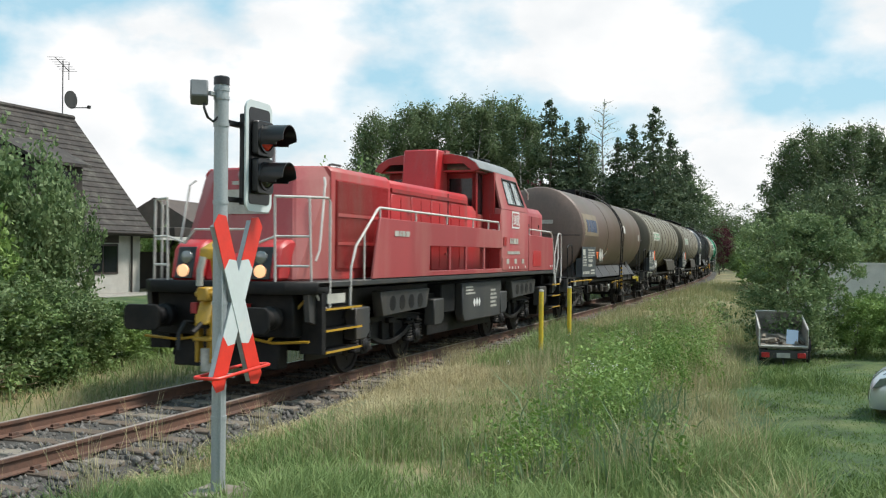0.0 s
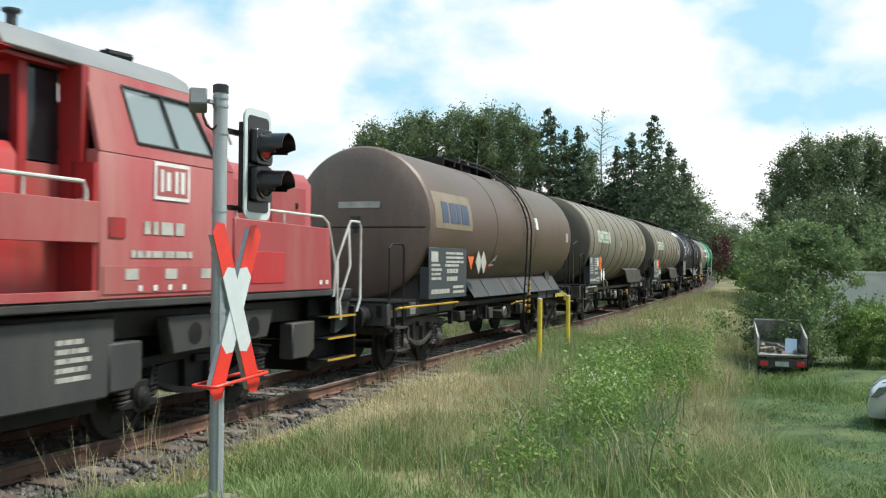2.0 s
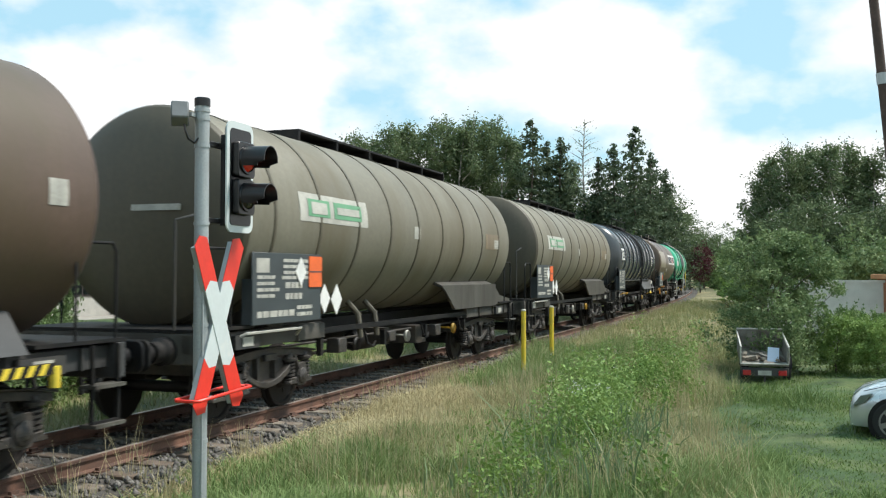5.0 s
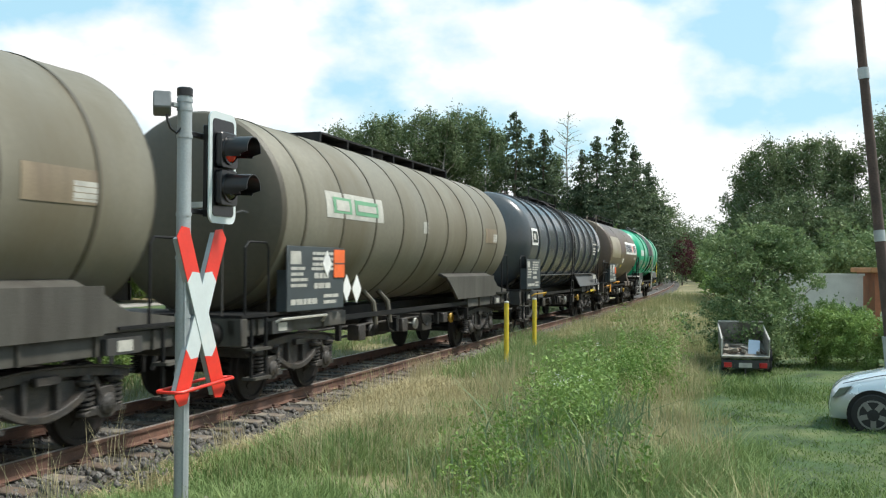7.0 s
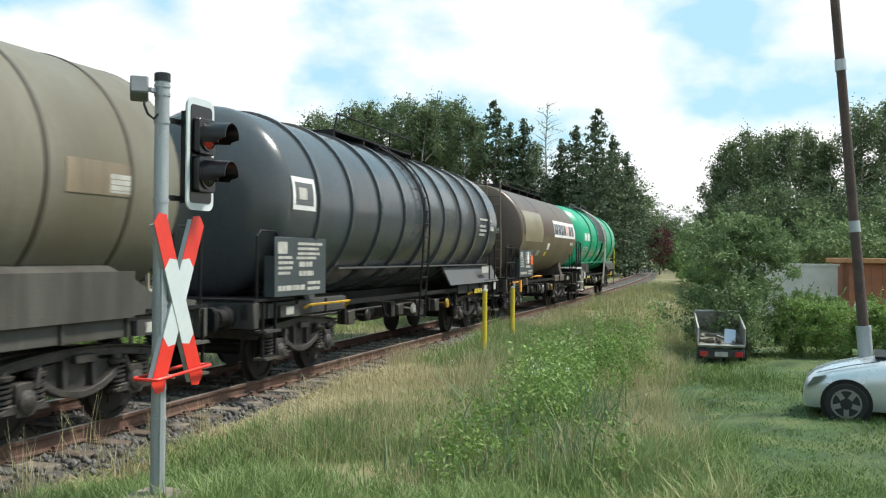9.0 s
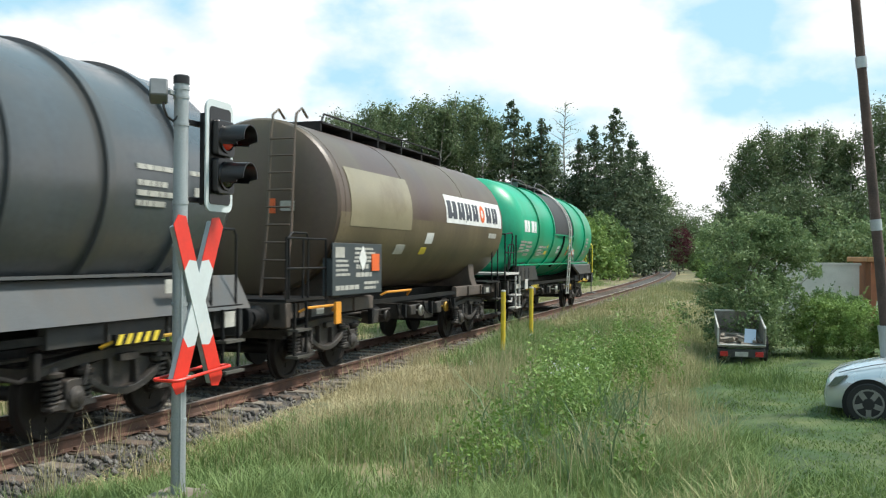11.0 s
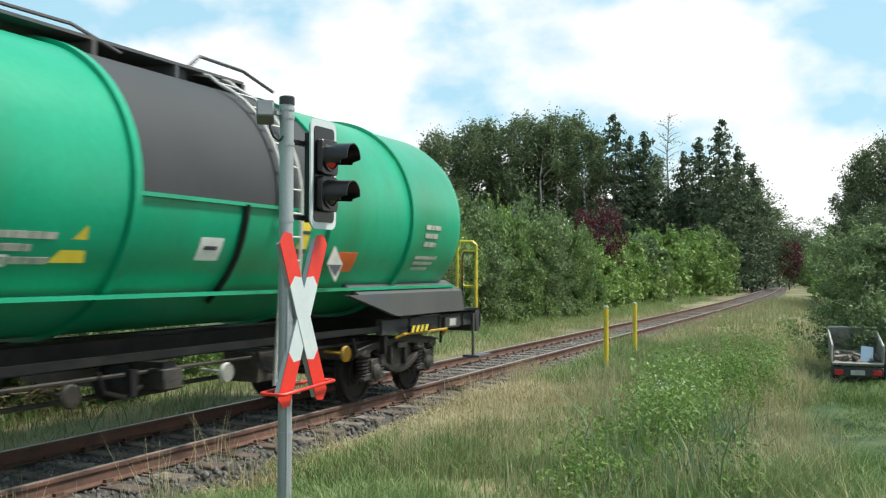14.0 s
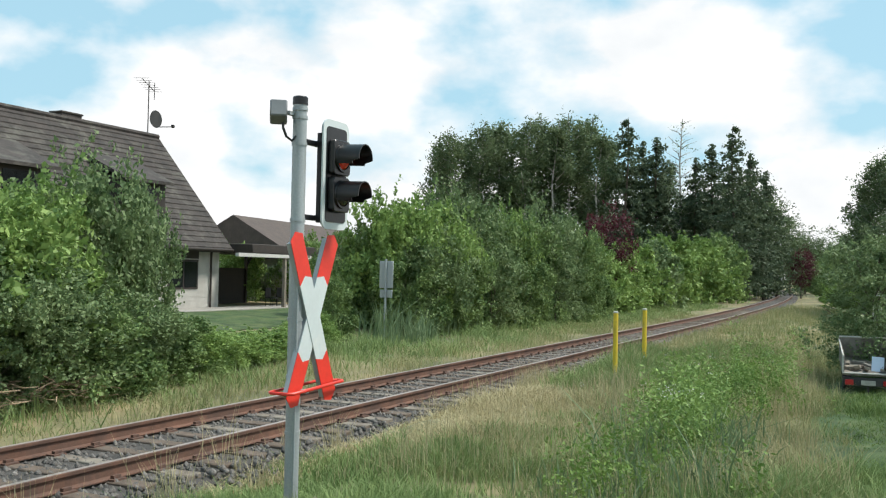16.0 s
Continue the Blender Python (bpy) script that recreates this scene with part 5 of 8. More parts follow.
part("marking", bars(86.6 - c, 87.3 - c, 2.45, 2.78, 0, 3, 4, curve=(RS, ZS)), PALE, w)
part("marking", bars(87.7 - c, 88.1 - c, 2.58, 2.78, 0, 1, 5, dash=False, curve=(RS, ZS)), PALE, w)
part("skirt", Build().prism([(-1.34, 1.24), (-1.30, 1.24), (-1.08, 1.66), (-1.12, 1.68)], "x", 84.5 - c, 89.3 - c), TANKGREY, w, "grey sloping shield below the tank")
part("tank_seam", Build().box(78.0 - c, 88.4 - c, -1.22, -1.02, 1.70, 1.73), TANKGREY, w)
flat_sign(w, c, "label_plate", PALE, [(87.3, 1.5), (88.0, 1.5), (88.0, 1.66), (87.3, 1.66)], -1.36)
flat_sign(w, c, "label_plate", PALE, [(88.6, 1.02), (88.85, 1.02), (88.85, 1.22), (88.6, 1.22)], -1.36)
yellow_stripe(w, c, 76.5, 78.2, 1.15)
yellow_stripe(w, c, 86.3, 88.0, 1.02)
striped_lever(w, c, 86.35, 87.2, 0.99, 1.10)

# fifth wagon: brown with polished patch and pale banner
RB, ZB = 1.47, 2.74
w, c, tk = tank_wagon("brown tank wagon with polished patch and white banner", 89.75, 13.5, 91.7, 102.55, T_BROWN_B, r=RB, zc=ZB, dish=0.26, bands=[(92.15, 0.03), (95.1, 0.03), (99.0, 0.03)], band_h=0.006, walkway=(93.4, 100.2, 0.17), walk_mat=BLACK, board=(91.75, 93.85, 1.30, 2.15), sill_paint=FRAME_BROWN, pivots=2.6)
ptc = decal(w, c, "polished_patch", SILVER, 92.35, 95.3, 2.44, 3.42, RB + 0.006, ZB, "shiny cleaned metal patch")
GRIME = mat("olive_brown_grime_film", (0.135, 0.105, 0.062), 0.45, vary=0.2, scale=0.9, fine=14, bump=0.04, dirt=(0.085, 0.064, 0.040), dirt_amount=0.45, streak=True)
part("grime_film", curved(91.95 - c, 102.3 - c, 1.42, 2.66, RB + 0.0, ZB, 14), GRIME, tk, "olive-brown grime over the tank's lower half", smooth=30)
bn = decal(w, c, "banner", WHITE, 97.5, 102.15, 2.67, 3.28, RB, ZB, "white banner with dark lettering bars and orange ring")
xs_ = [97.6, 98.4, 98.98, 99.55, 100.12, 100.72, 101.3]
wd_ = [0.66, 0.46, 0.44, 0.44, 0.46, 0.44, 0.46]
for i, (a, b) in enumerate(zip(xs_, wd_)):
    if i == 4:
        rg = Build()
        for k in range(20):
            t0_, t1_ = 2 * math.pi * k / 20, 2 * math.pi * (k + 1) / 20
            def at_(t, q):
                x, z = a + b / 2 + q * math.cos(t), 2.965 + q * math.sin(t)
                al = math.asin((z - ZB) / RB)
                return (x - c, -(RB + 0.011) * math.cos(al), ZB + (RB + 0.011) * math.sin(al))
            rg.add([at_(t0_, 0.10), at_(t1_, 0.10), at_(t1_, 0.21), at_(t0_, 0.21)], [(0, 1, 2, 3)])
        part("banner_ring", rg, ORANGE_SIGN, bn, "orange ring in the banner")
    else:
        part("banner_bar", curved(a - c, a + b * 0.42 - c, 2.77, 3.16, RB + 0.006, ZB, 3), DARKTXT, bn)
        part("banner_bar", curved(a + b * 0.58 - c, a + b - c, 2.77, 3.16, RB + 0.006, ZB, 3), DARKTXT, bn)
        part("banner_bar", curved(a + b * 0.3 - c, a + b * 0.7 - c, 2.82, 2.90 + 0.05 * (i % 2), RB + 0.006, ZB, 2), DARKTXT, bn)
for x0_, x1_, z0_, z1_, mm in ((94.75, 95.25, 1.98, 2.16, PALE), (96.3, 96.75, 2.2, 2.42, WHITE), (96.2, 96.55, 1.98, 2.12, YELLOW_SIGN), (101.0, 101.7, 2.4, 2.52, PALE)):
    decal(w, c, "label_plate", mm, x0_, x1_, z0_, z1_, RB + 0.006, ZB)
flat_sign(w, c, "hazard_sign", WHITE, diamond(92.95, 1.9, 0.17), -1.43, "white diamond hazard sign")
flat_sign(w, c, "hazard_plate", ORANGE_SIGN, [(93.35, 1.68), (93.7, 1.68), (93.7, 1.98), (93.35, 1.98)], -1.43, "orange hazard number plate")
yellow_stripe(w, c, 90.9, 92.1, 1.15, ORANGE)
yellow_stripe(w, c, 94.2, 95.6, 1.28, ORANGE)
part("brake_lever", Build().box(91.9 - c, 92.1 - c, -1.42, -1.38, 0.85, 1.2), ORANGE, w, "orange brake lever")
el = Build()
for dy in (0.0, 0.42):
    el.tube([(90.95 - c, -1.0 + dy, 1.3), (91.3 - c, -0.92 + dy, 2.4), (91.62 - c, -0.8 + dy, 3.9), (91.72 - c, -0.78 + dy, 4.22), (91.95 - c, -0.76 + dy, 4.34), (92.2 - c, -0.74 + dy, 4.22)], 0.022, 6)
for i in range(9):
    f = (i + 0.5) / 9
    el.tube([(91.0 + 0.62 * f - c, -0.99 + 0.19 * f, 1.45 + 2.5 * f), (91.0 + 0.62 * f - c, -0.57 + 0.19 * f, 1.45 + 2.5 * f)], 0.016, 5)
part("end_ladder", el, T_BROWN, w, "brown ladder at the wagon end")
part("end_label", Build().box(91.69 - c, 91.75 - c, -0.75, -0.52, 2.66, 2.82), PALE, w)
part("hazard_label", Build().box(91.69 - c, 91.74 - c, -0.42, -0.32, 2.62, 2.86), ORANGE_SIGN, w)
pf = Build()
for z in (1.75, 2.2):
    pf.tube([(90.4 - c, -1.3, z), (91.75 - c, -1.3, z)], 0.018, 6)
for x in (90.4, 90.95, 91.75):
    pf.tube([(x - c, -1.3, 1.28), (x - c, -1.3, 2.2)], 0.018, 6)
part("platform_rail", pf, BLACK, w)

# sixth wagon: fresh green
RG, ZG = 1.48, 2.76
w, c, tk = tank_wagon("fresh green tank wagon with black coating patch and grey ladder", 102.9, 15.84, 104.0, 117.6, T_GREEN, r=RG, zc=ZG, dish=0.85, bands=[(106.75, 0.10), (109.05, 0.10), (112.63, 0.10), (115.0, 0.10)], band_h=0.05, walkway=(108.3, 112.2), walk_mat=TANKGREY, ladder=(111.6, RAIL_GREY), sill_paint=CHASSIS, pivots=3.3)
patch_ = Build()
for i in range(49):
    a = math.asin((2.70 - ZG) / RG) + (math.pi - 2 * math.asin((2.70 - ZG) / RG)) * i / 48
    for x in (109.11, 112.57):
        patch_.v.append((x - c, -(RG + 0.01) * math.cos(a), ZG + (RG + 0.01) * math.sin(a)))
for i in range(48):
    patch_.f.append((2 * i, 2 * i + 1, 2 * i + 3, 2 * i + 2))
part("black_patch", patch_, T_BLACKPATCH, w, "matt black coating over the tank's middle")
part("side_pipe", Build().tube([(110.78 - c, -(RG + 0.035) * math.cos(radians(q)), ZG + (RG + 0.035) * math.sin(radians(q))) for q in (-3, -10, -18, -26, -34, -42, -50)], 0.035, 8), BLACK, w, "dark pipe down the tank side")
part("top_pipe", Build().tube([(107.9 - c, -0.3, 4.26), (108.0 - c, -0.3, 4.46), (109.4 - c, -0.3, 4.48), (109.9 - c, -0.5, 4.26)], 0.022, 6), TANKGREY, w, "grey rail on the tank top")
part("top_pipe", Build().tube([(111.2 - c, -0.3, 4.36), (111.4 - c, -0.35, 4.55), (112.2 - c, -0.4, 4.52), (112.6 - c, -0.6, 4.3)], 0.022, 6), TANKGREY, w, "grey pipe on the tank top")
part("drip_rail", Build().box(109.1 - c, 112.6 - c, -1.52, -1.44, 2.66, 2.70), T_GREEN, w)
part("seam_flange", Build().box(104.6 - c, 117.0 - c, -1.30, -1.12, 1.68, 1.72).box(104.6 - c, 117.0 - c, 1.12, 1.30, 1.68, 1.72), T_GREEN, w, "green welded flange along the tank")
for a, b_ in ((104.85, 105.2), (105.26, 105.52), (105.75, 106.1), (106.15, 106.3), (106.36, 106.44)):
    decal(w, c, "logo_bar", WHITE, a, b_, 2.66, 3.0, RG, ZG)
for k, (x0_, x1_, z0_, z1_, rr) in enumerate(((104.6, 105.3, 2.05, 2.42, 4), (105.4, 106.2, 1.95, 2.42, 4), (107.1, 108.2, 1.98, 2.3, 3), (115.35, 116.15, 1.95, 2.2, 3), (115.5, 116.1, 2.3, 2.7, 3))):
    part("marking", bars(x0_ - c, x1_ - c, z0_, z1_, 0, rr, 20 + k, curve=(RG, ZG)), PALE, w)
decal(w, c, "label_plate", WHITE, 107.3, 107.75, 1.98, 2.08, RG, ZG)
tri_ = Build()
for p in ((108.18, 2.02), (108.60, 2.02), (108.52, 2.36)):
    al = math.asin((p[1] - ZG) / RG)
    tri_.v.append((p[0] - c, -(RG + 0.01) * math.cos(al), ZG + (RG + 0.01) * math.sin(al)))
tri_.f.append((0, 1, 2))
part("warning_triangle", tri_, YELLOW_SIGN, w, "yellow warning triangle")
decal(w, c, "label_plate", WHITE, 110.12, 110.5, 2.06, 2.3, RG, ZG)
decal(w, c, "label_plate", DARKTXT, 110.2, 110.42, 2.17, 2.21, RG + 0.006, ZG)
flat_sign(w, c, "hazard_sign", PALE, diamond(112.78, 2.04, 0.19), -1.44, "white and black hazard diamond")
decal(w, c, "hazard_plate", ORANGE_SIGN, 113.02, 113.52, 1.94, 2.2, RG, ZG, "orange hazard number plate")
decal(w, c, "label_plate", YELLOW_SIGN, 111.96, 112.18, 2.22, 2.58, RG, ZG)
decal(w, c, "label_plate", DARKTXT, 111.96, 112.18, 2.16, 2.22, RG, ZG)
decal(w, c, "label_plate", ORANGE_SIGN, 111.98, 112.16, 2.0, 2.16, RG, ZG)
decal(w, c, "label_plate", DARKTXT, 111.96, 112.18, 2.40, 2.44, RG + 0.006, ZG)
flat_sign(w, c, "hazard_sign", DARKTXT, [(112.62, 2.03), (112.78, 1.88), (112.94, 2.03)], -1.447)
gp = Build()
for xe, hh in ((102.95, 0), (104.2, 0)):
    gp.tube([(xe - c, -1.38, 1.3), (xe - c, -1.38, 2.55)], 0.02, 6)
gp.tube([(102.95 - c, -1.38, 2.05), (104.0 - c, -1.38, 2.05)], 0.02, 6).tube([(102.95 - c, -1.38, 2.55), (103.7 - c, -1.38, 2.6), (103.8 - c, -1.38, 2.5), (103.4 - c, -1.38, 1.6)], 0.02, 6)
gp.tube([(102.95 - c, -1.38, 2.55), (102.95 - c, 1.38, 2.55)], 0.02, 6)
part("platform_rail", gp, BLACK, w)
part("platform", Build().box(102.95 - c, 104.4 - c, -1.42, 1.42, 1.44, 1.50), RAIL_GREY, w, "pale grey end platform")
part("step_frame", Build().box(103.75 - c, 103.79 - c, -1.5, -1.46, 0.5, 1.4).box(104.22 - c, 104.26 - c, -1.5, -1.46, 0.5, 1.4).box(103.7 - c, 104.3 - c, -1.52, -1.3, 0.5, 0.54).box(103.7 - c, 104.3 - c, -1.52, -1.3, 0.85, 0.89).tube([(103.2 - c, -1.4, 0.72), (103.6 - c, -1.4, 0.70), (103.65 - c, -1.4, 0.8)], 0.025, 6), RAIL_GREY, w, "pale grey end steps")
part("side_plate", Build().prism([(104.6 - c, 1.24), (107.2 - c, 1.24), (106.8 - c, 1.66), (104.6 - c, 1.66)], "y", -1.36, -1.30), CHASSIS, w, "dark stiffened side plate")
for xx in (104.9, 105.4, 105.9):
    part("plate_hole", Build().prism([(xx - 0.12 - c, 1.45), (xx - c, 1.3), (xx + 0.12 - c, 1.45), (xx - c, 1.6)], "y", -1.366, -1.36), BLACK, w)
part("data_plate", Build().box(105.2 - c, 105.55 - c, -1.42, -1.40, 1.0, 1.28), RAIL_GREY, w)
part("rear_shield", Build().prism([(114.76 - c, 1.28), (117.3 - c, 1.28), (117.2 - c, 1.62), (113.3 - c, 1.62)], "y", -1.36, -1.28), TANKGREY, w, "grey shield over the rear bogie")
part("rear_shield_top", Build().prism([(-1.36, 1.62), (-1.30, 1.60), (-1.0, 1.76), (-1.04, 1.80)], "x", 113.6 - c, 117.2 - c), TANKGREY, w)
yg = Build()
for y0_, y1_ in ((-1.32, -0.95),):
    yg.tube([(117.95 - c, y0_, 1.3), (117.95 - c, y0_, 2.42), (117.95 - c, y0_ + 0.06, 2.48), (117.95 - c, y1_ - 0.06, 2.48), (117.95 - c, y1_, 2.42), (117.95 - c, y1_, 1.3)], 0.028, 6)
    yg.tube([(117.95 - c, y0_, 1.68), (117.95 - c, y1_ - 0.14, 1.68), (117.95 - c, y1_ - 0.10, 1.74), (117.95 - c, y1_ - 0.10, 2.26), (117.95 - c, y1_ - 0.14, 2.31), (117.95 - c, y0_, 2.31)], 0.026, 6)
part("yellow_handrail", yg, YELLOW_SIGN, w, "bright yellow end handrail")
part("rear_step", Build().box(117.8 - c, 118.4 - c, -1.44, -1.12, 0.42, 0.46).box(117.84 - c, 117.88 - c, -1.32, -1.28, 0.46, 1.2), TANKGREY, w, "grey step below the wagon end", bevel=0.004)
striped_lever(w, c, 106.0, 107.1, 0.99, 1.09)
striped_lever(w, c, 115.1, 115.8, 1.02, 1.12)
yellow_stripe(w, c, 106.0, 107.4, 1.0)
yellow_stripe(w, c, 114.9, 116.6, 1.0)


# ---------------- locomotive ----------------
LC = 19.02
loco = thing("diesel_locomotive", "faded red centre-cab diesel shunting locomotive with grey handrails", "locomotive")
MOVING.append((loco, LC))
part("main_frame", Build().box(-7.0, 7.0, -1.46, 1.46, 1.47, 1.56).box(-6.9, 6.9, -0.9, 0.9, 1.1, 1.40), CHASSIS, loco, "dark grey main frame", bevel=0.015)
for e in (-1, 1):
    part("bumper_beam", Build().prism([(6.6 * e, -1.46), (7.0 * e, -1.46), (7.34 * e, -1.12), (7.34 * e, 1.12), (7.0 * e, 1.46), (6.6 * e, 1.46)], "z", 1.38, 1.56), BLACK, loco, "black bumper beam with slanting corners", bevel=0.02)
    part("buffer_plate", Build().box(min(6.85 * e, 7.12 * e), max(6.85 * e, 7.12 * e), -1.14, 1.14, 0.76, 1.38), BLACK, loco, bevel=0.02)
    for y_ in (-1.32, 1.32):
        part("buffer_gusset", Build().prism([(6.7 * e, 1.38), (7.1 * e, 1.38), (7.05 * e, 1.0), (6.7 * e, 0.9)], "y", y_ - 0.04, y_ + 0.04), CHASSIS, loco)
    part("track_clearer", Build().prism([(6.8 * e, 0.30), (7.1 * e, 0.30), (7.05 * e, 0.74), (6.8 * e, 0.74)], "y", -0.88, 0.88), BLACK, loco, bevel=0.02)
    for y_ in (-0.42, 0.42):
        part("hose_cock", Build().box(min(7.15 * e, 7.26 * e), max(7.15 * e, 7.26 * e), y_ - 0.05, y_ + 0.05, 1.08, 1.24), RED, loco)
buffers(loco, 15.72, 1.05, BLACK, rect=True)
# coupler of the front end, painted yellow
cp = part("coupler", Build().prism([(-7.60, 2.02), (-7.2, 2.16), (-7.2, 2.04), (-7.42, 1.90), (-7.60, 1.86)], "y", -0.13, 0.10).prism([(-7.56, 1.9), (-7.40, 1.95), (-7.34, 1.5), (-7.46, 1.46)], "y", -0.12, -0.04).box(-7.52, -7.42, -0.03, 0.03, 0.55, 1.4), YELLOW, loco, "grimy yellow shunting coupler", bevel=0.02)
part("coupler_jaw", Build().box(-7.68, -7.36, -0.09, 0.09, 1.28, 1.48).box(-7.62, -7.42, -0.17, 0.17, 1.34, 1.42).prism([(-7.7, 0.95), (-7.45, 1.0), (-7.4, 1.28), (-7.58, 1.28)], "y", -0.11, 0.11), YELLOW, cp, bevel=0.025)
part("coupler_foot", Build().box(-7.62, -7.48, -0.15, -0.09, 0.42, 1.1).box(-7.62, -7.48, 0.09, 0.15, 0.42, 1.1).box(-7.64, -7.44, -0.18, 0.18, 0.72, 0.78), YELLOW, cp, bevel=0.015)
part("coupler_cylinder", Build().tube([(-7.55, 0, 0.3), (-7.55, 0, 0.62)], 0.08, 12), PALE, cp, "pale cylinder foot")
part("coupler_hose", Build().tube([(-7.68, -0.02, 1.9), (-7.72, 0, 1.7), (-7.7, 0.02, 1.5)], 0.05, 8), PALE, cp)
# front nose and hood
nose = Build()
nv = [(-6.86, 1.00, 1.56), (-6.36, 0.72, 3.04), (-6.28, 0.62, 3.28)]
for x, hw, z in nv:
    nose.v += [(x, -hw, z), (x, hw, z)]
for x, hw, z in ((-5.95, 1.13, 1.56), (-5.95, 1.13, 3.12), (-5.95, 1.02, 3.30)):
    nose.v += [(x, -hw, z), (x, hw, z)]
nose.f += [(0, 1, 3, 2), (2, 3, 5, 4), (0, 2, 8, 6), (2, 4, 10, 8), (1, 7, 9, 3), (3, 9, 11, 5), (4, 5, 11, 10), (6, 8, 9, 7), (8, 10, 11, 9), (0, 6, 7, 1)]
nose_p = part("front_hood_nose", nose, RED_FADED, loco, "tapered faded red nose", smooth=0, bevel=0.03)
part("nose_panel", Build().prism([(-0.38, 2.55), (0.38, 2.55), (0.36, 2.92), (-0.36, 2.92)], "x", -6.54, -6.50), PALE, nose_p, "pale plate on the nose")
part("top_headlamp", Build().lathe([(-6.40, 0.12), (-6.42, 0.12), (-6.43, 0.09), (-6.43, 0)], "x", (0, 0.1, 3.14), 16), CHROME, nose_p)
part("nose_number", bars(-0.32, 0.32, 2.98, 3.08, 0, 1, 9), PALE, nose_p, m=pose(-6.43, 0, 0, 0, 0, -90))
for sg in (-1, 1):
    lb = part("lamp_block", Build().prism([(-7.20, 1.56), (-6.5, 1.56), (-6.5, 2.16), (-6.82, 2.16), (-7.08, 2.06)], "y", min(0.42 * sg, 0.90 * sg), max(0.42 * sg, 0.90 * sg)), RED, loco, "red headlamp housing with slanting face", bevel=0.05)
    part("lamp_recess", Build().prism([(-7.215, 1.585), (-7.16, 1.585), (-7.05, 2.05), (-7.09, 2.05)], "y", min(0.49 * sg, 0.80 * sg), max(0.49 * sg, 0.80 * sg)), SIG_BLACK, lb, bevel=0.01)
    part("headlamp", Build().lathe([(-7.20, 0.095), (-7.225, 0.092), (-7.235, 0.05), (-7.237, 0)], "x", (0, 0.645 * sg, 1.70), 18), LAMP_ON, lb, "lit round warm headlamp")
    part("headlamp", Build().lathe([(-7.13, 0.095), (-7.165, 0.092), (-7.175, 0.05), (-7.177, 0)], "x", (0, 0.625 * sg, 1.90), 18), CHROME, lb, "unlit round headlamp")
    rb = part("lamp_block", Build().prism([(6.85, 1.56), (6.4, 1.56), (6.4, 2.3), (6.62, 2.3), (6.80, 2.2)], "y", min(0.52 * sg, 1.08 * sg), max(0.52 * sg, 1.08 * sg)), RED, loco, bevel=0.04)
part("nose_skirt", Build().prism([(-7.0, 1.56), (-6.6, 1.56), (-6.6, 2.0), (-6.90, 1.9)], "y", -0.42, 0.42), RED, loco, bevel=0.02)
hood1 = part("cooler_hood", Build().prism([(-1.13, 1.56), (-1.13, 3.22), (-1.05, 3.30), (1.05, 3.30), (1.13, 3.22), (1.13, 1.56)], "x", -5.95, -3.72), RED, loco, "red hood with cooling louvres", bevel=0.012)
for sg in (-1, 1):
    fr = part("louvre_frame", Build().box(-5.82, -3.86, min(1.13 * sg, 1.15 * sg), max(1.13 * sg, 1.15 * sg), 1.72, 3.10), RED_DARK, hood1)
    sl_ = Build()
    for i in range(46):
        x = -5.79 + 1.9 * i / 45
        sl_.box(x - 0.008, x + 0.008, min(1.15 * sg, 1.172 * sg), max(1.15 * sg, 1.172 * sg), 1.74, 3.08)
    part("louvre_slat", sl_, RED, fr)
    for z in (2.12, 2.56):
        part("louvre_bar", Build().box(-5.82, -3.86, min(1.15 * sg, 1.18 * sg), max(1.15 * sg, 1.18 * sg), z - 0.025, z + 0.025), RED, fr)
for x in (-5.1, -4.7, -4.25):
    part("lifting_eye", Build().box(x, x + 0.12, -0.8, -0.74, 3.30, 3.36), GREY_ROOF, hood1)
part("nose_antenna", Build().tube([(-5.75, 0.0, 3.3), (-5.75, 0.0, 3.72)], 0.03, 8), GREY_ROOF, hood1)
part("roof_pipe", Build().tube([(-5.3, -0.75, 3.3), (-5.3, -0.75, 3.38), (-5.2, -0.75, 3.4), (-4.9, -0.75, 3.4)], 0.02, 6), CHASSIS, hood1)
hood2 = part("engine_hood", Build().prism([(-1.08, 1.56), (-1.08, 3.20), (-1.02, 3.27), (1.02, 3.27), (1.08, 3.20), (1.08, 1.56)], "x", -3.66, 0.62), RED, loco, "red engine hood with side doors", bevel=0.012)
for i, (xa, xb) in enumerate(((-3.6, -2.72), (-2.64, -1.7), (-1.62, -0.72), (-0.46, 0.52))):
    for sg in (-1, 1):
        dr_ = part("hood_door", Build().box(xa, xb, min(1.08 * sg, 1.10 * sg), max(1.08 * sg, 1.10 * sg), 1.66, 3.02), RED, hood2, bevel=0.008)
        part("door_crease", Build().box((xa + xb) / 2 - 0.012, (xa + xb) / 2 + 0.012, min(1.10 * sg, 1.108 * sg), max(1.10 * sg, 1.108 * sg), 1.7, 2.98), RED_DARK, dr_)
        for zl in (1.95, 2.72):
            part("door_latch", Build().box(xb - 0.14, xb - 0.02, min(1.10 * sg, 1.125 * sg), max(1.10 * sg, 1.125 * sg), zl, zl + 0.05), RED_FADED, dr_)
for xa, xb in ((-3.6, -1.66), (-1.62, 0.52)):
    for sg in (-1, 1):
        part("hood_frame", Build().box(xa, xb, min(1.08 * sg, 1.115 * sg), max(1.08 * sg, 1.115 * sg), 3.05, 3.12), RED_DARK, hood2)
part("hood_gap", Build().box(-3.70, -3.67, -1.1, 1.1, 1.56, 3.24), BLACK, hood2)
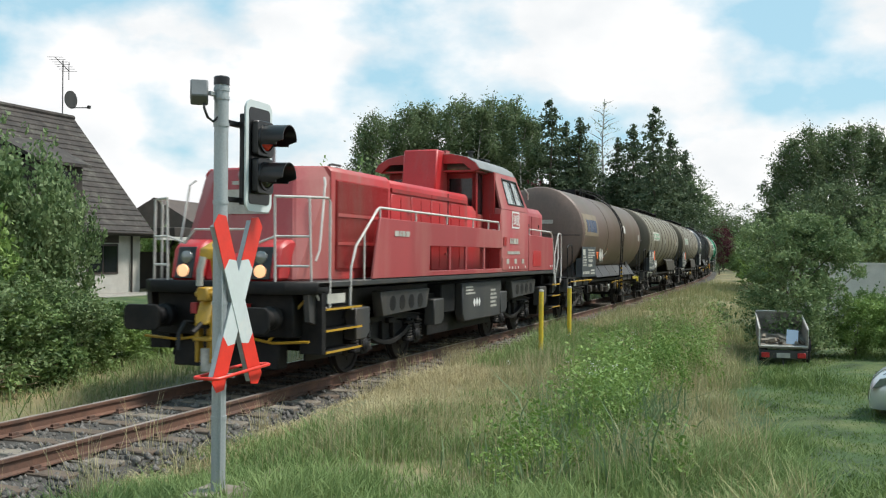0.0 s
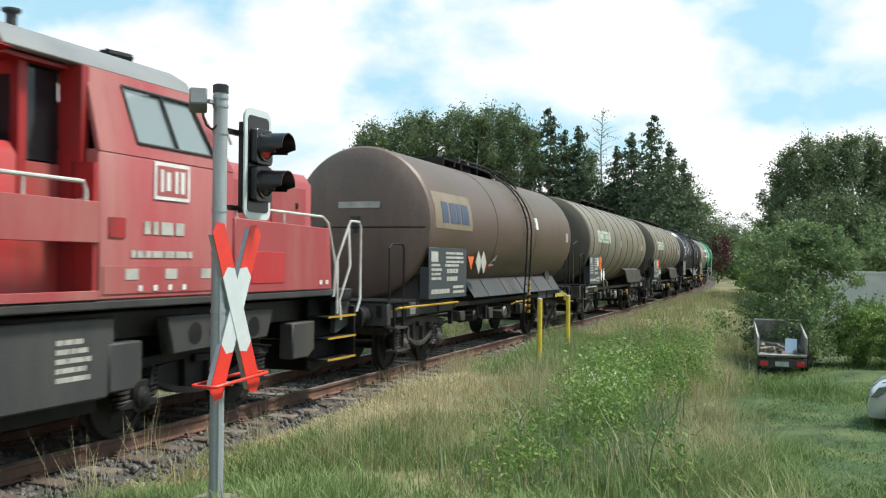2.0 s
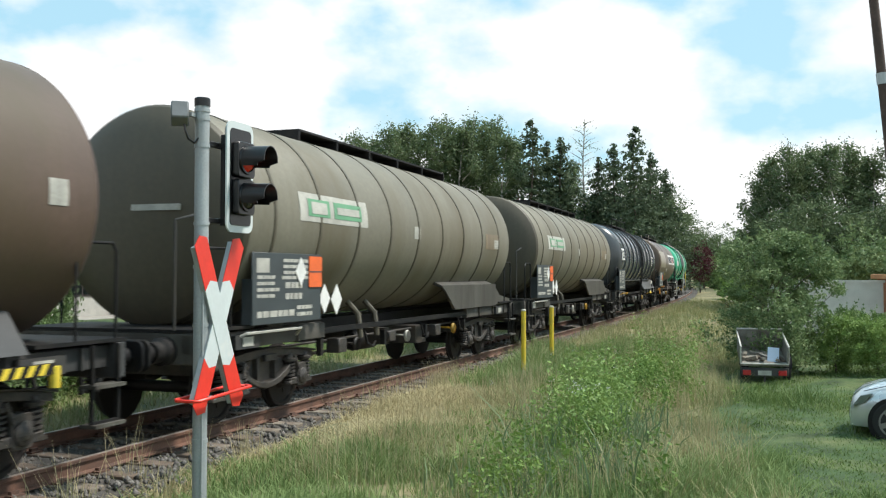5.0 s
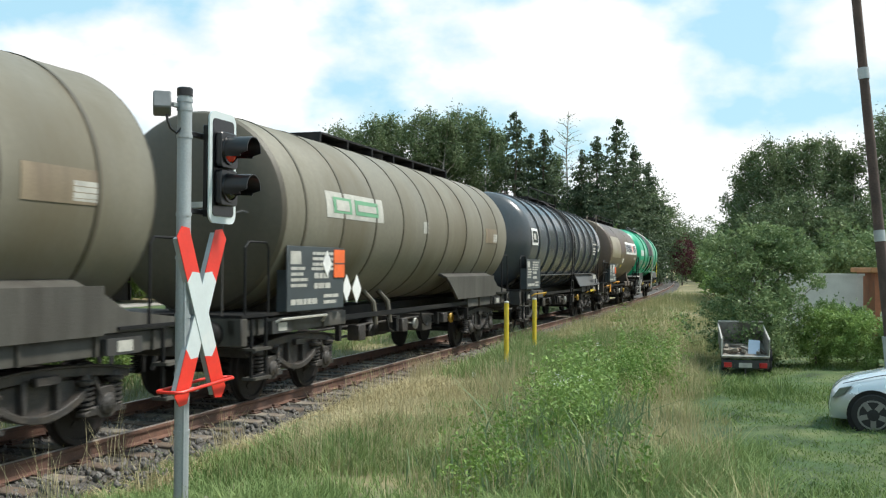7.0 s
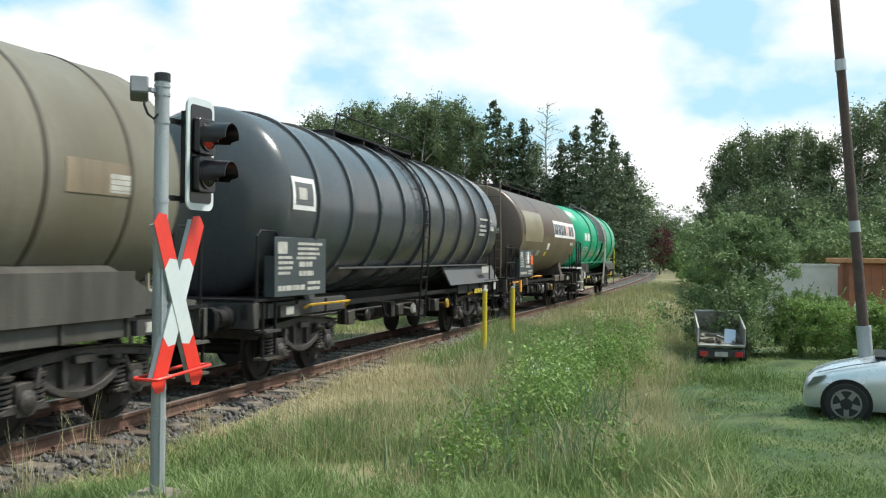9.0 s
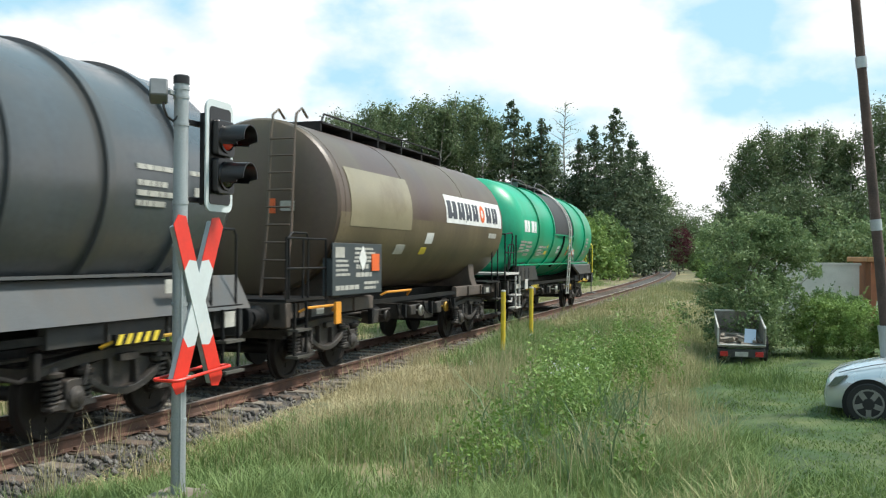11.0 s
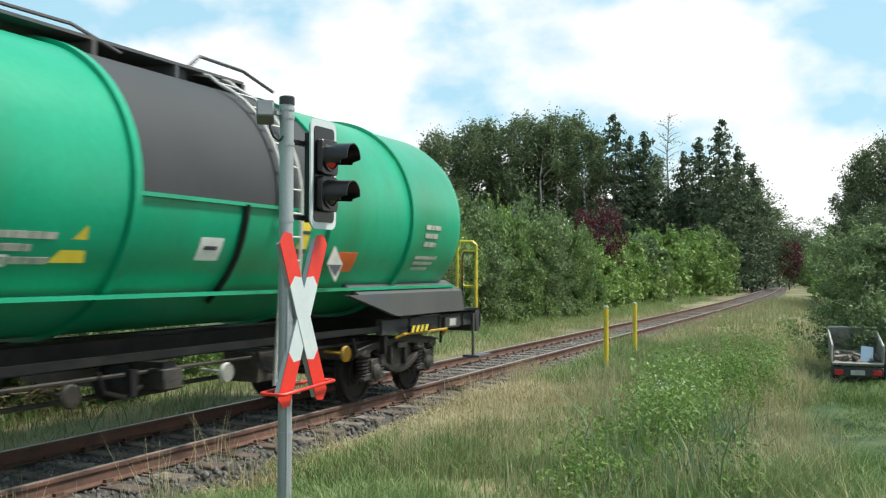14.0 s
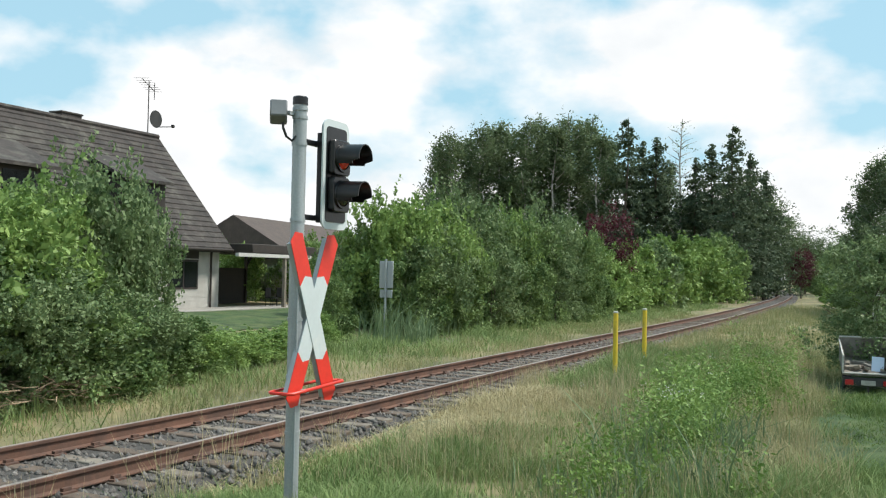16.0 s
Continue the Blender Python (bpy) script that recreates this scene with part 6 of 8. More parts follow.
part("hood_gap", Build().box(-0.66, -0.60, -1.085, 1.085, 1.6, 3.2), BLACK, hood2)
part("cab_step_hood", Build().prism([(-1.05, 1.56), (-1.05, 2.92), (-0.96, 3.05), (0.96, 3.05), (1.05, 2.92), (1.05, 1.56)], "x", 0.62, 1.30), RED, loco, "red hood end before the cab", bevel=0.02)
stack = part("exhaust_tower", Build().prism([(0.38, 3.2), (1.22, 3.2), (1.18, 4.27), (0.56, 4.27)], "y", -0.40, 0.40), RED, loco, "red exhaust tower in front of the cab", bevel=0.03)
part("tower_lip", Build().box(1.0, 1.25, -0.43, 0.43, 4.10, 4.29), RED_FADED, stack)
# cab
cab = part("cab", Build().prism([(-1.46, 1.56), (-1.46, 3.02), (-1.40, 3.04), (1.40, 3.04), (1.46, 3.02), (1.46, 1.56)], "x", 1.92, 4.28), RED_FADED, loco, "faded red cab body", bevel=0.02)
part("cab_inner", Build().box(1.30, 1.92, -1.03, 1.03, 1.56, 2.88), RED, cab)
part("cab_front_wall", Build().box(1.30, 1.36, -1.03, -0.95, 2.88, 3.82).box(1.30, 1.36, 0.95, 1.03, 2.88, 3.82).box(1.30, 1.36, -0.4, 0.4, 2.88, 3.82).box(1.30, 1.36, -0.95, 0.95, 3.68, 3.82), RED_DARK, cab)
for sg in (-1, 1):
    part("front_window", Build().box(1.32, 1.335, min(0.4 * sg, 0.95 * sg), max(0.4 * sg, 0.95 * sg), 2.88, 3.68), WINDOW_DARK, cab, "dark front cab window")
part("cab_door", Build().box(1.86, 1.93, -1.44, -1.02, 1.58, 2.9), RED_DARK, cab, "dark red cab door")
part("door_handle", Build().tube([(1.85, -1.3, 2.42), (1.80, -1.3, 2.42), (1.78, -1.15, 2.44)], 0.022, 6).box(1.84, 1.87, -1.34, -1.26, 2.3, 2.55), RAIL_GREY, cab)
cr = part("cab_roof", Build().prism([(-1.26, 3.86), (-1.17, 4.0), (-0.95, 4.13), (-0.6, 4.2), (0.6, 4.2), (0.95, 4.13), (1.17, 4.0), (1.26, 3.86), (1.2, 3.84), (0.9, 4.06), (0.58, 4.13), (-0.58, 4.13), (-0.9, 4.06), (-1.2, 3.84)], "x", 0.9, 3.72), GREY_ROOF, loco, "pale grey cab roof with overhang", bevel=0.01)
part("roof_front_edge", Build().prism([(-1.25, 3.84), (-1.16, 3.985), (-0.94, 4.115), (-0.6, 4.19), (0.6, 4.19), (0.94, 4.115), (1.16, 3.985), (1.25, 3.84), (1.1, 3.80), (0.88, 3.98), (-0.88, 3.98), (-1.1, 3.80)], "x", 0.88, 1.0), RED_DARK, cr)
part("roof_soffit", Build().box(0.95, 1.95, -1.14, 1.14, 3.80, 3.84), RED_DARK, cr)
for x, y in ((1.35, -0.9), (3.1, -0.55), (3.35, -0.5)):
    part("roof_fitting", Build().lathe([(4.1, 0.05), (4.24, 0.05), (4.27, 0.09), (4.29, 0.09), (4.30, 0)], "z", (x, y, 0), 10), CHASSIS, cr)
part("roof_horn", Build().tube([(2.9, -0.7, 4.22), (3.3, -0.7, 4.24)], 0.05, 8), BLACK, cr)
# cab window band: corner posts, sloping sides, glass
for sg in (-1, 1):
    lo, hi = 1.46 * sg, 1.26 * sg
    def pn(x, z, lo=lo, hi=hi, d=0.0, sg=sg):
        f = (z - 3.02) / 0.84
        return (x, lo + (hi - lo) * f - d * sg, z)
    def slab(b, pts, d0, d1):
        k = len(b.v)
        n = len(pts)
        b.v += [pn(x, z, d=d0) for x, z in pts] + [pn(x, z, d=d1) for x, z in pts]
        b.f += [tuple(range(k, k + n)), tuple(range(k + n, k + 2 * n))[::-1]] + [(k + i, k + (i + 1) % n, k + n + (i + 1) % n, k + n + i) for i in range(n)]
    side = Build()
    slab(side, [(1.92, 3.02), (4.28, 3.02), (4.2, 3.16), (2.3, 3.16)], 0, 0.05)
    slab(side, [(2.3, 3.16), (2.52, 3.16), (2.42, 3.74), (2.3, 3.86), (1.92, 3.86), (1.92, 3.02)], 0, 0.05)
    slab(side, [(2.42, 3.74), (3.62, 3.74), (3.72, 3.86), (2.3, 3.86)], 0, 0.05)
    slab(side, [(3.92, 3.16), (4.2, 3.16), (3.72, 3.86), (3.62, 3.74)], 0, 0.05)
    wf = part("window_side", side, RED_FADED, cab, smooth=0)
    gl = Build()
    slab(gl, [(2.52, 3.16), (3.92, 3.16), (3.62, 3.74), (2.42, 3.74)], 0.02, 0.03)
    part("side_window", gl, WINDOW, wf, "sliding cab window", smooth=0)
    wr = Build()
    for a, b_ in (((2.52, 3.16), (3.92, 3.16)), ((3.92, 3.16), (3.62, 3.74)), ((3.62, 3.74), (2.42, 3.74)), ((2.42, 3.74), (2.52, 3.16)), ((3.22, 3.16), (3.06, 3.74))):
        wr.tube([pn(*a, d=-0.004), pn(*b_, d=-0.004)], 0.018, 6)
    part("window_frame", wr, CHASSIS, wf)
    part("front_post", Build().prism([(1.30, 2.55), (1.40, 2.55), (1.40, 3.82), (1.30, 3.82)], "y", min(0.95 * sg, 1.05 * sg), max(0.95 * sg, 1.05 * sg)).prism([(1.84, 1.56), (1.94, 1.56), (1.94, 3.84), (1.84, 3.84)], "y", min(1.02 * sg, 1.2 * sg), max(1.02 * sg, 1.2 * sg)).prism([(1.84, 2.9), (1.94, 2.9), (1.94, 3.84), (1.84, 3.84)], "y", min(1.2 * sg, 1.3 * sg), max(1.2 * sg, 1.3 * sg)), RED_DARK, cab)
    part("front_quarter_window", Build().box(1.40, 1.84, min(1.0 * sg, 1.01 * sg), max(1.0 * sg, 1.01 * sg), 2.9, 3.80), WINDOW_DARK, cab)
    part("grab_rail", Build().tube([(4.2, 1.46 * sg, 3.35), (4.02, 1.50 * sg, 3.5), (3.9, 1.44 * sg, 3.62)], 0.018, 6), RAIL_GREY, cab)
part("cab_rear_wall", Build().prism([(4.18, 3.02), (4.26, 3.02), (3.74, 3.88), (3.66, 3.88)], "y", -1.25, 1.25), RED_FADED, cab)
part("cab_rear_window", Build().prism([(4.20, 3.12), (4.21, 3.12), (3.80, 3.78), (3.79, 3.78)], "y", -0.95, 0.95), WINDOW_DARK, cab, m=pose(0.04, 0, 0.03))
part("control_desk", Build().box(2.0, 2.5, -0.7, 0.7, 2.6, 3.12).box(2.9, 3.3, -0.6, -0.1, 2.6, 3.5), BLACK, cab)
# rear hood
hood3 = part("rear_hood", Build().prism([(-1.16, 1.56), (-1.16, 3.06), (-1.04, 3.22), (1.04, 3.22), (1.16, 3.06), (1.16, 1.56)], "x", 4.28, 6.38), RED_FADED, loco, "faded red rear hood", bevel=0.03)
for xa, xb in ((4.5, 5.35), (5.42, 6.2)):
    part("hood_door", Build().box(xa, xb, -1.18, -1.16, 1.7, 3.0), RED_FADED, hood3, bevel=0.006)
    part("door_latch", Build().box(xb - 0.25, xb - 0.2, -1.195, -1.18, 2.7, 2.78), BLACK, hood3)
part("rear_box", Build().box(4.5, 4.95, -0.7, -0.2, 3.22, 3.5), GREY_ROOF, hood3)
# side valances with openings, near and far side
for sg in (-1, 1):
    y0, y1 = min(1.43 * sg, 1.47 * sg), max(1.43 * sg, 1.47 * sg)
    val = Build().prism([(-5.18, 1.57), (-2.68, 1.57), (-2.62, 2.12), (1.92, 2.12), (1.92, 2.52), (-4.88, 2.55)], "y", y0, y1)
    vp = part("side_panel", val, RED_FADED, loco, "faded red side panel along the walkway", bevel=0.006)
    part("panel_sill", Build().box(-2.68, 1.92, y0, y1, 1.57, 1.66), RED_FADED, vp, bevel=0.006)
    for x in (-1.55, -0.58, 0.62):
        part("panel_post", Build().box(x - 0.05, x + 0.05, y0, y1, 1.66, 2.12), RED_FADED, vp)
    part("walkway_inner", Build().box(-5.1, 1.9, min(1.13 * sg, 1.43 * sg), max(1.13 * sg, 1.43 * sg), 1.562, 1.575), CHASSIS, vp)
    part("rear_side_panel", Build().prism([(4.30, 1.57), (6.42, 1.57), (6.36, 2.44), (4.30, 2.48)], "y", y0, y1), RED_FADED, loco, bevel=0.01)
    part("panel_hatch", Build().box(4.62, 5.28, min(y0, y0 - 0.01) if sg < 0 else y1, y0 if sg < 0 else y1 + 0.01, 1.68, 2.08), RED, loco, bevel=0.004)
    yr = 1.45 * sg
    hr = Build().tube([(-5.86, yr, 1.12), (-5.94, yr, 1.18), (-5.92, yr, 1.75), (-5.75, yr, 2.08), (-4.95, yr, 2.68), (-4.86, yr, 2.71), (1.7, yr, 2.70), (1.74, yr, 2.62), (1.74, yr, 2.5)], 0.021, 8)
    for x in (-5.45, -4.86, -3.3, -1.7, -0.1, 0.95):
        hr.tube([(x, yr, 1.56 if x < -5 else 2.5), (x, yr, 2.33 if x < -5 else 2.70)], 0.017, 6)
    part("handrail", hr, RAIL_GREY, loco, "light grey tubular handrail")
    r2_ = Build().tube([(4.35, yr, 2.46), (4.36, yr, 2.62), (6.2, yr, 2.60), (6.34, yr, 2.52), (6.55, yr, 1.9), (6.5, yr, 1.45)], 0.02, 8).tube([(5.3, yr, 2.46), (5.3, yr, 2.6)], 0.015, 6)
    r2_.tube([(6.7, yr, 1.1), (6.66, yr, 1.4), (6.95, yr, 1.9), (6.9, yr, 2.5), (6.96, yr, 2.58), (7.2, yr, 2.58), (7.25, yr, 2.5), (7.25, yr, 1.4), (7.15, yr, 1.2)], 0.02, 8)
    r2_.tube([(6.9, yr, 2.5), (6.6, yr, 2.0), (6.6, yr, 1.2)], 0.018, 6)
    part("rear_handrail", r2_, RAIL_GREY, loco, "light grey rear step handrails")
    fr_ = Build().tube([(-6.62, yr, 1.15), (-6.62, yr, 2.70), (-6.68, yr, 2.76), (-7.0, yr * 0.86, 2.76), (-7.25, yr * 0.62, 2.76)], 0.02, 8)
    fr_.tube([(-6.70, yr, 1.15), (-6.86, yr * 0.97, 1.30), (-6.96, yr * 0.92, 1.56), (-6.98, yr * 0.9, 2.76)], 0.018, 6).tube([(-6.98, yr * 0.9, 2.2), (-7.22, yr * 0.62, 2.2), (-7.22, yr * 0.42, 2.1)], 0.018, 6).tube([(-7.25, yr * 0.62, 2.76), (-7.22, yr * 0.62, 1.56)], 0.018, 6).tube([(-6.98, yr * 0.9, 1.78), (-7.2, yr * 0.62, 1.78)], 0.018, 6)
    fr_.tube([(-7.22, yr * 0.42, 2.1), (-7.22, yr * 0.3, 2.3), (-7.22, 0.0, 2.3)], 0.018, 6)
    fr_.tube([(-6.2, yr * 0.78, 3.1), (-6.28, yr * 0.82, 3.02), (-6.5, yr * 0.84, 2.0), (-6.62, yr * 0.84, 1.85)], 0.018, 6)
    part("front_handrail", fr_, RAIL_GREY, loco, "light grey handrail round the front platform")
    for e, xs in ((-1, (-6.75, -5.55)), (1, (6.35, 7.1))):
        stp = Build()
        for i, z in enumerate((0.55, 0.86, 1.17)):
            stp.box(xs[0], xs[1], min(1.14 * sg, 1.46 * sg), max(1.14 * sg, 1.46 * sg), z - 0.03, z)
        stp.box(xs[0], xs[1], min(1.1 * sg, 1.14 * sg), max(1.1 * sg, 1.14 * sg), 0.4, 1.42)
        if e > 0:
            stp.box(xs[1] - 0.03, xs[1], min(1.1 * sg, 1.46 * sg), max(1.1 * sg, 1.46 * sg), 0.52, 1.3)
        else:
            stp.box(xs[0] - 0.12, xs[0], min(1.1 * sg, 1.46 * sg), max(1.1 * sg, 1.46 * sg), 0.52, 1.42)
        sp = part("steps", stp, BLACK, loco, "black steps with yellow edges", bevel=0.006)
        for z in (0.55, 0.86, 1.17):
            part("step_edge", Build().box(xs[0], xs[1], min(1.46 * sg, 1.47 * sg), max(1.46 * sg, 1.47 * sg), z - 0.028, z + 0.002), YELLOW, sp)
    part("frame_plate", Build().box(-6.72, -6.15, min(1.46 * sg, 1.47 * sg), max(1.46 * sg, 1.47 * sg), 1.24, 1.38), PALE, loco)
    part("brake_bar", Build().tube([(-7.1, yr * 0.95, 0.72), (-7.1, yr * 0.55, 0.68), (-7.1, yr * 0.3, 0.74)], 0.022, 6).tube([(-7.1, yr * 0.5, 0.7), (-6.95, yr * 0.85, 1.3)], 0.022, 6), YELLOW, loco, "yellow shunter's bars")
    # underframe
    ya, yb = min(1.16 * sg, 1.34 * sg), max(1.16 * sg, 1.34 * sg)
    part("fuel_tank", Build().prism([(-0.42, 1.38), (2.32, 1.38), (2.32, 0.74), (2.22, 0.58), (-0.28, 0.58), (-0.40, 0.74)], "y", ya, yb), SKIRT, loco, "slate-grey fuel tank with pale markings", bevel=0.02)
    yf = (ya if sg < 0 else yb)
    part("tank_marking", bars(-0.2, 0.45, 1.12, 1.32, yf - 0.001 if sg < 0 else yf + 0.004, 3, 31), PALE, loco)
    part("tank_marking", bars(1.5, 2.0, 0.78, 1.22, yf - 0.001 if sg < 0 else yf + 0.004, 5, 32), PALE, loco)
    if sg < 0:
        for k in range(3):
            part("tank_sign", Build().prism(diamond(0.35 + 0.17 * k, 0.95, 0.075), "y", ya - 0.006, ya - 0.001), WHITE, loco)
    for bx in (-3.55, 4.2):
        hb = part("bogie_beam", Build().prism([(bx - 1.0, 1.34), (bx + 1.25, 1.34), (bx + 1.1, 0.98), (bx - 0.9, 0.92)], "y", ya, yb), CHASSIS, loco, "dark grey beam with round holes", bevel=0.015)
        for k in range(4):
            xx = bx - 0.5 + 0.42 * k
            part("beam_hole", Build().lathe([(0, 0.13), (0.004, 0.13), (0.004, 0)], "y", (xx, (ya - 0.004) if sg < 0 else yb, 1.13), 14), BLACK, hb)
        for bxx in (bx - 1.72, bx + 1.72):
            part("sand_box", Build().prism([(bxx - 0.26, 1.12), (bxx + 0.26, 1.12), (bxx + 0.26, 0.72), (bxx + 0.12, 0.62), (bxx - 0.26, 0.62)], "y", ya - 0.02, yb + 0.02), CHASSIS, loco, "grey sand box", bevel=0.02)
part("battery_box", Build().box(-1.3, -0.5, -1.2, 1.2, 0.8, 1.38), BLACK, loco, bevel=0.02)
part("loco_belly", Build().box(-5.6, 6.0, -0.6, 0.6, 0.42, 1.2).box(-1.7, 2.4, -1.05, 1.05, 0.40, 1.2), BLACK, loco)
for bx in (-3.55, 4.2):
    bogie(loco, bx, 2.3, BLACK)
# markings on the near side
mk = part("logo_frame", Build().box(2.75, 3.37, -1.473, -1.467, 2.60, 3.0), WHITE, loco, "white framed rail company emblem")
part("logo_field", Build().box(2.79, 3.33, -1.4765, -1.473, 2.64, 2.96), RED_FADED, mk)
for a in ((2.85, 2.90, 2.68, 2.92), (2.95, 3.02, 2.70, 2.90), (3.10, 3.15, 2.68, 2.92), (3.2, 3.27, 2.68, 2.92)):
    part("logo_bar", Build().box(a[0], a[1], -1.48, -1.4765, a[2], a[3]), WHITE, mk)
part("number_marking", bars(2.6, 3.45, 2.22, 2.37, -1.467, 1, 41, gap=0.1), PALE, loco)
part("number_marking", bars(2.4, 3.6, 1.98, 2.06, -1.467, 1, 42, gap=0.1), PALE, loco)
part("type_marking", bars(-4.3, -3.4, 2.26, 2.36, -1.477, 1, 43, gap=0.1), PALE, loco)
part("cab_hatch", Build().box(1.98, 4.2, -1.472, -1.466, 1.62, 1.9), RED_FADED, loco, bevel=0.002)
for x in (2.3, 2.95, 3.6):
    part("hatch_plate", Build().box(x, x + 0.2, -1.478, -1.472, 1.76, 1.87), PALE, loco)
for x in (2.5, 2.75, 3.0, 3.25, 3.9, 6.1, 6.25):
    part("small_label", Build().box(x, x + 0.06, -1.481, -1.477, 1.64, 1.7), WHITE, loco)
part("side_vent", Build().box(2.05, 2.3, -1.474, -1.466, 2.18, 2.38), RED_DARK, loco)


def lengthen_rear(ob, m):
    """Draw the rear overhang behind the cab out to its true length; wheels and bogies keep their shape."""
    for ch in ob.children:
        mm = m @ ch.matrix_basis
        if any(k in ch.name for k in ("wheel", "bogie", "axle", "tyre", "spring")):
            continue
        if ch.type == "MESH":
            inv = mm.inverted()
            for v in ch.data.vertices:
                p = mm @ v.co
                if p.x > 4.4:
                    p.x = 4.4 + (p.x - 4.4) * 1.22
                    v.co = inv @ p
        lengthen_rear(ch, mm)


lengthen_rear(loco, Matrix())
# ---------------- trees and bushes ----------------
vr = np.random.default_rng(23)


def crown_points(n_clump, per, shape, rad, seed, sub=0.32):
    """Leaf centres: uneven clumps thrown over the outside of a lumpy body given by shape(u) -> (x, y, z)."""
    r = np.random.default_rng(seed)
    c = shape(r, n_clump)
    sz = rad * r.uniform(0.5, 1.4, n_clump)
    p = c[:, None] + r.normal(0, 1, (n_clump, per, 3)) * sz[:, None, None] * np.array([1, 1, 0.75]) * sub * 2
    return p.reshape(-1, 3)


def ellipsoid(rx, ry, z0, z1, hollow=0.55, lump=0.25):
    def f(r, n):
        d = r.normal(0, 1, (n, 3))
        d /= np.linalg.norm(d, axis=1, keepdims=True)
        k = (hollow + (1 - hollow) * r.uniform(0, 1, (n, 1)) ** 0.6) * (1 + lump * np.sin(5 * d[:, :1] + 3 * d[:, 1:2] * 2) * np.cos(4 * d[:, 2:3] + 2 * d[:, :1]))
        return d * k * np.array([rx, ry, (z1 - z0) / 2]) + np.array([0, 0, (z0 + z1) / 2])
    return f


def branches(trunk_h, r0, n, reach, z0, z1, seed, up=0.5):
    r = random.Random(seed)
    b = Build()
    lean = [(0.25 * r.uniform(-1, 1) * f, 0.25 * r.uniform(-1, 1) * f, trunk_h * f) for f in (0, 0.25, 0.5, 0.75, 1)]
    lean[0] = (0, 0, -0.3)
    b.tube(lean, r0, 8, r2=r0 * 0.2)
    for i in range(n):
        z = z0 + (z1 - z0) * (i + r.random()) / n
        a = r.uniform(0, 6.28)
        k = reach * r.uniform(0.5, 1.0) * (1.1 - 0.6 * (z - z0) / max(z1 - z0, 0.1))
        p0 = (0, 0, z)
        b.tube([p0, (math.cos(a) * k * 0.5, math.sin(a) * k * 0.5, z + k * up * 0.6), (math.cos(a + 0.3) * k, math.sin(a + 0.3) * k, z + k * up)], r0 * 0.32, 5, r2=r0 * 0.06)
    return b


def leaf_mesh(name, pts, leaf, material):
    v, q = card_arrays(pts, leaf, 0.7)
    return cloud_mesh(name, v, q, material)


def plant(kind, label, category, trunk_b, bark, leaf_me, group):
    t = thing(kind, label, category, group=group)
    part("trunk", trunk_b, bark, t)
    part("crown", leaf_me, None, t)
    return t


def birch(seed, h):
    """Pale slender trunk, rising limbs, leaves hung from them in loose drooping tufts with gaps between."""
    r = np.random.default_rng(seed)
    pr = random.Random(seed)
    wood = Build()
    wood.tube([(0, 0, -0.3), (0.1 * pr.uniform(-1, 1), 0.1, h * 0.3), (0.4 * pr.uniform(-1, 1), 0.3 * pr.uniform(-1, 1), h * 0.62), (0.4 * pr.uniform(-1, 1), 0.3, h * 0.97)], h * 0.0105, 7, r2=h * 0.002)
    out = []
    for i in range(30):
        f = (i + pr.random()) / 30
        z0 = h * (0.26 + 0.66 * f)
        reach = h * 0.165 * (1.02 - f) ** 0.55 * (0.55 + 0.45 * min(f / 0.3, 1)) * pr.uniform(0.6, 1.25)
        a = pr.uniform(0, 6.28)
        tip = np.array([math.cos(a) * reach, math.sin(a) * reach, z0 + reach * pr.uniform(0.45, 1.0)])
        tip[2] = min(tip[2], h)
        wood.tube([(0.2 * f, 0.15 * f, z0), tuple((np.array([0.2 * f, 0.15 * f, z0]) + tip) / 2 + np.array([0, 0, -0.1 * reach])), tuple(tip)], h * 0.0035, 4, r2=h * 0.001)
        for j in range(6):
            q = 0.35 + 0.65 * (j + pr.random()) / 6
            c = np.array([0.2 * f, 0.15 * f, z0]) * (1 - q) + tip * q + r.normal(0, 0.035 * h * 0.5, 3)
            n = int(pr.uniform(30, 80))
            sz = h * pr.uniform(0.013, 0.028)
            p = c + r.normal(0, 1, (n, 3)) * np.array([sz, sz, sz * 0.8])
            p[:, 2] -= np.abs(r.normal(0, 1, n)) * sz * 1.1
            out.append(p)
    return wood, leaf_mesh("crown", np.concatenate(out), 0.225, LEAF_DARK)


def spruce_shape(h, w, seed):
    r = np.random.default_rng(seed)
    out = []
    for i in range(250):
        z = h * (0.08 + 0.92 * (int(r.uniform(0, 26)) + r.uniform(0, 0.45)) / 26)
        f = max(1 - z / h, 0)
        a = r.uniform(0, 6.28)
        m = int(10 + 50 * f)
        q = r.uniform(0.05, 1, m) ** 0.7
        ln = (w * f ** 0.7 + 0.12) * r.uniform(0.35, 1.35)
        tip = r.uniform(-0.1, 0.45)
        x, y = np.cos(a) * q * ln + r.normal(0, 0.09 + 0.1 * f, m), np.sin(a) * q * ln + r.normal(0, 0.09 + 0.1 * f, m)
        out.append(np.stack([x, y, z - q * ln * tip + r.normal(0, 0.12, m)], -1))
    return np.concatenate(out)


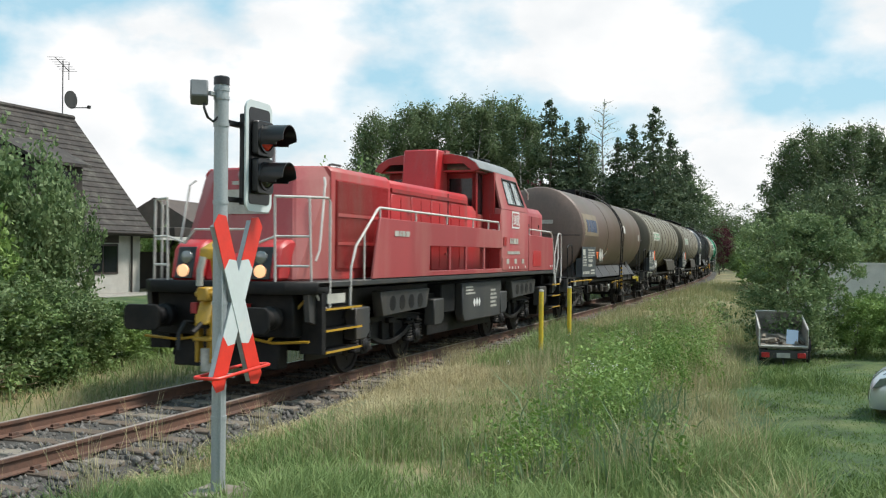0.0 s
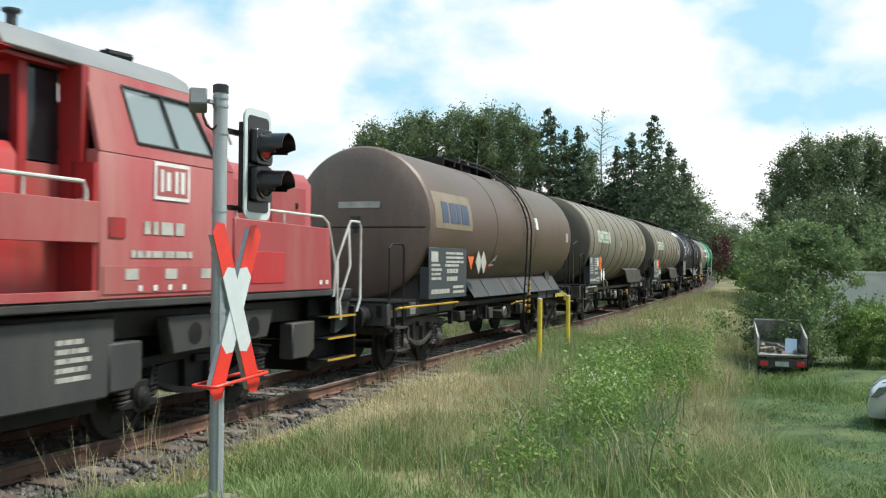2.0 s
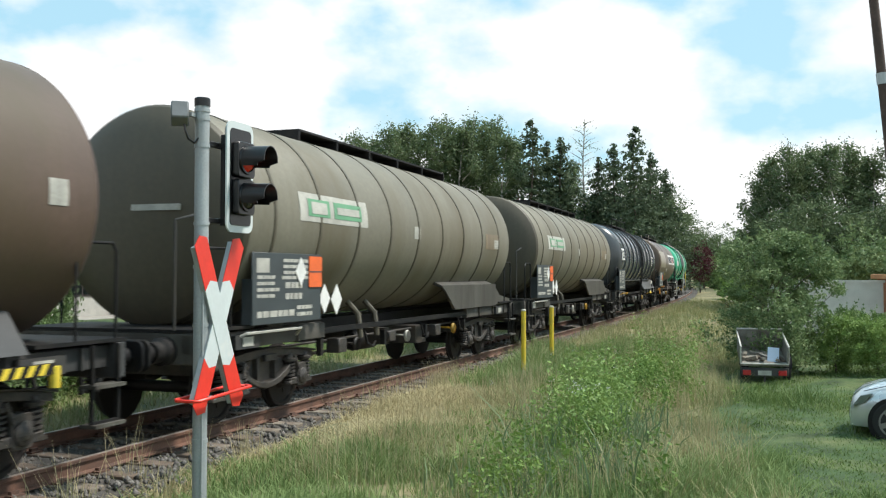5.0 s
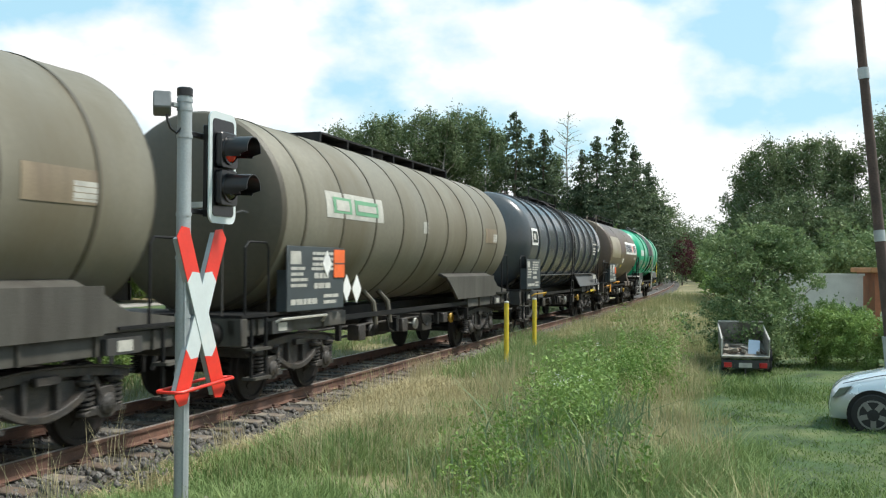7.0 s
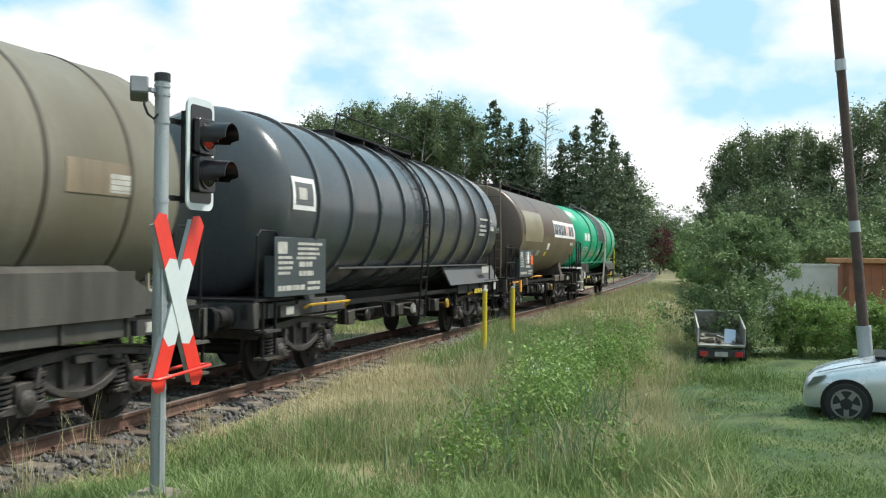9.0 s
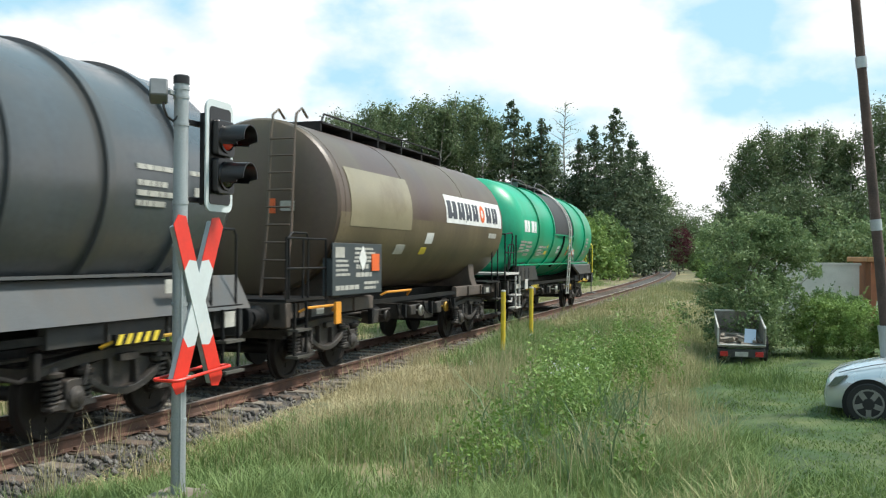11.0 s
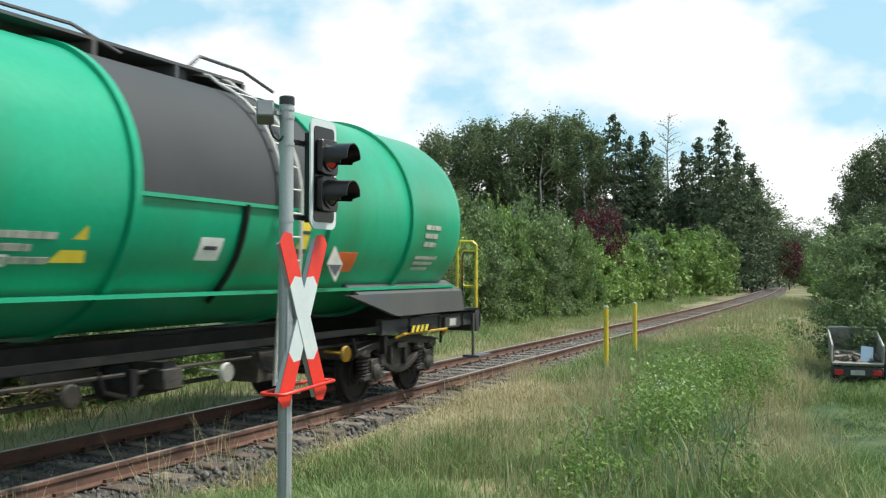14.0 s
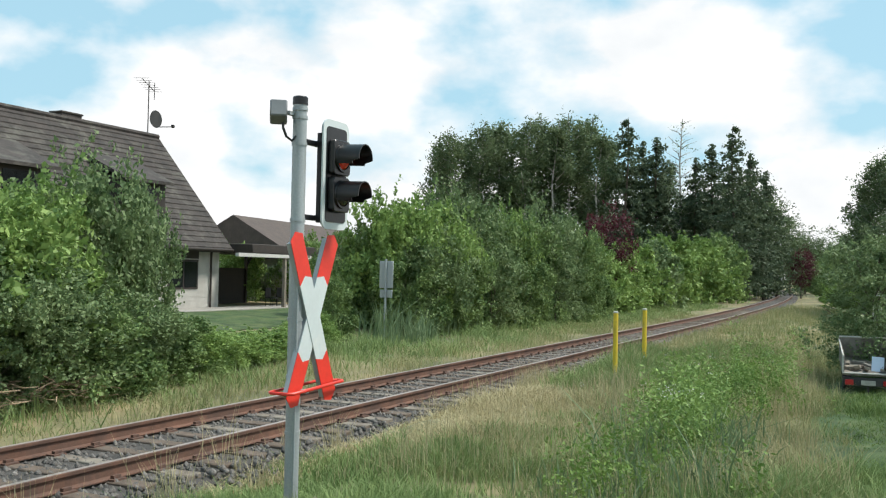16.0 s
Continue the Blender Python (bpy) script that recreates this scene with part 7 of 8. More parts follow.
TREES = {}
tb, lm_ = birch(1, 15.5)
TREES["birch_a"] = plant("birch_tree", "tall dark-leaved birch with pale trunk behind the line", "tree", tb, BIRCH, lm_, "trees behind the line")
tb, lm_ = birch(5, 13.5)
TREES["birch_b"] = plant("birch_tree", "tall dark-leaved birch with pale trunk behind the line", "tree", tb, BIRCH, lm_, "trees behind the line")
tb, lm_ = birch(9, 14.5)
TREES["birch_c"] = plant("birch_tree", "tall dark-leaved birch with pale trunk behind the line", "tree", tb, BIRCH, lm_, "trees behind the line")
for key, h, w_, sd_ in (("spruce_a", 15.0, 3.6, 3), ("spruce_b", 13.0, 3.2, 8)):
    TREES[key] = plant("spruce_tree", "dark green pointed spruce behind the line", "tree", branches(h * 0.99, 0.16, 10, 1.2, 1.5, h * 0.8, sd_, -0.15), BARK, leaf_mesh("crown", spruce_shape(h, w_, sd_), 0.30, LEAF_SPRUCE), "trees behind the line")
pts = crown_points(170, 42, ellipsoid(3.6, 3.6, 1.0, 10.5, 0.45, 0.3), 0.6, 31)
TREES["broad"] = plant("broadleaf_tree", "dense dark green broadleaf tree", "tree", branches(8.5, 0.2, 10, 3.0, 1.5, 7, 12), BARK, leaf_mesh("crown", pts, 0.27, LEAF_DARK), "trees behind the line")
bare = branches(15.5, 0.13, 46, 2.4, 4.0, 15.0, 77, 0.55)
TREES["bare"] = thing("dead_tree", "bare grey tree with thin leafless twigs", "tree", group="trees behind the line")
part("trunk", bare, BIRCH, TREES["bare"])
part("crown", leaf_mesh("crown", crown_points(60, 14, ellipsoid(1.5, 1.5, 4, 15.5, 0.3), 0.4, 90), 0.14, LEAF_GREY), None, TREES["bare"])


def lumps(k, per, rx, ry, z0, z1, rad, seed):
    """Leaf centres in rounded boughs made of smaller tufts, with shaded hollows between them and stray sprigs."""
    r = np.random.default_rng(seed)
    c = ellipsoid(rx, ry, z0, z1, 0.72, 0.3)(r, k)
    out = []
    tufts = 10
    for i in range(k):
        sz = rad * r.uniform(0.55, 1.4)
        d = r.normal(0, 1, (tufts, 3))
        d[:, 2] = d[:, 2] * 0.8 + 0.25
        d /= np.linalg.norm(d, axis=1, keepdims=True)
        for j in range(tufts):
            m = max(int(per / tufts * r.uniform(0.5, 1.5)), 4)
            e = r.normal(0, 1, (m, 3))
            e /= np.linalg.norm(e, axis=1, keepdims=True)
            q = r.uniform(0, 1, (m, 1)) ** 0.45
            out.append(c[i] + d[j] * sz * r.uniform(0.7, 1.05) + e * q * sz * 0.46 * np.array([1, 1, 0.8]))
        for j in range(5):
            a = r.uniform(0, 6.28)
            tip = np.array([np.cos(a) * 0.5, np.sin(a) * 0.5, r.uniform(0.5, 1.0)]) * sz * r.uniform(1.2, 1.8)
            f = r.uniform(0.4, 1, (18, 1))
            out.append(c[i] + tip * f + r.normal(0, 0.035, (18, 3)))
    return np.concatenate(out)


def hedge_bush(seed, rx, ry, h, material, leaf=0.11, n=230, per=48):
    pts = lumps(24, n * per // 21, rx * 0.8, ry * 0.8, -0.1 * h, h * 0.86, 0.34 * rx, seed)
    pts = pts[pts[:, 2] > 0.02]
    return leaf_mesh("foliage", pts, leaf, material)


BUSHES = {}
for key, mm, lab, sd_, leaf in (("dark", LEAF, "dense green shrub in the hedge beyond the rails", 41, 0.12), ("light", LEAF_LIGHT, "fresh light green shrub in the hedge", 52, 0.12), ("grey", LEAF_GREY, "grey-green willow shrub growing beside the line", 63, 0.11)):
    t = thing("shrub", lab, "shrub", group="shrubs along the line")
    part("stem", branches(1.8, 0.06, 9, 0.9, 0.2, 1.6, sd_, 0.9), BARK, t)
    part("foliage", hedge_bush(sd_, 1.5, 1.5, 3.0, mm, leaf), None, t)
    BUSHES[key] = t
for key in list(BUSHES):
    t = thing("shrub", "green shrub in the far hedge along the line", "shrub", group="shrubs along the line")
    part("stem", branches(1.8, 0.06, 5, 0.9, 0.2, 1.6, 7, 0.9), BARK, t)
    part("foliage", hedge_bush(len(key) * 13, 1.5, 1.5, 3.0, {"dark": LEAF, "light": LEAF_LIGHT, "grey": LEAF_GREY}[key], 0.2, 110, 34), None, t)
    BUSHES[key + "_far"] = t
USED = set()


def place(lib, key, x, y, z, rot, sx=1.0, sz=1.0):
    m = pose(x, y, z, 0, 0, rot)
    src = lib[key]
    if (id(lib), key) in USED:
        ob = copy_thing(src, m)
    else:
        USED.add((id(lib), key))
        ob = src
        ob.matrix_basis = m
    ob.scale = (sx, sx * vr.uniform(0.92, 1.08), sz)
    return ob


def by_view(az, dist):
    """World place from a bearing (degrees right of +y) and a distance from the viewpoint."""
    return dist * math.sin(radians(az)), dist * math.cos(radians(az))


BASE_H = {"birch_a": 15.5, "birch_b": 13.5, "birch_c": 14.5, "spruce_a": 15.0, "spruce_b": 13.0, "broad": 10.8, "bare": 15.8}


def grove(items):
    """Trees by kind, bearing, distance and the angle to which their tops rise over the horizon."""
    for key, az, dist, rise in items:
        x, y = by_view(az, dist)
        k = (EYE + 0.2 + dist * math.tan(radians(rise))) / BASE_H[key]
        place(TREES, key, x, y, -0.2, vr.uniform(0, 360), k * vr.uniform(0.92, 1.12), k)


# wood behind the line: birches, then spruces, then lower broadleaf trees towards the curve
grove([("birch_b", -4.9, 112, 8.1), ("birch_a", -4.2, 108, 8.9), ("birch_c", -3.2, 114, 8.7), ("birch_a", -2.3, 110, 9.3), ("birch_b", -1.4, 112, 9.5), ("birch_c", -0.5, 116, 9.2), ("birch_a", 0.3, 110, 9.6), ("birch_b", 1.1, 113, 9.7), ("birch_c", 2.0, 110, 9.5), ("birch_a", 3.0, 112, 9.9), ("birch_b", 3.8, 115, 9.7), ("birch_c", 4.6, 110, 9.0), ("birch_c", 5.3, 122, 8.6),
       ("spruce_a", 6.2, 108, 9.3), ("spruce_b", 7.1, 112, 8.0), ("spruce_b", 8.0, 110, 8.2), ("birch_b", 8.7, 120, 7.0), ("bare", 9.3, 112, 9.4), ("spruce_b", 10.2, 112, 7.0), ("spruce_b", 11.1, 110, 7.8), ("spruce_a", 12.3, 104, 8.8), ("spruce_b", 13.2, 108, 7.2), ("spruce_b", 14.0, 112, 6.2), ("bare", 14.9, 130, 4.6),
       ("broad", 11.9, 122, 5.6), ("broad", 13.2, 120, 5.7), ("broad", 14.0, 118, 5.0), ("broad", 14.7, 124, 4.0), ("broad", 10.4, 124, 5.0), ("broad", 8.8, 124, 4.3), ("broad", 7.0, 124, 4.3), ("broad", 5.2, 126, 4.3), ("broad", 3.2, 130, 4.3), ("broad", 1.0, 130, 4.3), ("broad", -1.2, 128, 4.3), ("broad", -3.4, 126, 4.3), ("broad", -4.8, 122, 4.3),
       ("broad", 15.4, 150, 3.1), ("broad", 16.2, 155, 2.7), ("broad", 17.0, 150, 2.7), ("broad", 17.8, 150, 2.7), ("broad", 18.6, 145, 2.8)])
# wood beyond the garden
grove([("birch_b", 19.2, 64, 5.7), ("birch_c", 19.9, 62, 7.3), ("birch_a", 20.9, 61, 7.8), ("birch_b", 22.0, 63, 7.6), ("birch_c", 23.0, 60, 7.9), ("birch_a", 24.0, 62, 7.8), ("birch_b", 25.0, 61, 7.0), ("birch_a", 26.9, 60, 9.0), ("birch_c", 28.1, 62, 9.3), ("birch_b", 29.4, 60, 9.3), ("birch_a", 31.0, 61, 9.1), ("birch_c", 21.5, 70, 7.1), ("birch_a", 24.5, 70, 6.9),
       ("broad", 19.8, 66, 4.2), ("broad", 21.2, 58, 4.4), ("broad", 22.6, 57, 4.7), ("broad", 24.1, 57, 4.5), ("broad", 25.6, 58, 4.2), ("broad", 27.2, 56, 4.8), ("broad", 29.0, 57, 4.8), ("broad", 31.0, 57, 4.8)])
# copper beech shrubs
t = thing("copper_beech", "dark purple copper beech among green shrubs", "tree", group="copper beeches")
part("trunk", branches(3.6, 0.1, 8, 1.2, 0.8, 3.2, 5), BARK, t)
part("crown", leaf_mesh("crown", crown_points(110, 40, ellipsoid(1.6, 1.6, 1.4, 5.0, 0.5), 0.35, 71), 0.16, LEAF_PURPLE), None, t)
x, y = by_view(5.25, 60)
t.matrix_basis = pose(x, y, -0.2)
t.scale = (1.0, 1.0, 1.28)
x, y = by_view(16.0, 118)
copy_thing(t, pose(x, y, -0.6, 0, 0, 80))

# hedge beyond the rails: s, offset, radius factor, height, kind
for az, dist, k, h, key in ((-31.5, 17.0, 1.2, 4.0, "light"), (-29.2, 17.6, 1.0, 3.9, "light"), (-27.2, 18.4, 0.95, 4.1, "light"), (-25.2, 19.4, 0.9, 4.2, "grey"), (-23.6, 20.0, 0.75, 4.1, "grey"), (-22.1, 20.6, 0.6, 3.5, "grey"), (-29.5, 15.8, 0.7, 2.3, "grey"), (-27.2, 16.4, 0.75, 2.2, "grey"), (-25.0, 17.2, 0.75, 2.0, "dark"), (-22.8, 18.2, 0.7, 1.8, "grey"), (-20.8, 19.4, 0.7, 1.7, "dark"), (-19.0, 20.6, 0.65, 1.2, "light"), (-17.2, 22.0, 0.65, 0.95, "light"), (-15.4, 23.6, 0.65, 0.9, "light"), (-13.6, 25.2, 0.6, 0.9, "light"), (-12.2, 27.5, 0.5, 1.2, "light"), (-11.4, 31.0, 0.6, 2.6, "dark"), (-33.0, 22.0, 1.5, 5.0, "dark"), (-35.5, 18.0, 1.4, 4.4, "light")):
    x, y = by_view(az, dist)
    place(BUSHES, key, x, y, -0.3, vr.uniform(0, 360), k, h / 3.1)
for az, dist, k, rise, key in ((-8.6, 36.5, 1.0, 3.9, "dark"), (-7.5, 36.0, 1.25, 5.5, "light"), (-6.3, 37.5, 1.2, 5.2, "dark"), (-5.3, 37.0, 1.3, 5.4, "light"), (-3.9, 39.5, 1.3, 5.0, "grey"), (-2.5, 41.0, 1.3, 4.5, "dark"), (-1.2, 42.5, 1.3, 4.3, "dark"), (0.2, 44.5, 1.35, 4.2, "dark"), (1.5, 46.0, 1.3, 4.1, "grey"), (2.8, 48.5, 1.25, 3.7, "dark"), (3.8, 50.0, 1.1, 3.0, "dark"), (-0.6, 43.0, 0.8, 4.9, "light"),
                               (-6.6, 34.4, 0.9, 1.9, "dark"), (-5.0, 35.2, 1.0, 2.3, "grey"), (-3.4, 36.8, 1.0, 2.0, "dark"), (-1.6, 38.8, 1.0, 1.8, "grey"), (0.4, 41.4, 1.0, 1.9, "dark"), (2.2, 44.4, 1.0, 1.5, "grey"), (3.9, 47.6, 0.8, 0.9, "dark"), (-10.4, 42.0, 1.0, 3.0, "dark"), (-9.4, 39.0, 0.8, 2.4, "dark"), (-11.0, 36.0, 0.45, 0.2, "light"), (-12.5, 60.0, 1.2, 2.6, "light"), (-15.0, 60.0, 1.2, 2.2, "dark"), (-17.0, 58.0, 1.2, 2.0, "light")):
    x, y = by_view(az, dist)
    place(BUSHES, key, x, y, -0.3, vr.uniform(0, 360), k, (EYE + 0.3 + dist * math.tan(radians(rise))) / 3.1)
for s, o, k, h, key in ((49.0, 7.6, 1.1, 3.6, "light"), (52.0, 7.4, 1.1, 3.8, "light"), (55.0, 7.2, 1.2, 4.0, "light"), (58.5, 7.0, 1.3, 4.4, "light"), (62.0, 7.4, 1.4, 4.6, "light"), (66.0, 7.2, 1.4, 4.8, "light"), (70.0, 7.0, 1.5, 5.2, "grey"), (75.0, 7.0, 1.5, 5.6, "light"), (80.0, 7.0, 1.6, 5.8, "light"), (86.0, 6.0, 1.7, 6.0, "light"), (90.0, 5.2, 1.6, 5.6, "light"), (95.0, 5.0, 1.8, 7.0, "dark"), (101.0, 6.6, 1.9, 6.4, "dark"), (110.0, 5.0, 1.8, 5.4, "dark"), (122.0, 5.0, 2.0, 5.6, "dark"),
                        (72.0, -6.5, 1.2, 3.0, "light"), (84.0, -6.2, 1.3, 3.4, "dark"), (98.0, -6.0, 1.4, 3.8, "dark"), (114.0, -6.0, 1.6, 4.2, "dark"), (132.0, -5.4, 1.8, 5.0, "dark"), (146.0, -5.0, 2.0, 6.0, "dark"), (160.0, -4.6, 2.0, 6.4, "dark"), (176.0, -4.4, 2.2, 7.0, "dark"), (195.0, -4.4, 2.4, 7.4, "dark"), (136.0, 5.2, 2.0, 6.0, "dark"), (150.0, 5.0, 2.0, 6.2, "dark"), (168.0, 5.0, 2.2, 6.6, "dark"), (120.0, -9.5, 1.8, 5.4, "dark"), (138.0, -10.0, 2.0, 6.4, "dark")):
    x, y, a = on_line(s, o)
    key = key + "_far" if s > 47 else key
    place(BUSHES, key, x, y, float(ground_z(np.array(s), np.array(o))), vr.uniform(0, 360), k, h / 3.1)
# large shrub and low hedge beside the lawn
big = thing("large_shrub", "large spreading green willow shrub behind the trailer", "shrub")
part("stem", branches(2.6, 0.07, 14, 1.6, 0.2, 2.2, 17, 1.0), BARK, big)
bp_ = np.concatenate([lumps(40, 760, 1.5, 1.15, -0.2, 2.6, 0.46, 101), lumps(12, 420, 0.95, 0.7, 1.9, 3.1, 0.34, 102)])
part("foliage", leaf_mesh("foliage", bp_[bp_[:, 2] > 0], 0.075, LEAF_GREY), None, big)
big.matrix_basis = pose(7.95, 21.7, -0.2, 0, 0, 40)
for x, y, k, h, key in ((9.6, 20.3, 0.5, 1.45, "light"), (10.6, 19.9, 0.5, 1.5, "light"), (11.6, 19.6, 0.5, 1.4, "light"), (9.0, 21.0, 0.4, 1.5, "light"), (10.9, 23.6, 0.5, 1.6, "dark"), (12.8, 19.4, 0.55, 1.6, "light"), (15.4, 33.0, 1.2, 3.6, "grey"), (18.0, 34.0, 1.3, 3.9, "grey"), (20.0, 33.0, 1.2, 3.6, "grey")):
    place(BUSHES, key, x, y, -0.2, vr.uniform(0, 360), k, h / 3.1)

# ---------------- house beyond the rails ----------------
TILE = mat("dark_weathered_roof_tiles", (0.046, 0.038, 0.034), 0.85, vary=0.4, scale=1.8, fine=9, bump=0.6, dirt=(0.105, 0.098, 0.082), dirt_amount=0.3)
BRICKW = mat("white_painted_brick", (0.52, 0.50, 0.46), 0.8, vary=0.12, scale=2, fine=30, bump=0.2)
TIMBER = mat("dark_brown_timber", (0.035, 0.027, 0.022), 0.7, vary=0.25, scale=4, bump=0.2)
PATIO = mat("grey_patio_paving", (0.30, 0.28, 0.25), 0.85, vary=0.2, scale=3, bump=0.2)
house = thing("house", "white brick house with a steep dark tiled roof", "house", track_pose(0, 0, 0))
E_O, E_Z, R_O, R_Z, H0, H1 = 21.35, 2.92, 26.2, 8.62, 17.0, 38.45
part("wall_front", Build().box(H0, 38.3, 22.0, 22.3, -0.1, 3.4), BRICKW, house, "white painted brick front wall")
part("wall_gable", Build().prism([(22.0, -0.1), (30.4, -0.1), (30.4, 3.4), (26.2, 8.3), (22.0, 3.4)], "x", 38.0, 38.28), BRICKW, house, "white gable wall")
course = Build()
for i in range(60):
    course.box(H0, 38.32, 21.985, 22.0, 0.06 * i - 0.05, 0.06 * i - 0.008)
part("brick_course", course, BRICKW, house, "courses of white brick")
rf = part("roof", Build().prism([(E_O, E_Z), (R_O, R_Z), (31.05, E_Z), (31.05, E_Z - 0.2), (R_O, R_Z - 0.28), (E_O, E_Z - 0.2)], "x", H0, H1), TIMBER, house, "steep dark roof")
for k in range(22):
    f0, f1 = k / 22, (k + 1.12) / 22
    oa, za = E_O + (R_O - E_O) * f0, E_Z + (R_Z - E_Z) * f0
    ob_, zb = E_O + (R_O - E_O) * min(f1, 1), E_Z + (R_Z - E_Z) * min(f1, 1)
    tc = Build()
    nx = 86
    for i in range(nx):
        xa = H0 + (H1 - H0) * i / nx
        xb = H0 + (H1 - H0) * (i + 0.97) / nx
        up = 0.055 + 0.012 * ((i * 7 + k * 3) % 5) / 5
        tc.add([(xa, oa - 0.02, za + up), (xb, oa - 0.02, za + up), (xb, ob_, zb + 0.012), (xa, ob_, zb + 0.012), (xa, oa - 0.01, za), (xb, oa - 0.01, za)], [(0, 1, 2, 3), (0, 4, 5, 1)])
    part("tile_course", tc, TILE, rf, smooth=0)
part("ridge_cap", Build().tube([(H0, R_O, R_Z + 0.04), (H1, R_O, R_Z + 0.04)], 0.13, 8), TILE, rf)
part("verge_board", Build().prism([(E_O - 0.02, E_Z - 0.2), (R_O, R_Z - 0.3), (R_O, R_Z + 0.02), (E_O - 0.02, E_Z + 0.02)], "x", H1, H1 + 0.05), TIMBER, rf)
part("gutter", Build().tube([(H0, E_O - 0.08, E_Z - 0.06), (H1, E_O - 0.08, E_Z - 0.06)], 0.07, 8), TIMBER, house, "dark gutter")
part("chimney", Build().box(32.1, 33.3, 26.2, 26.9, 8.2, 8.92).box(32.05, 33.35, 26.15, 26.95, 8.92, 9.0), TILE, house, "low dark chimney", bevel=0.01)
for xa, xb in ((25.4, 28.2), (32.2, 35.0)):
    dm = part("dormer", Build().prism([(22.6, 4.3), (22.6, 5.9), (24.2, 5.9), (24.2, 4.3)], "x", xa, xb), TIMBER, house, "dark clad dormer")
    part("dormer_roof", Build().prism([(22.25, 5.75), (22.25, 5.9), (25.3, 7.3), (25.3, 7.1)], "x", xa - 0.2, xb + 0.2), TILE, dm)
    part("dormer_window", Build().box(xa + 0.5, xb - 0.7, 22.57, 22.6, 4.7, 5.6), WINDOW_DARK, dm)
w1 = part("window", Build().box(34.6, 36.7, 21.95, 22.02, 0.95, 2.35), TIMBER, house, "dark framed window")
part("pane", Build().box(34.7, 35.6, 21.935, 21.95, 1.05, 2.25), WINDOW_DARK, w1)
part("pane", Build().box(35.7, 36.6, 21.935, 21.95, 1.05, 2.25), WINDOW_DARK, w1)
part("soffit_band", Build().box(H0, 36.7, 21.93, 21.99, 2.4, 2.85), TIMBER, house, "dark timber band under the eaves")
part("downpipe", Build().tube([(37.6, 21.9, 0), (37.6, 21.9, 2.8)], 0.05, 8), TIMBER, house)
dish_ = thing("satellite_dish", "grey satellite dish on the roof mast", "satellite dish", track_pose(0, 0, 0))
part("dish", Build().lathe([(0, 0.45), (0.06, 0.40), (0.11, 0.25), (0.13, 0.0)], "y", (38.0, 25.95, 9.5), 20), CHASSIS, dish_)
part("feed_arm", Build().tube([(38.0, 26.0, 9.1), (38.5, 25.3, 9.15)], 0.025, 6).box(38.45, 38.55, 25.2, 25.35, 9.1, 9.25), CHASSIS, dish_)
ant = thing("antenna", "thin roof antenna with cross bars", "antenna", track_pose(0, 0, 0))
part("mast", Build().tube([(37.7, 26.2, 8.5), (37.7, 26.2, 11.4)], 0.03, 6), CHASSIS, ant)
ab = Build().tube([(36.5, 25.6, 11.3), (38.6, 26.6, 11.05)], 0.02, 5)
for i in range(7):
    f = i / 6
    x, y, z = 36.5 + 2.1 * f, 25.6 + f, 11.3 - 0.25 * f
    ab.tube([(x - 0.15, y + 0.35, z), (x + 0.15, y - 0.35, z)], 0.012, 4)
ab.tube([(38.45, 26.5, 10.6), (38.45, 26.5, 11.5)], 0.018, 4)
part("antenna_bar", ab, CHASSIS, ant)
tagged(new("patio", Build().box(33.0, 50.0, 19.6, 22.0, -0.1, 0.06).mesh("patio", PATIO)), "grey paved patio beside the house", "patio", kind="structure").matrix_basis = track_pose(0, 0, 0)
perg = thing("patio_roof", "dark flat patio roof on posts beside the house", "patio roof", track_pose(0, 0, 0))
part("roof_slab", Build().box(38.6, 47.5, 20.2, 26.0, 2.75, 3.2), TIMBER, perg, "dark flat roof slab", bevel=0.03)
part("front_beam", Build().box(36.9, 43.2, 19.75, 19.95, 2.55, 2.72), RAIL_GREY, perg, "weathered grey beam")
for x in (40.9, 44.4, 47.2):
    part("post", Build().box(x - 0.08, x + 0.08, 19.8, 19.96, 0, 2.6), CONC if x < 42 else TIMBER, perg)
for x in (38.9, 42.2, 45.4):
    part("back_post", Build().box(x - 0.07, x + 0.07, 25.5, 25.64, 0, 2.75), TIMBER, perg)
    part("brace", Build().prism([(x, 2.1), (x + 0.08, 2.1), (x + 0.6, 2.75), (x + 0.5, 2.75)], "y", 25.52, 25.6), TIMBER, perg)
part("back_screen", Build().box(42.2, 45.4, 25.6, 25.68, 0, 2.0), TIMBER, perg, "dark timber screen")
for s_, o_ in ((41.5, 21.0), (43.0, 21.3), (45.5, 21.2)):
    gc = thing("garden_chair", "dark metal garden chair on the patio", "chair", track_pose(s_, o_, 0.06), "garden chairs")
    part("seat", Build().box(-0.24, 0.24, -0.24, 0.24, 0.42, 0.46), BLACK, gc)
    part("backrest", Build().box(-0.24, 0.24, 0.2, 0.24, 0.46, 0.95), BLACK, gc)
    for a_ in (-0.2, 0.2):
        for b_ in (-0.2, 0.2):
            part("leg", Build().tube([(a_, b_, 0), (a_, b_, 0.44)], 0.015, 5), BLACK, gc)
far = thing("far_house", "white house with a low brown tiled roof behind the garden", "house", track_pose(58, 30, 0, 8))
part("wall", Build().box(-9, 9, -4, 4, -0.1, 3.0), BRICKW, far)
part("roof", Build().prism([(-4.6, 2.6), (0, 5.3), (4.6, 2.6)], "x", -9.4, 9.4), mat("brown_roof_tiles", (0.085, 0.064, 0.055), 0.85, vary=0.2, scale=2, fine=12, bump=0.5), far, "low brown tiled roof")
part("window", Build().box(-2, 1, -4.05, -4.0, 0.9, 2.2), WINDOW_DARK, far)

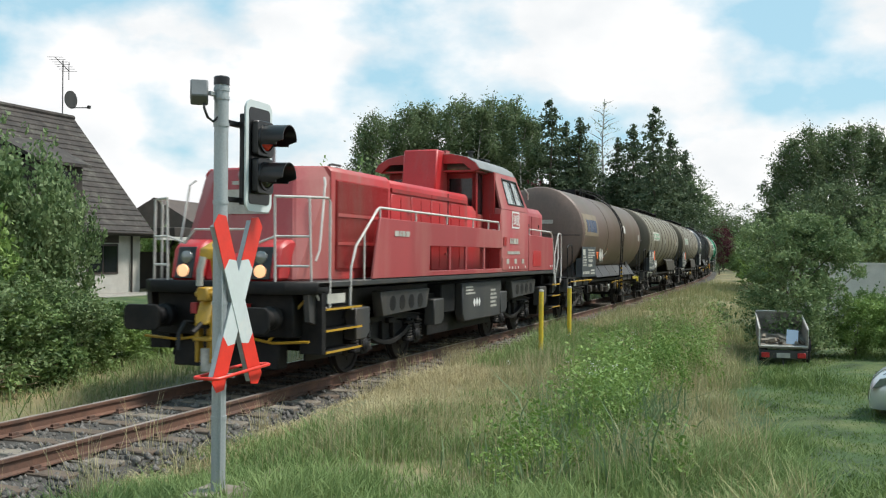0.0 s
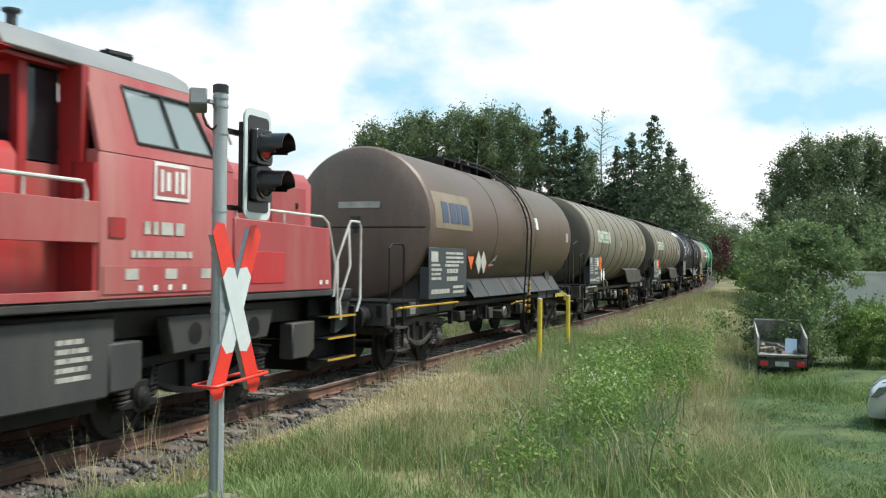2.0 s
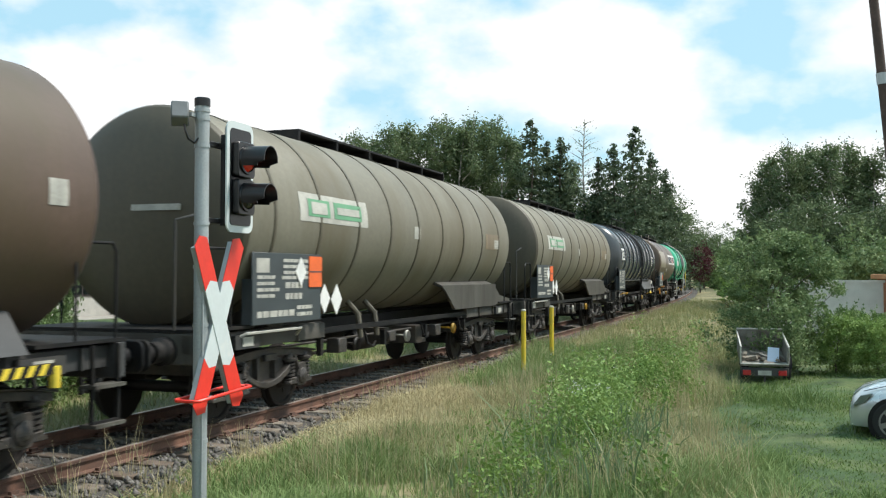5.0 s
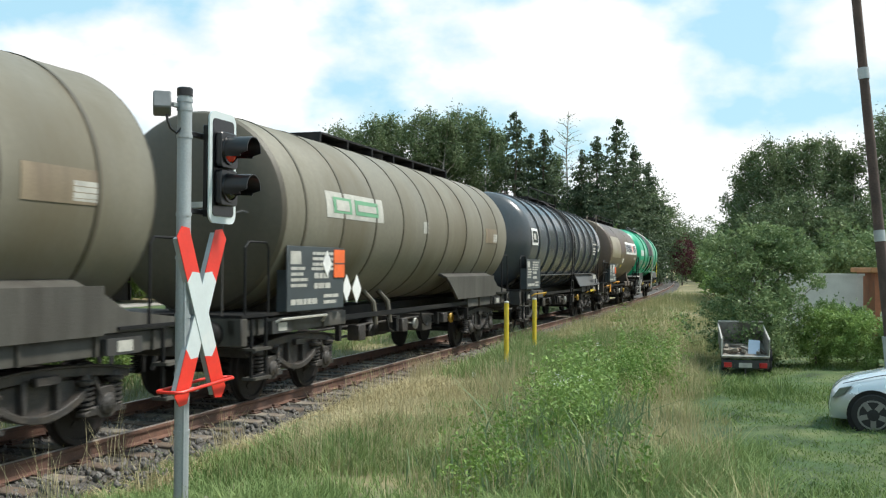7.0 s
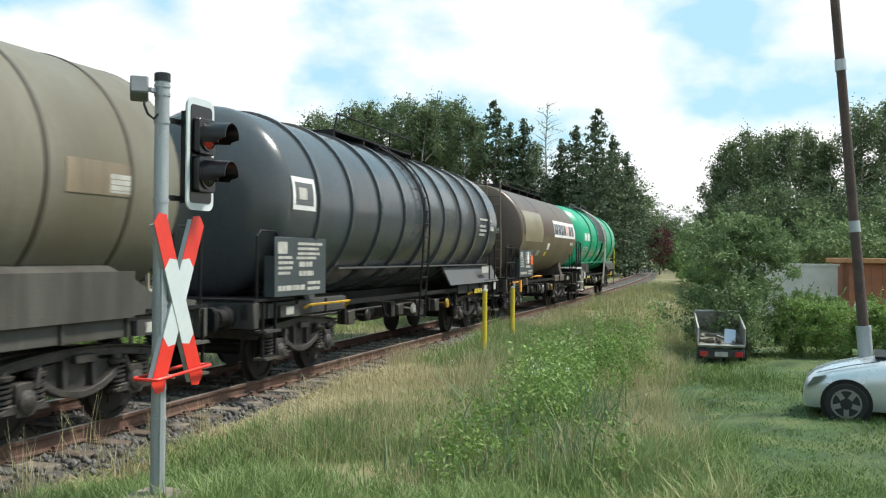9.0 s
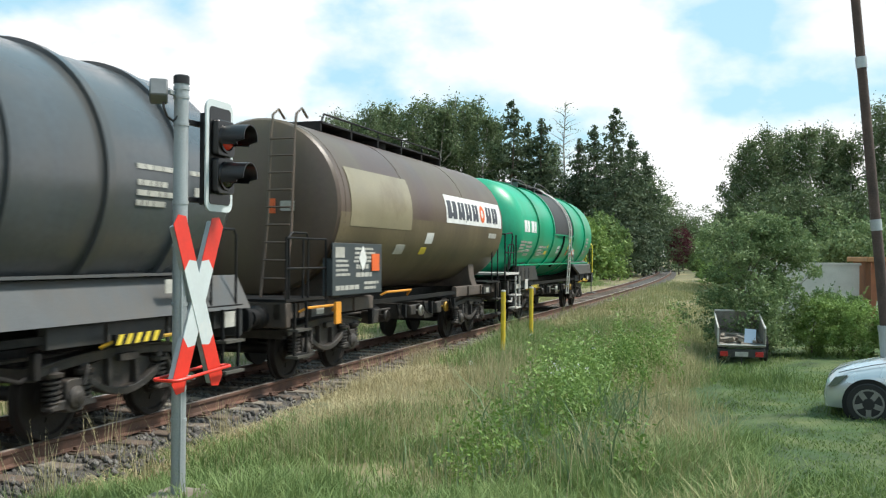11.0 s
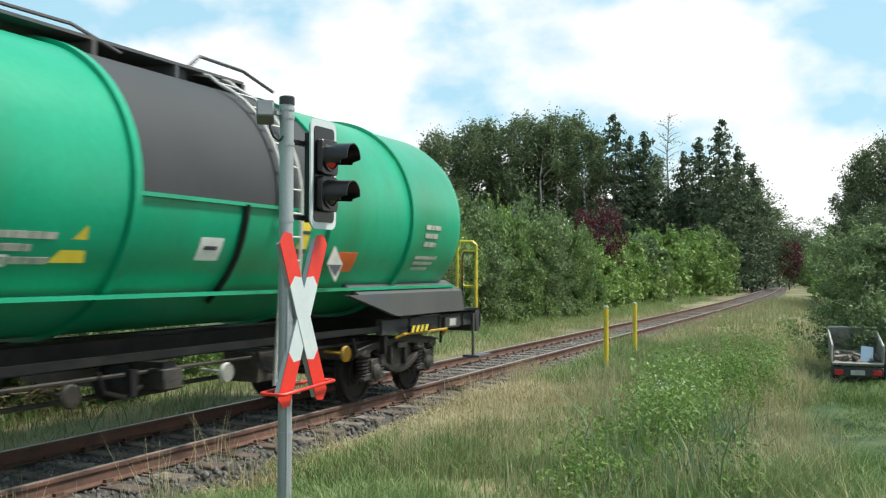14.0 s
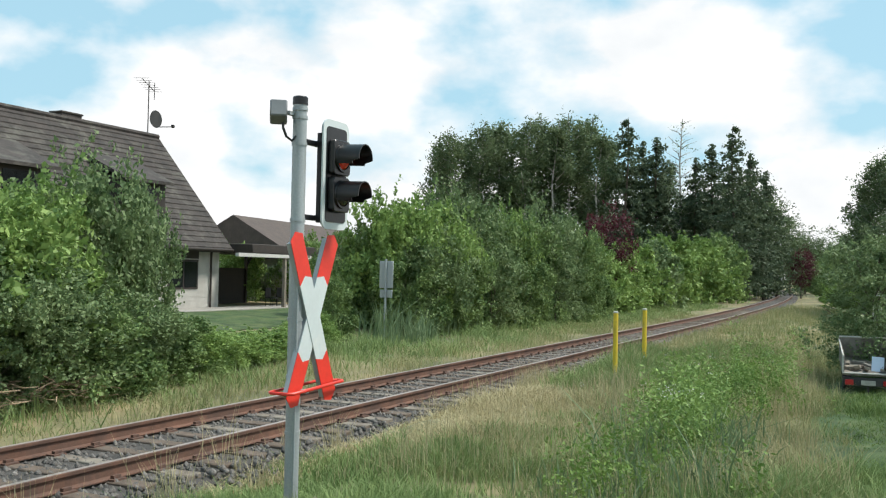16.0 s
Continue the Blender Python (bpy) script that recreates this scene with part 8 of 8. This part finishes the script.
# ---------------- track sign beyond the rails ----------------
sg_ = thing("track_sign", "small grey double sign seen from behind on a steel post", "sign", track_pose(26.47, 6.35, -0.3))
part("post", Build().tube([(0, 0, 0), (0, 0, 2.66)], 0.04, 10), GALV, sg_)
part("sign_board", Build().box(0.03, 0.06, -0.24, -0.01, 1.75, 2.6), GALV, sg_, "grey sign back", bevel=0.01)
part("sign_board", Build().box(0.03, 0.06, 0.01, 0.24, 1.75, 2.6), GALV, sg_, "grey sign back", bevel=0.01)
part("sign_board", Build().box(0.03, 0.06, -0.22, 0.22, 1.45, 1.7), GALV, sg_, bevel=0.01)
kb = thing("distance_marker", "small white kilometre marker beside the far rails", "marker", track_pose(118, 3.0, -0.3))
part("post", Build().tube([(0, 0, 0), (0, 0, 1.3)], 0.05, 8), GALV, kb)
part("plate", Build().box(-0.05, 0.0, -0.25, 0.25, 1.2, 1.9), WHITE, kb)
# ---------------- trailer on the lawn ----------------
PLY = mat("grey_weathered_plywood", (0.20, 0.185, 0.16), 0.85, vary=0.25, scale=4, fine=40, bump=0.2, dirt=(0.10, 0.09, 0.07), dirt_amount=0.4)
PAPER = mat("pale_blue_sheet", (0.52, 0.62, 0.78), 0.6, vary=0.05, scale=4, bump=0.0)
TAIL = mat("red_tail_lamp", (0.45, 0.02, 0.02), 0.3, vary=0.1, scale=8, bump=0.0)
TRAILER = pose(6.84, 19.35, -0.27, 0, 0, -15) @ Matrix.Diagonal((0.86, 0.92, 0.94, 1))
tr_ = thing("car_trailer", "small weathered car trailer with open top and junk", "trailer", TRAILER)
tl = Matrix.Translation((0, 0, 0)) @ pose(0, 0, 0.04, 9, 0, 0)
hw = 0.54
tray = part("tray", Build().box(-hw, hw, 0.0, 1.5, 0.38, 0.42), PLY, tr_, "grey tray floor", m=tl)
part("side_wall", Build().box(-hw, -hw + 0.035, 0.0, 1.5, 0.42, 0.80), PLY, tr_, bevel=0.005, m=tl)
part("side_wall", Build().box(hw - 0.035, hw, 0.0, 1.5, 0.42, 0.80), PLY, tr_, bevel=0.005, m=tl)
part("front_wall", Build().box(-hw, hw, 1.465, 1.5, 0.42, 0.86), PLY, tr_, bevel=0.005, m=tl)
part("top_edge", Build().tube([(-hw, 0, 0.43), (-hw, 0, 0.8), (-hw, 1.5, 0.81), (-hw, 1.5, 0.88), (hw, 1.5, 0.88), (hw, 1.5, 0.81), (hw, 0, 0.8), (hw, 0, 0.43), (-hw, 0, 0.43)], 0.018, 6), RAIL_GREY, tr_, "pale metal edge rail", m=tl)
part("rear_beam", Build().box(-hw, hw, -0.06, 0.0, 0.20, 0.38), CHASSIS, tr_, bevel=0.01)
for x in (-0.40, 0.40):
    part("tail_lamp", Build().box(x - 0.09, x + 0.09, -0.10, -0.06, 0.22, 0.33), TAIL, tr_, "red tail lamp", bevel=0.01)
part("plate_holder", Build().box(-0.15, 0.15, -0.08, -0.06, 0.22, 0.32), PALE, tr_)
for sg in (-1, 1):
    wh = part("wheel", Build().lathe([(-0.07, 0.0), (-0.07, 0.19), (-0.08, 0.25), (-0.05, 0.28), (0.05, 0.28), (0.08, 0.25), (0.07, 0.19), (0.07, 0)], "x", (0.5 * sg + 0.1, 0.95, 0.28), 20), RUBBER, tr_, "black trailer wheel")
    part("mudguard", Build().lathe([(-0.09, 0.33), (0.09, 0.33), (0.09, 0.31), (-0.09, 0.31), (-0.09, 0.33)], "x", (0.5 * sg + 0.1, 0.95, 0.28), 14, 0.1, math.pi - 0.1), BLACK, tr_)
part("drawbar", Build().tube([(0, 1.5, 0.35), (0, 2.6, 0.25)], 0.04, 6), CHASSIS, tr_)
part("jockey_leg", Build().tube([(0, -0.02, 0.2), (0, -0.05, 0.0)], 0.02, 6), CHASSIS, tr_)
pp = thing("paper_sheet", "pale blue sheet leaning in the trailer", "sheet", TRAILER)
part("sheet", Build().box(0.04, 0.30, 0.03, 0.045, 0.53, 0.84), PAPER, pp, m=pose(0, 0, 0, -12, 4, 0))
jr = random.Random(4)
for i in range(12):
    jk = thing("scrap_wood", "scrap of brown wood lying in the trailer", "scrap", TRAILER @ tl @ pose(jr.uniform(-0.42, 0.4), jr.uniform(0.2, 1.1), 0.45, jr.uniform(-10, 25), jr.uniform(-25, 25), jr.uniform(0, 180)), "scrap in the trailer")
    part("piece", Build().box(-0.16, 0.16, -0.04, 0.04, -0.02, 0.03 + 0.04 * jr.random()), (WOODSL, PLY, CONC)[i % 3], jk, bevel=0.006)

# ---------------- parked car ----------------
CARP = mat("silver_car_paint", (0.60, 0.63, 0.65), 0.25, metal=0.45, vary=0.03, scale=3, bump=0.0, coat=0.5)
ALLOY = mat("dull_alloy_wheel", (0.22, 0.22, 0.215), 0.4, metal=0.6, vary=0.1, scale=6, bump=0.0)
car = thing("parked_car", "silver small hatchback car parked on the lawn", "car", pose(6.06, 12.35, -0.235, 0, 0, -28) @ Matrix.Diagonal((0.94, 0.94, 0.94, 1)))
# local x runs from the nose to the tail, y to the far side
cb_ = Build()
secs = []
for x, top, half in ((-0.60, 0.46, 0.50), (-0.56, 0.58, 0.64), (-0.44, 0.68, 0.72), (-0.24, 0.75, 0.77), (0.05, 0.82, 0.80), (0.42, 0.90, 0.82), (1.0, 0.96, 0.83), (2.0, 0.97, 0.83), (2.9, 0.96, 0.82), (3.2, 0.80, 0.74)):
    secs.append([(x, -half * q, zz) for q, zz in ((0.90, 0.20), (1.0, 0.34), (1.0, 0.60 * top + 0.1), (0.95, top - 0.08), (0.80, top), (0.35, top + 0.035))] + [(x, half * q, zz) for q, zz in ((0.35, top + 0.035), (0.80, top), (0.95, top - 0.08), (1.0, 0.60 * top + 0.1), (1.0, 0.34), (0.90, 0.20))])
for sc_ in secs:
    cb_.v += [(p[0], p[1] + 0.8, p[2]) for p in sc_]
n_ = len(secs[0])
for i in range(len(secs) - 1):
    for j in range(n_):
        a = i * n_ + j
        b_ = i * n_ + (j + 1) % n_
        cb_.f.append((a, b_, b_ + n_, a + n_))
cb_.f += [tuple(range(n_))[::-1], tuple(range((len(secs) - 1) * n_, len(secs) * n_))]
body = part("body", cb_, CARP, car, "rounded silver car body", smooth=55)
part("cabin", Build().prism([(0.42, 0.90), (1.25, 1.42), (2.5, 1.46), (3.1, 0.94)], "y", 0.16, 1.44), WINDOW_DARK, car, "dark car windows", bevel=0.08)
part("car_roof", Build().prism([(1.15, 1.36), (1.3, 1.45), (2.5, 1.49), (2.65, 1.40)], "y", 0.2, 1.4), CARP, car, bevel=0.04)
for y, sgn in ((0.0, -1), (1.6, 1)):
    for x in (0.0, 2.45):
        arch = part("wheel_arch", Build().lathe([(y - 0.004 * sgn - 0.012, 0.345), (y + 0.006 * sgn - 0.012, 0.345), (y + 0.006 * sgn - 0.012, 0.0)], "y", (x, 0, 0.30), 28), BLACK, car)
        wl_ = part("wheel", Build().lathe([(y - 0.02 * 1 + 0.03 * sgn, 0.0), (y + 0.03 * sgn, 0.20), (y + 0.035 * sgn, 0.27), (y, 0.305), (y - 0.15 * sgn, 0.305)], "y", (x, 0, 0.30), 28), RUBBER, car, "black tyre")
        al = Build().lathe([(y + 0.032 * sgn, 0.205), (y + 0.04 * sgn, 0.205), (y + 0.04 * sgn, 0.185), (y + 0.032 * sgn, 0.185)], "y", (x, 0, 0.30), 28)
        for k in range(5):
            a = radians(72 * k + 18)
            rot = Matrix.Translation((x, 0, 0.30)) @ Matrix.Rotation(a, 4, "Y")
            al.box(0.0, 0.19, min(y + 0.03 * sgn, y + 0.042 * sgn), max(y + 0.03 * sgn, y + 0.042 * sgn), -0.035, 0.035, rot)
        part("alloy_rim", al, ALLOY, wl_, "five-spoke alloy rim")
part("headlamp", Build().prism([(-0.54, 0.50), (-0.38, 0.56), (-0.28, 0.68), (-0.44, 0.64)], "y", 0.05, 0.14), CHROME, car, "clear headlamp", m=pose(0, 0.0, 0))
part("bonnet_gap", Build().tube([(-0.40, 0.16, 0.70), (0.05, 0.12, 0.83), (0.42, 0.10, 0.905)], 0.006, 5), BLACK, car)
part("wiper_cowl", Build().box(0.36, 0.5, 0.2, 1.4, 0.93, 0.965), BLACK, car)
part("bumper_grille", Build().box(-0.615, -0.59, 0.45, 1.15, 0.28, 0.40), BLACK, car)

# ---------------- leaning timber mast, shed, garden wall ----------------
MASTW = mat("dark_creosoted_mast", (0.075, 0.050, 0.042), 0.85, vary=0.3, scale=4, fine=40, bump=0.4)
mast = thing("utility_pole", "dark leaning timber utility pole with pale bands", "utility pole")
mb, mt_ = Vector((6.72, 12.97, -0.25)), Vector((6.10, 13.26, 7.6))
part("shaft", Build().tube([mb, mb.lerp(mt_, 0.5), mt_], 0.075, 14, r2=0.058), MASTW, mast)
for f in (0.33, 0.62):
    p0_ = mb.lerp(mt_, f)
    part("band", Build().tube([mb.lerp(mt_, f), mb.lerp(mt_, f + 0.02)], 0.076, 14), GALV, mast, "pale metal band")
part("foot_sleeve", Build().tube([mb, mb.lerp(mt_, 0.155)], 0.098, 14).tube([mb.lerp(mt_, 0.155), mb.lerp(mt_, 0.163)], 0.104, 14), GALV, mast, "pale grey sleeve round the foot of the pole")
SHEDW = mat("red_brown_boards", (0.26, 0.095, 0.045), 0.7, vary=0.2, scale=3, fine=30, bump=0.2)
shed = thing("garden_shed", "red-brown wooden garden shed with flat roof", "shed", pose(13.35, 27.1, -0.2, 0, 0, -14))
part("wall", Build().box(0, 4.2, 0, 2.4, 0, 2.05), SHEDW, shed, "red-brown board wall")
for i in range(28):
    part("board", Build().box(0.15 * i + 0.004, 0.15 * i + 0.146, -0.02, 0.0, 0.05, 2.0), SHEDW, shed)
part("roof", Build().box(-0.15, 4.4, -0.2, 2.6, 2.05, 2.2), mat("orange_brown_fascia", (0.42, 0.20, 0.085), 0.7, vary=0.15, scale=4, bump=0.1), shed, "flat roof with orange-brown fascia", bevel=0.02)
part("trim", Build().box(0, 0.1, -0.03, -0.02, 0, 2.05).box(0.95, 1.03, -0.03, -0.02, 0, 2.05).prism([(0.1, 1.3), (0.18, 1.3), (0.9, 2.0), (0.82, 2.0)], "y", -0.03, -0.021), SHEDW, shed)
wallw = tagged(new("garden_wall", Build().box(-3.2, 0.0, 0, 0.25, 0, 1.95).box(-3.25, 0.05, -0.03, 0.28, 1.95, 2.02).mesh("garden_wall", BRICKW)), "white rendered garden wall", "wall", kind="structure")
wallw.matrix_basis = pose(13.3, 27.7, -0.2, 0, 0, -14)
for x, y in ((12.6, 26.6), (13.4, 26.4), (14.6, 26.0)):
    gc = thing("garden_chair", "white plastic garden chair by the shed", "chair", pose(x, y, -0.1, 0, 0, 160), "white garden chairs")
    part("seat", Build().box(-0.25, 0.25, -0.25, 0.25, 0.42, 0.45), WHITE, gc, bevel=0.01)
    part("backrest", Build().prism(rounded(-0.25, 0.25, 0.45, 0.92, 0.15), "y", 0.22, 0.25), WHITE, gc)
    for a_ in (-0.2, 0.2):
        for b_ in (-0.2, 0.2):
            part("leg", Build().tube([(a_, b_, 0), (a_, b_, 0.43)], 0.018, 5), WHITE, gc)
hp = thing("brush_heap", "heap of cut dry brushwood beyond the rails", "brushwood", track_pose(10.6, 4.2, -0.12))
bw = Build()
for i in range(320):
    x, y, z = trng.gauss(0, 0.9), trng.gauss(0, 0.35), abs(trng.gauss(0.12, 0.12))
    a = trng.uniform(0, 6.28)
    k = trng.uniform(0.15, 0.45)
    bw.tube([(x, y, z), (x + math.cos(a) * k, y + math.sin(a) * k, z + trng.uniform(-0.05, 0.12))], 0.009, 4)
tagged(part("twig", bw, mat("dry_twigs", (0.34, 0.25, 0.16), 0.9, vary=0.3, scale=6, bump=0.2), hp), "tangled dry twigs", kind="stuff")


# ---------------- motion of the train ----------------
def motions():
    for vehicle, centre in MOVING:
        rows = []
        for k in range(33):
            t = k * 0.5
            rows.append((t, track_pose(centre - gone(t))))
        walk(vehicle, rows)
    turn = [(k / 15, -math.degrees(gone(k / 15) / WHEEL_R)) for k in range(241)]
    for wheel, ax in WHEELS:
        walk(wheel, [(t, pose(ax, 0, WHEEL_R) @ Matrix.Rotation(radians(a), 4, "Y")) for t, a in turn])


motions()
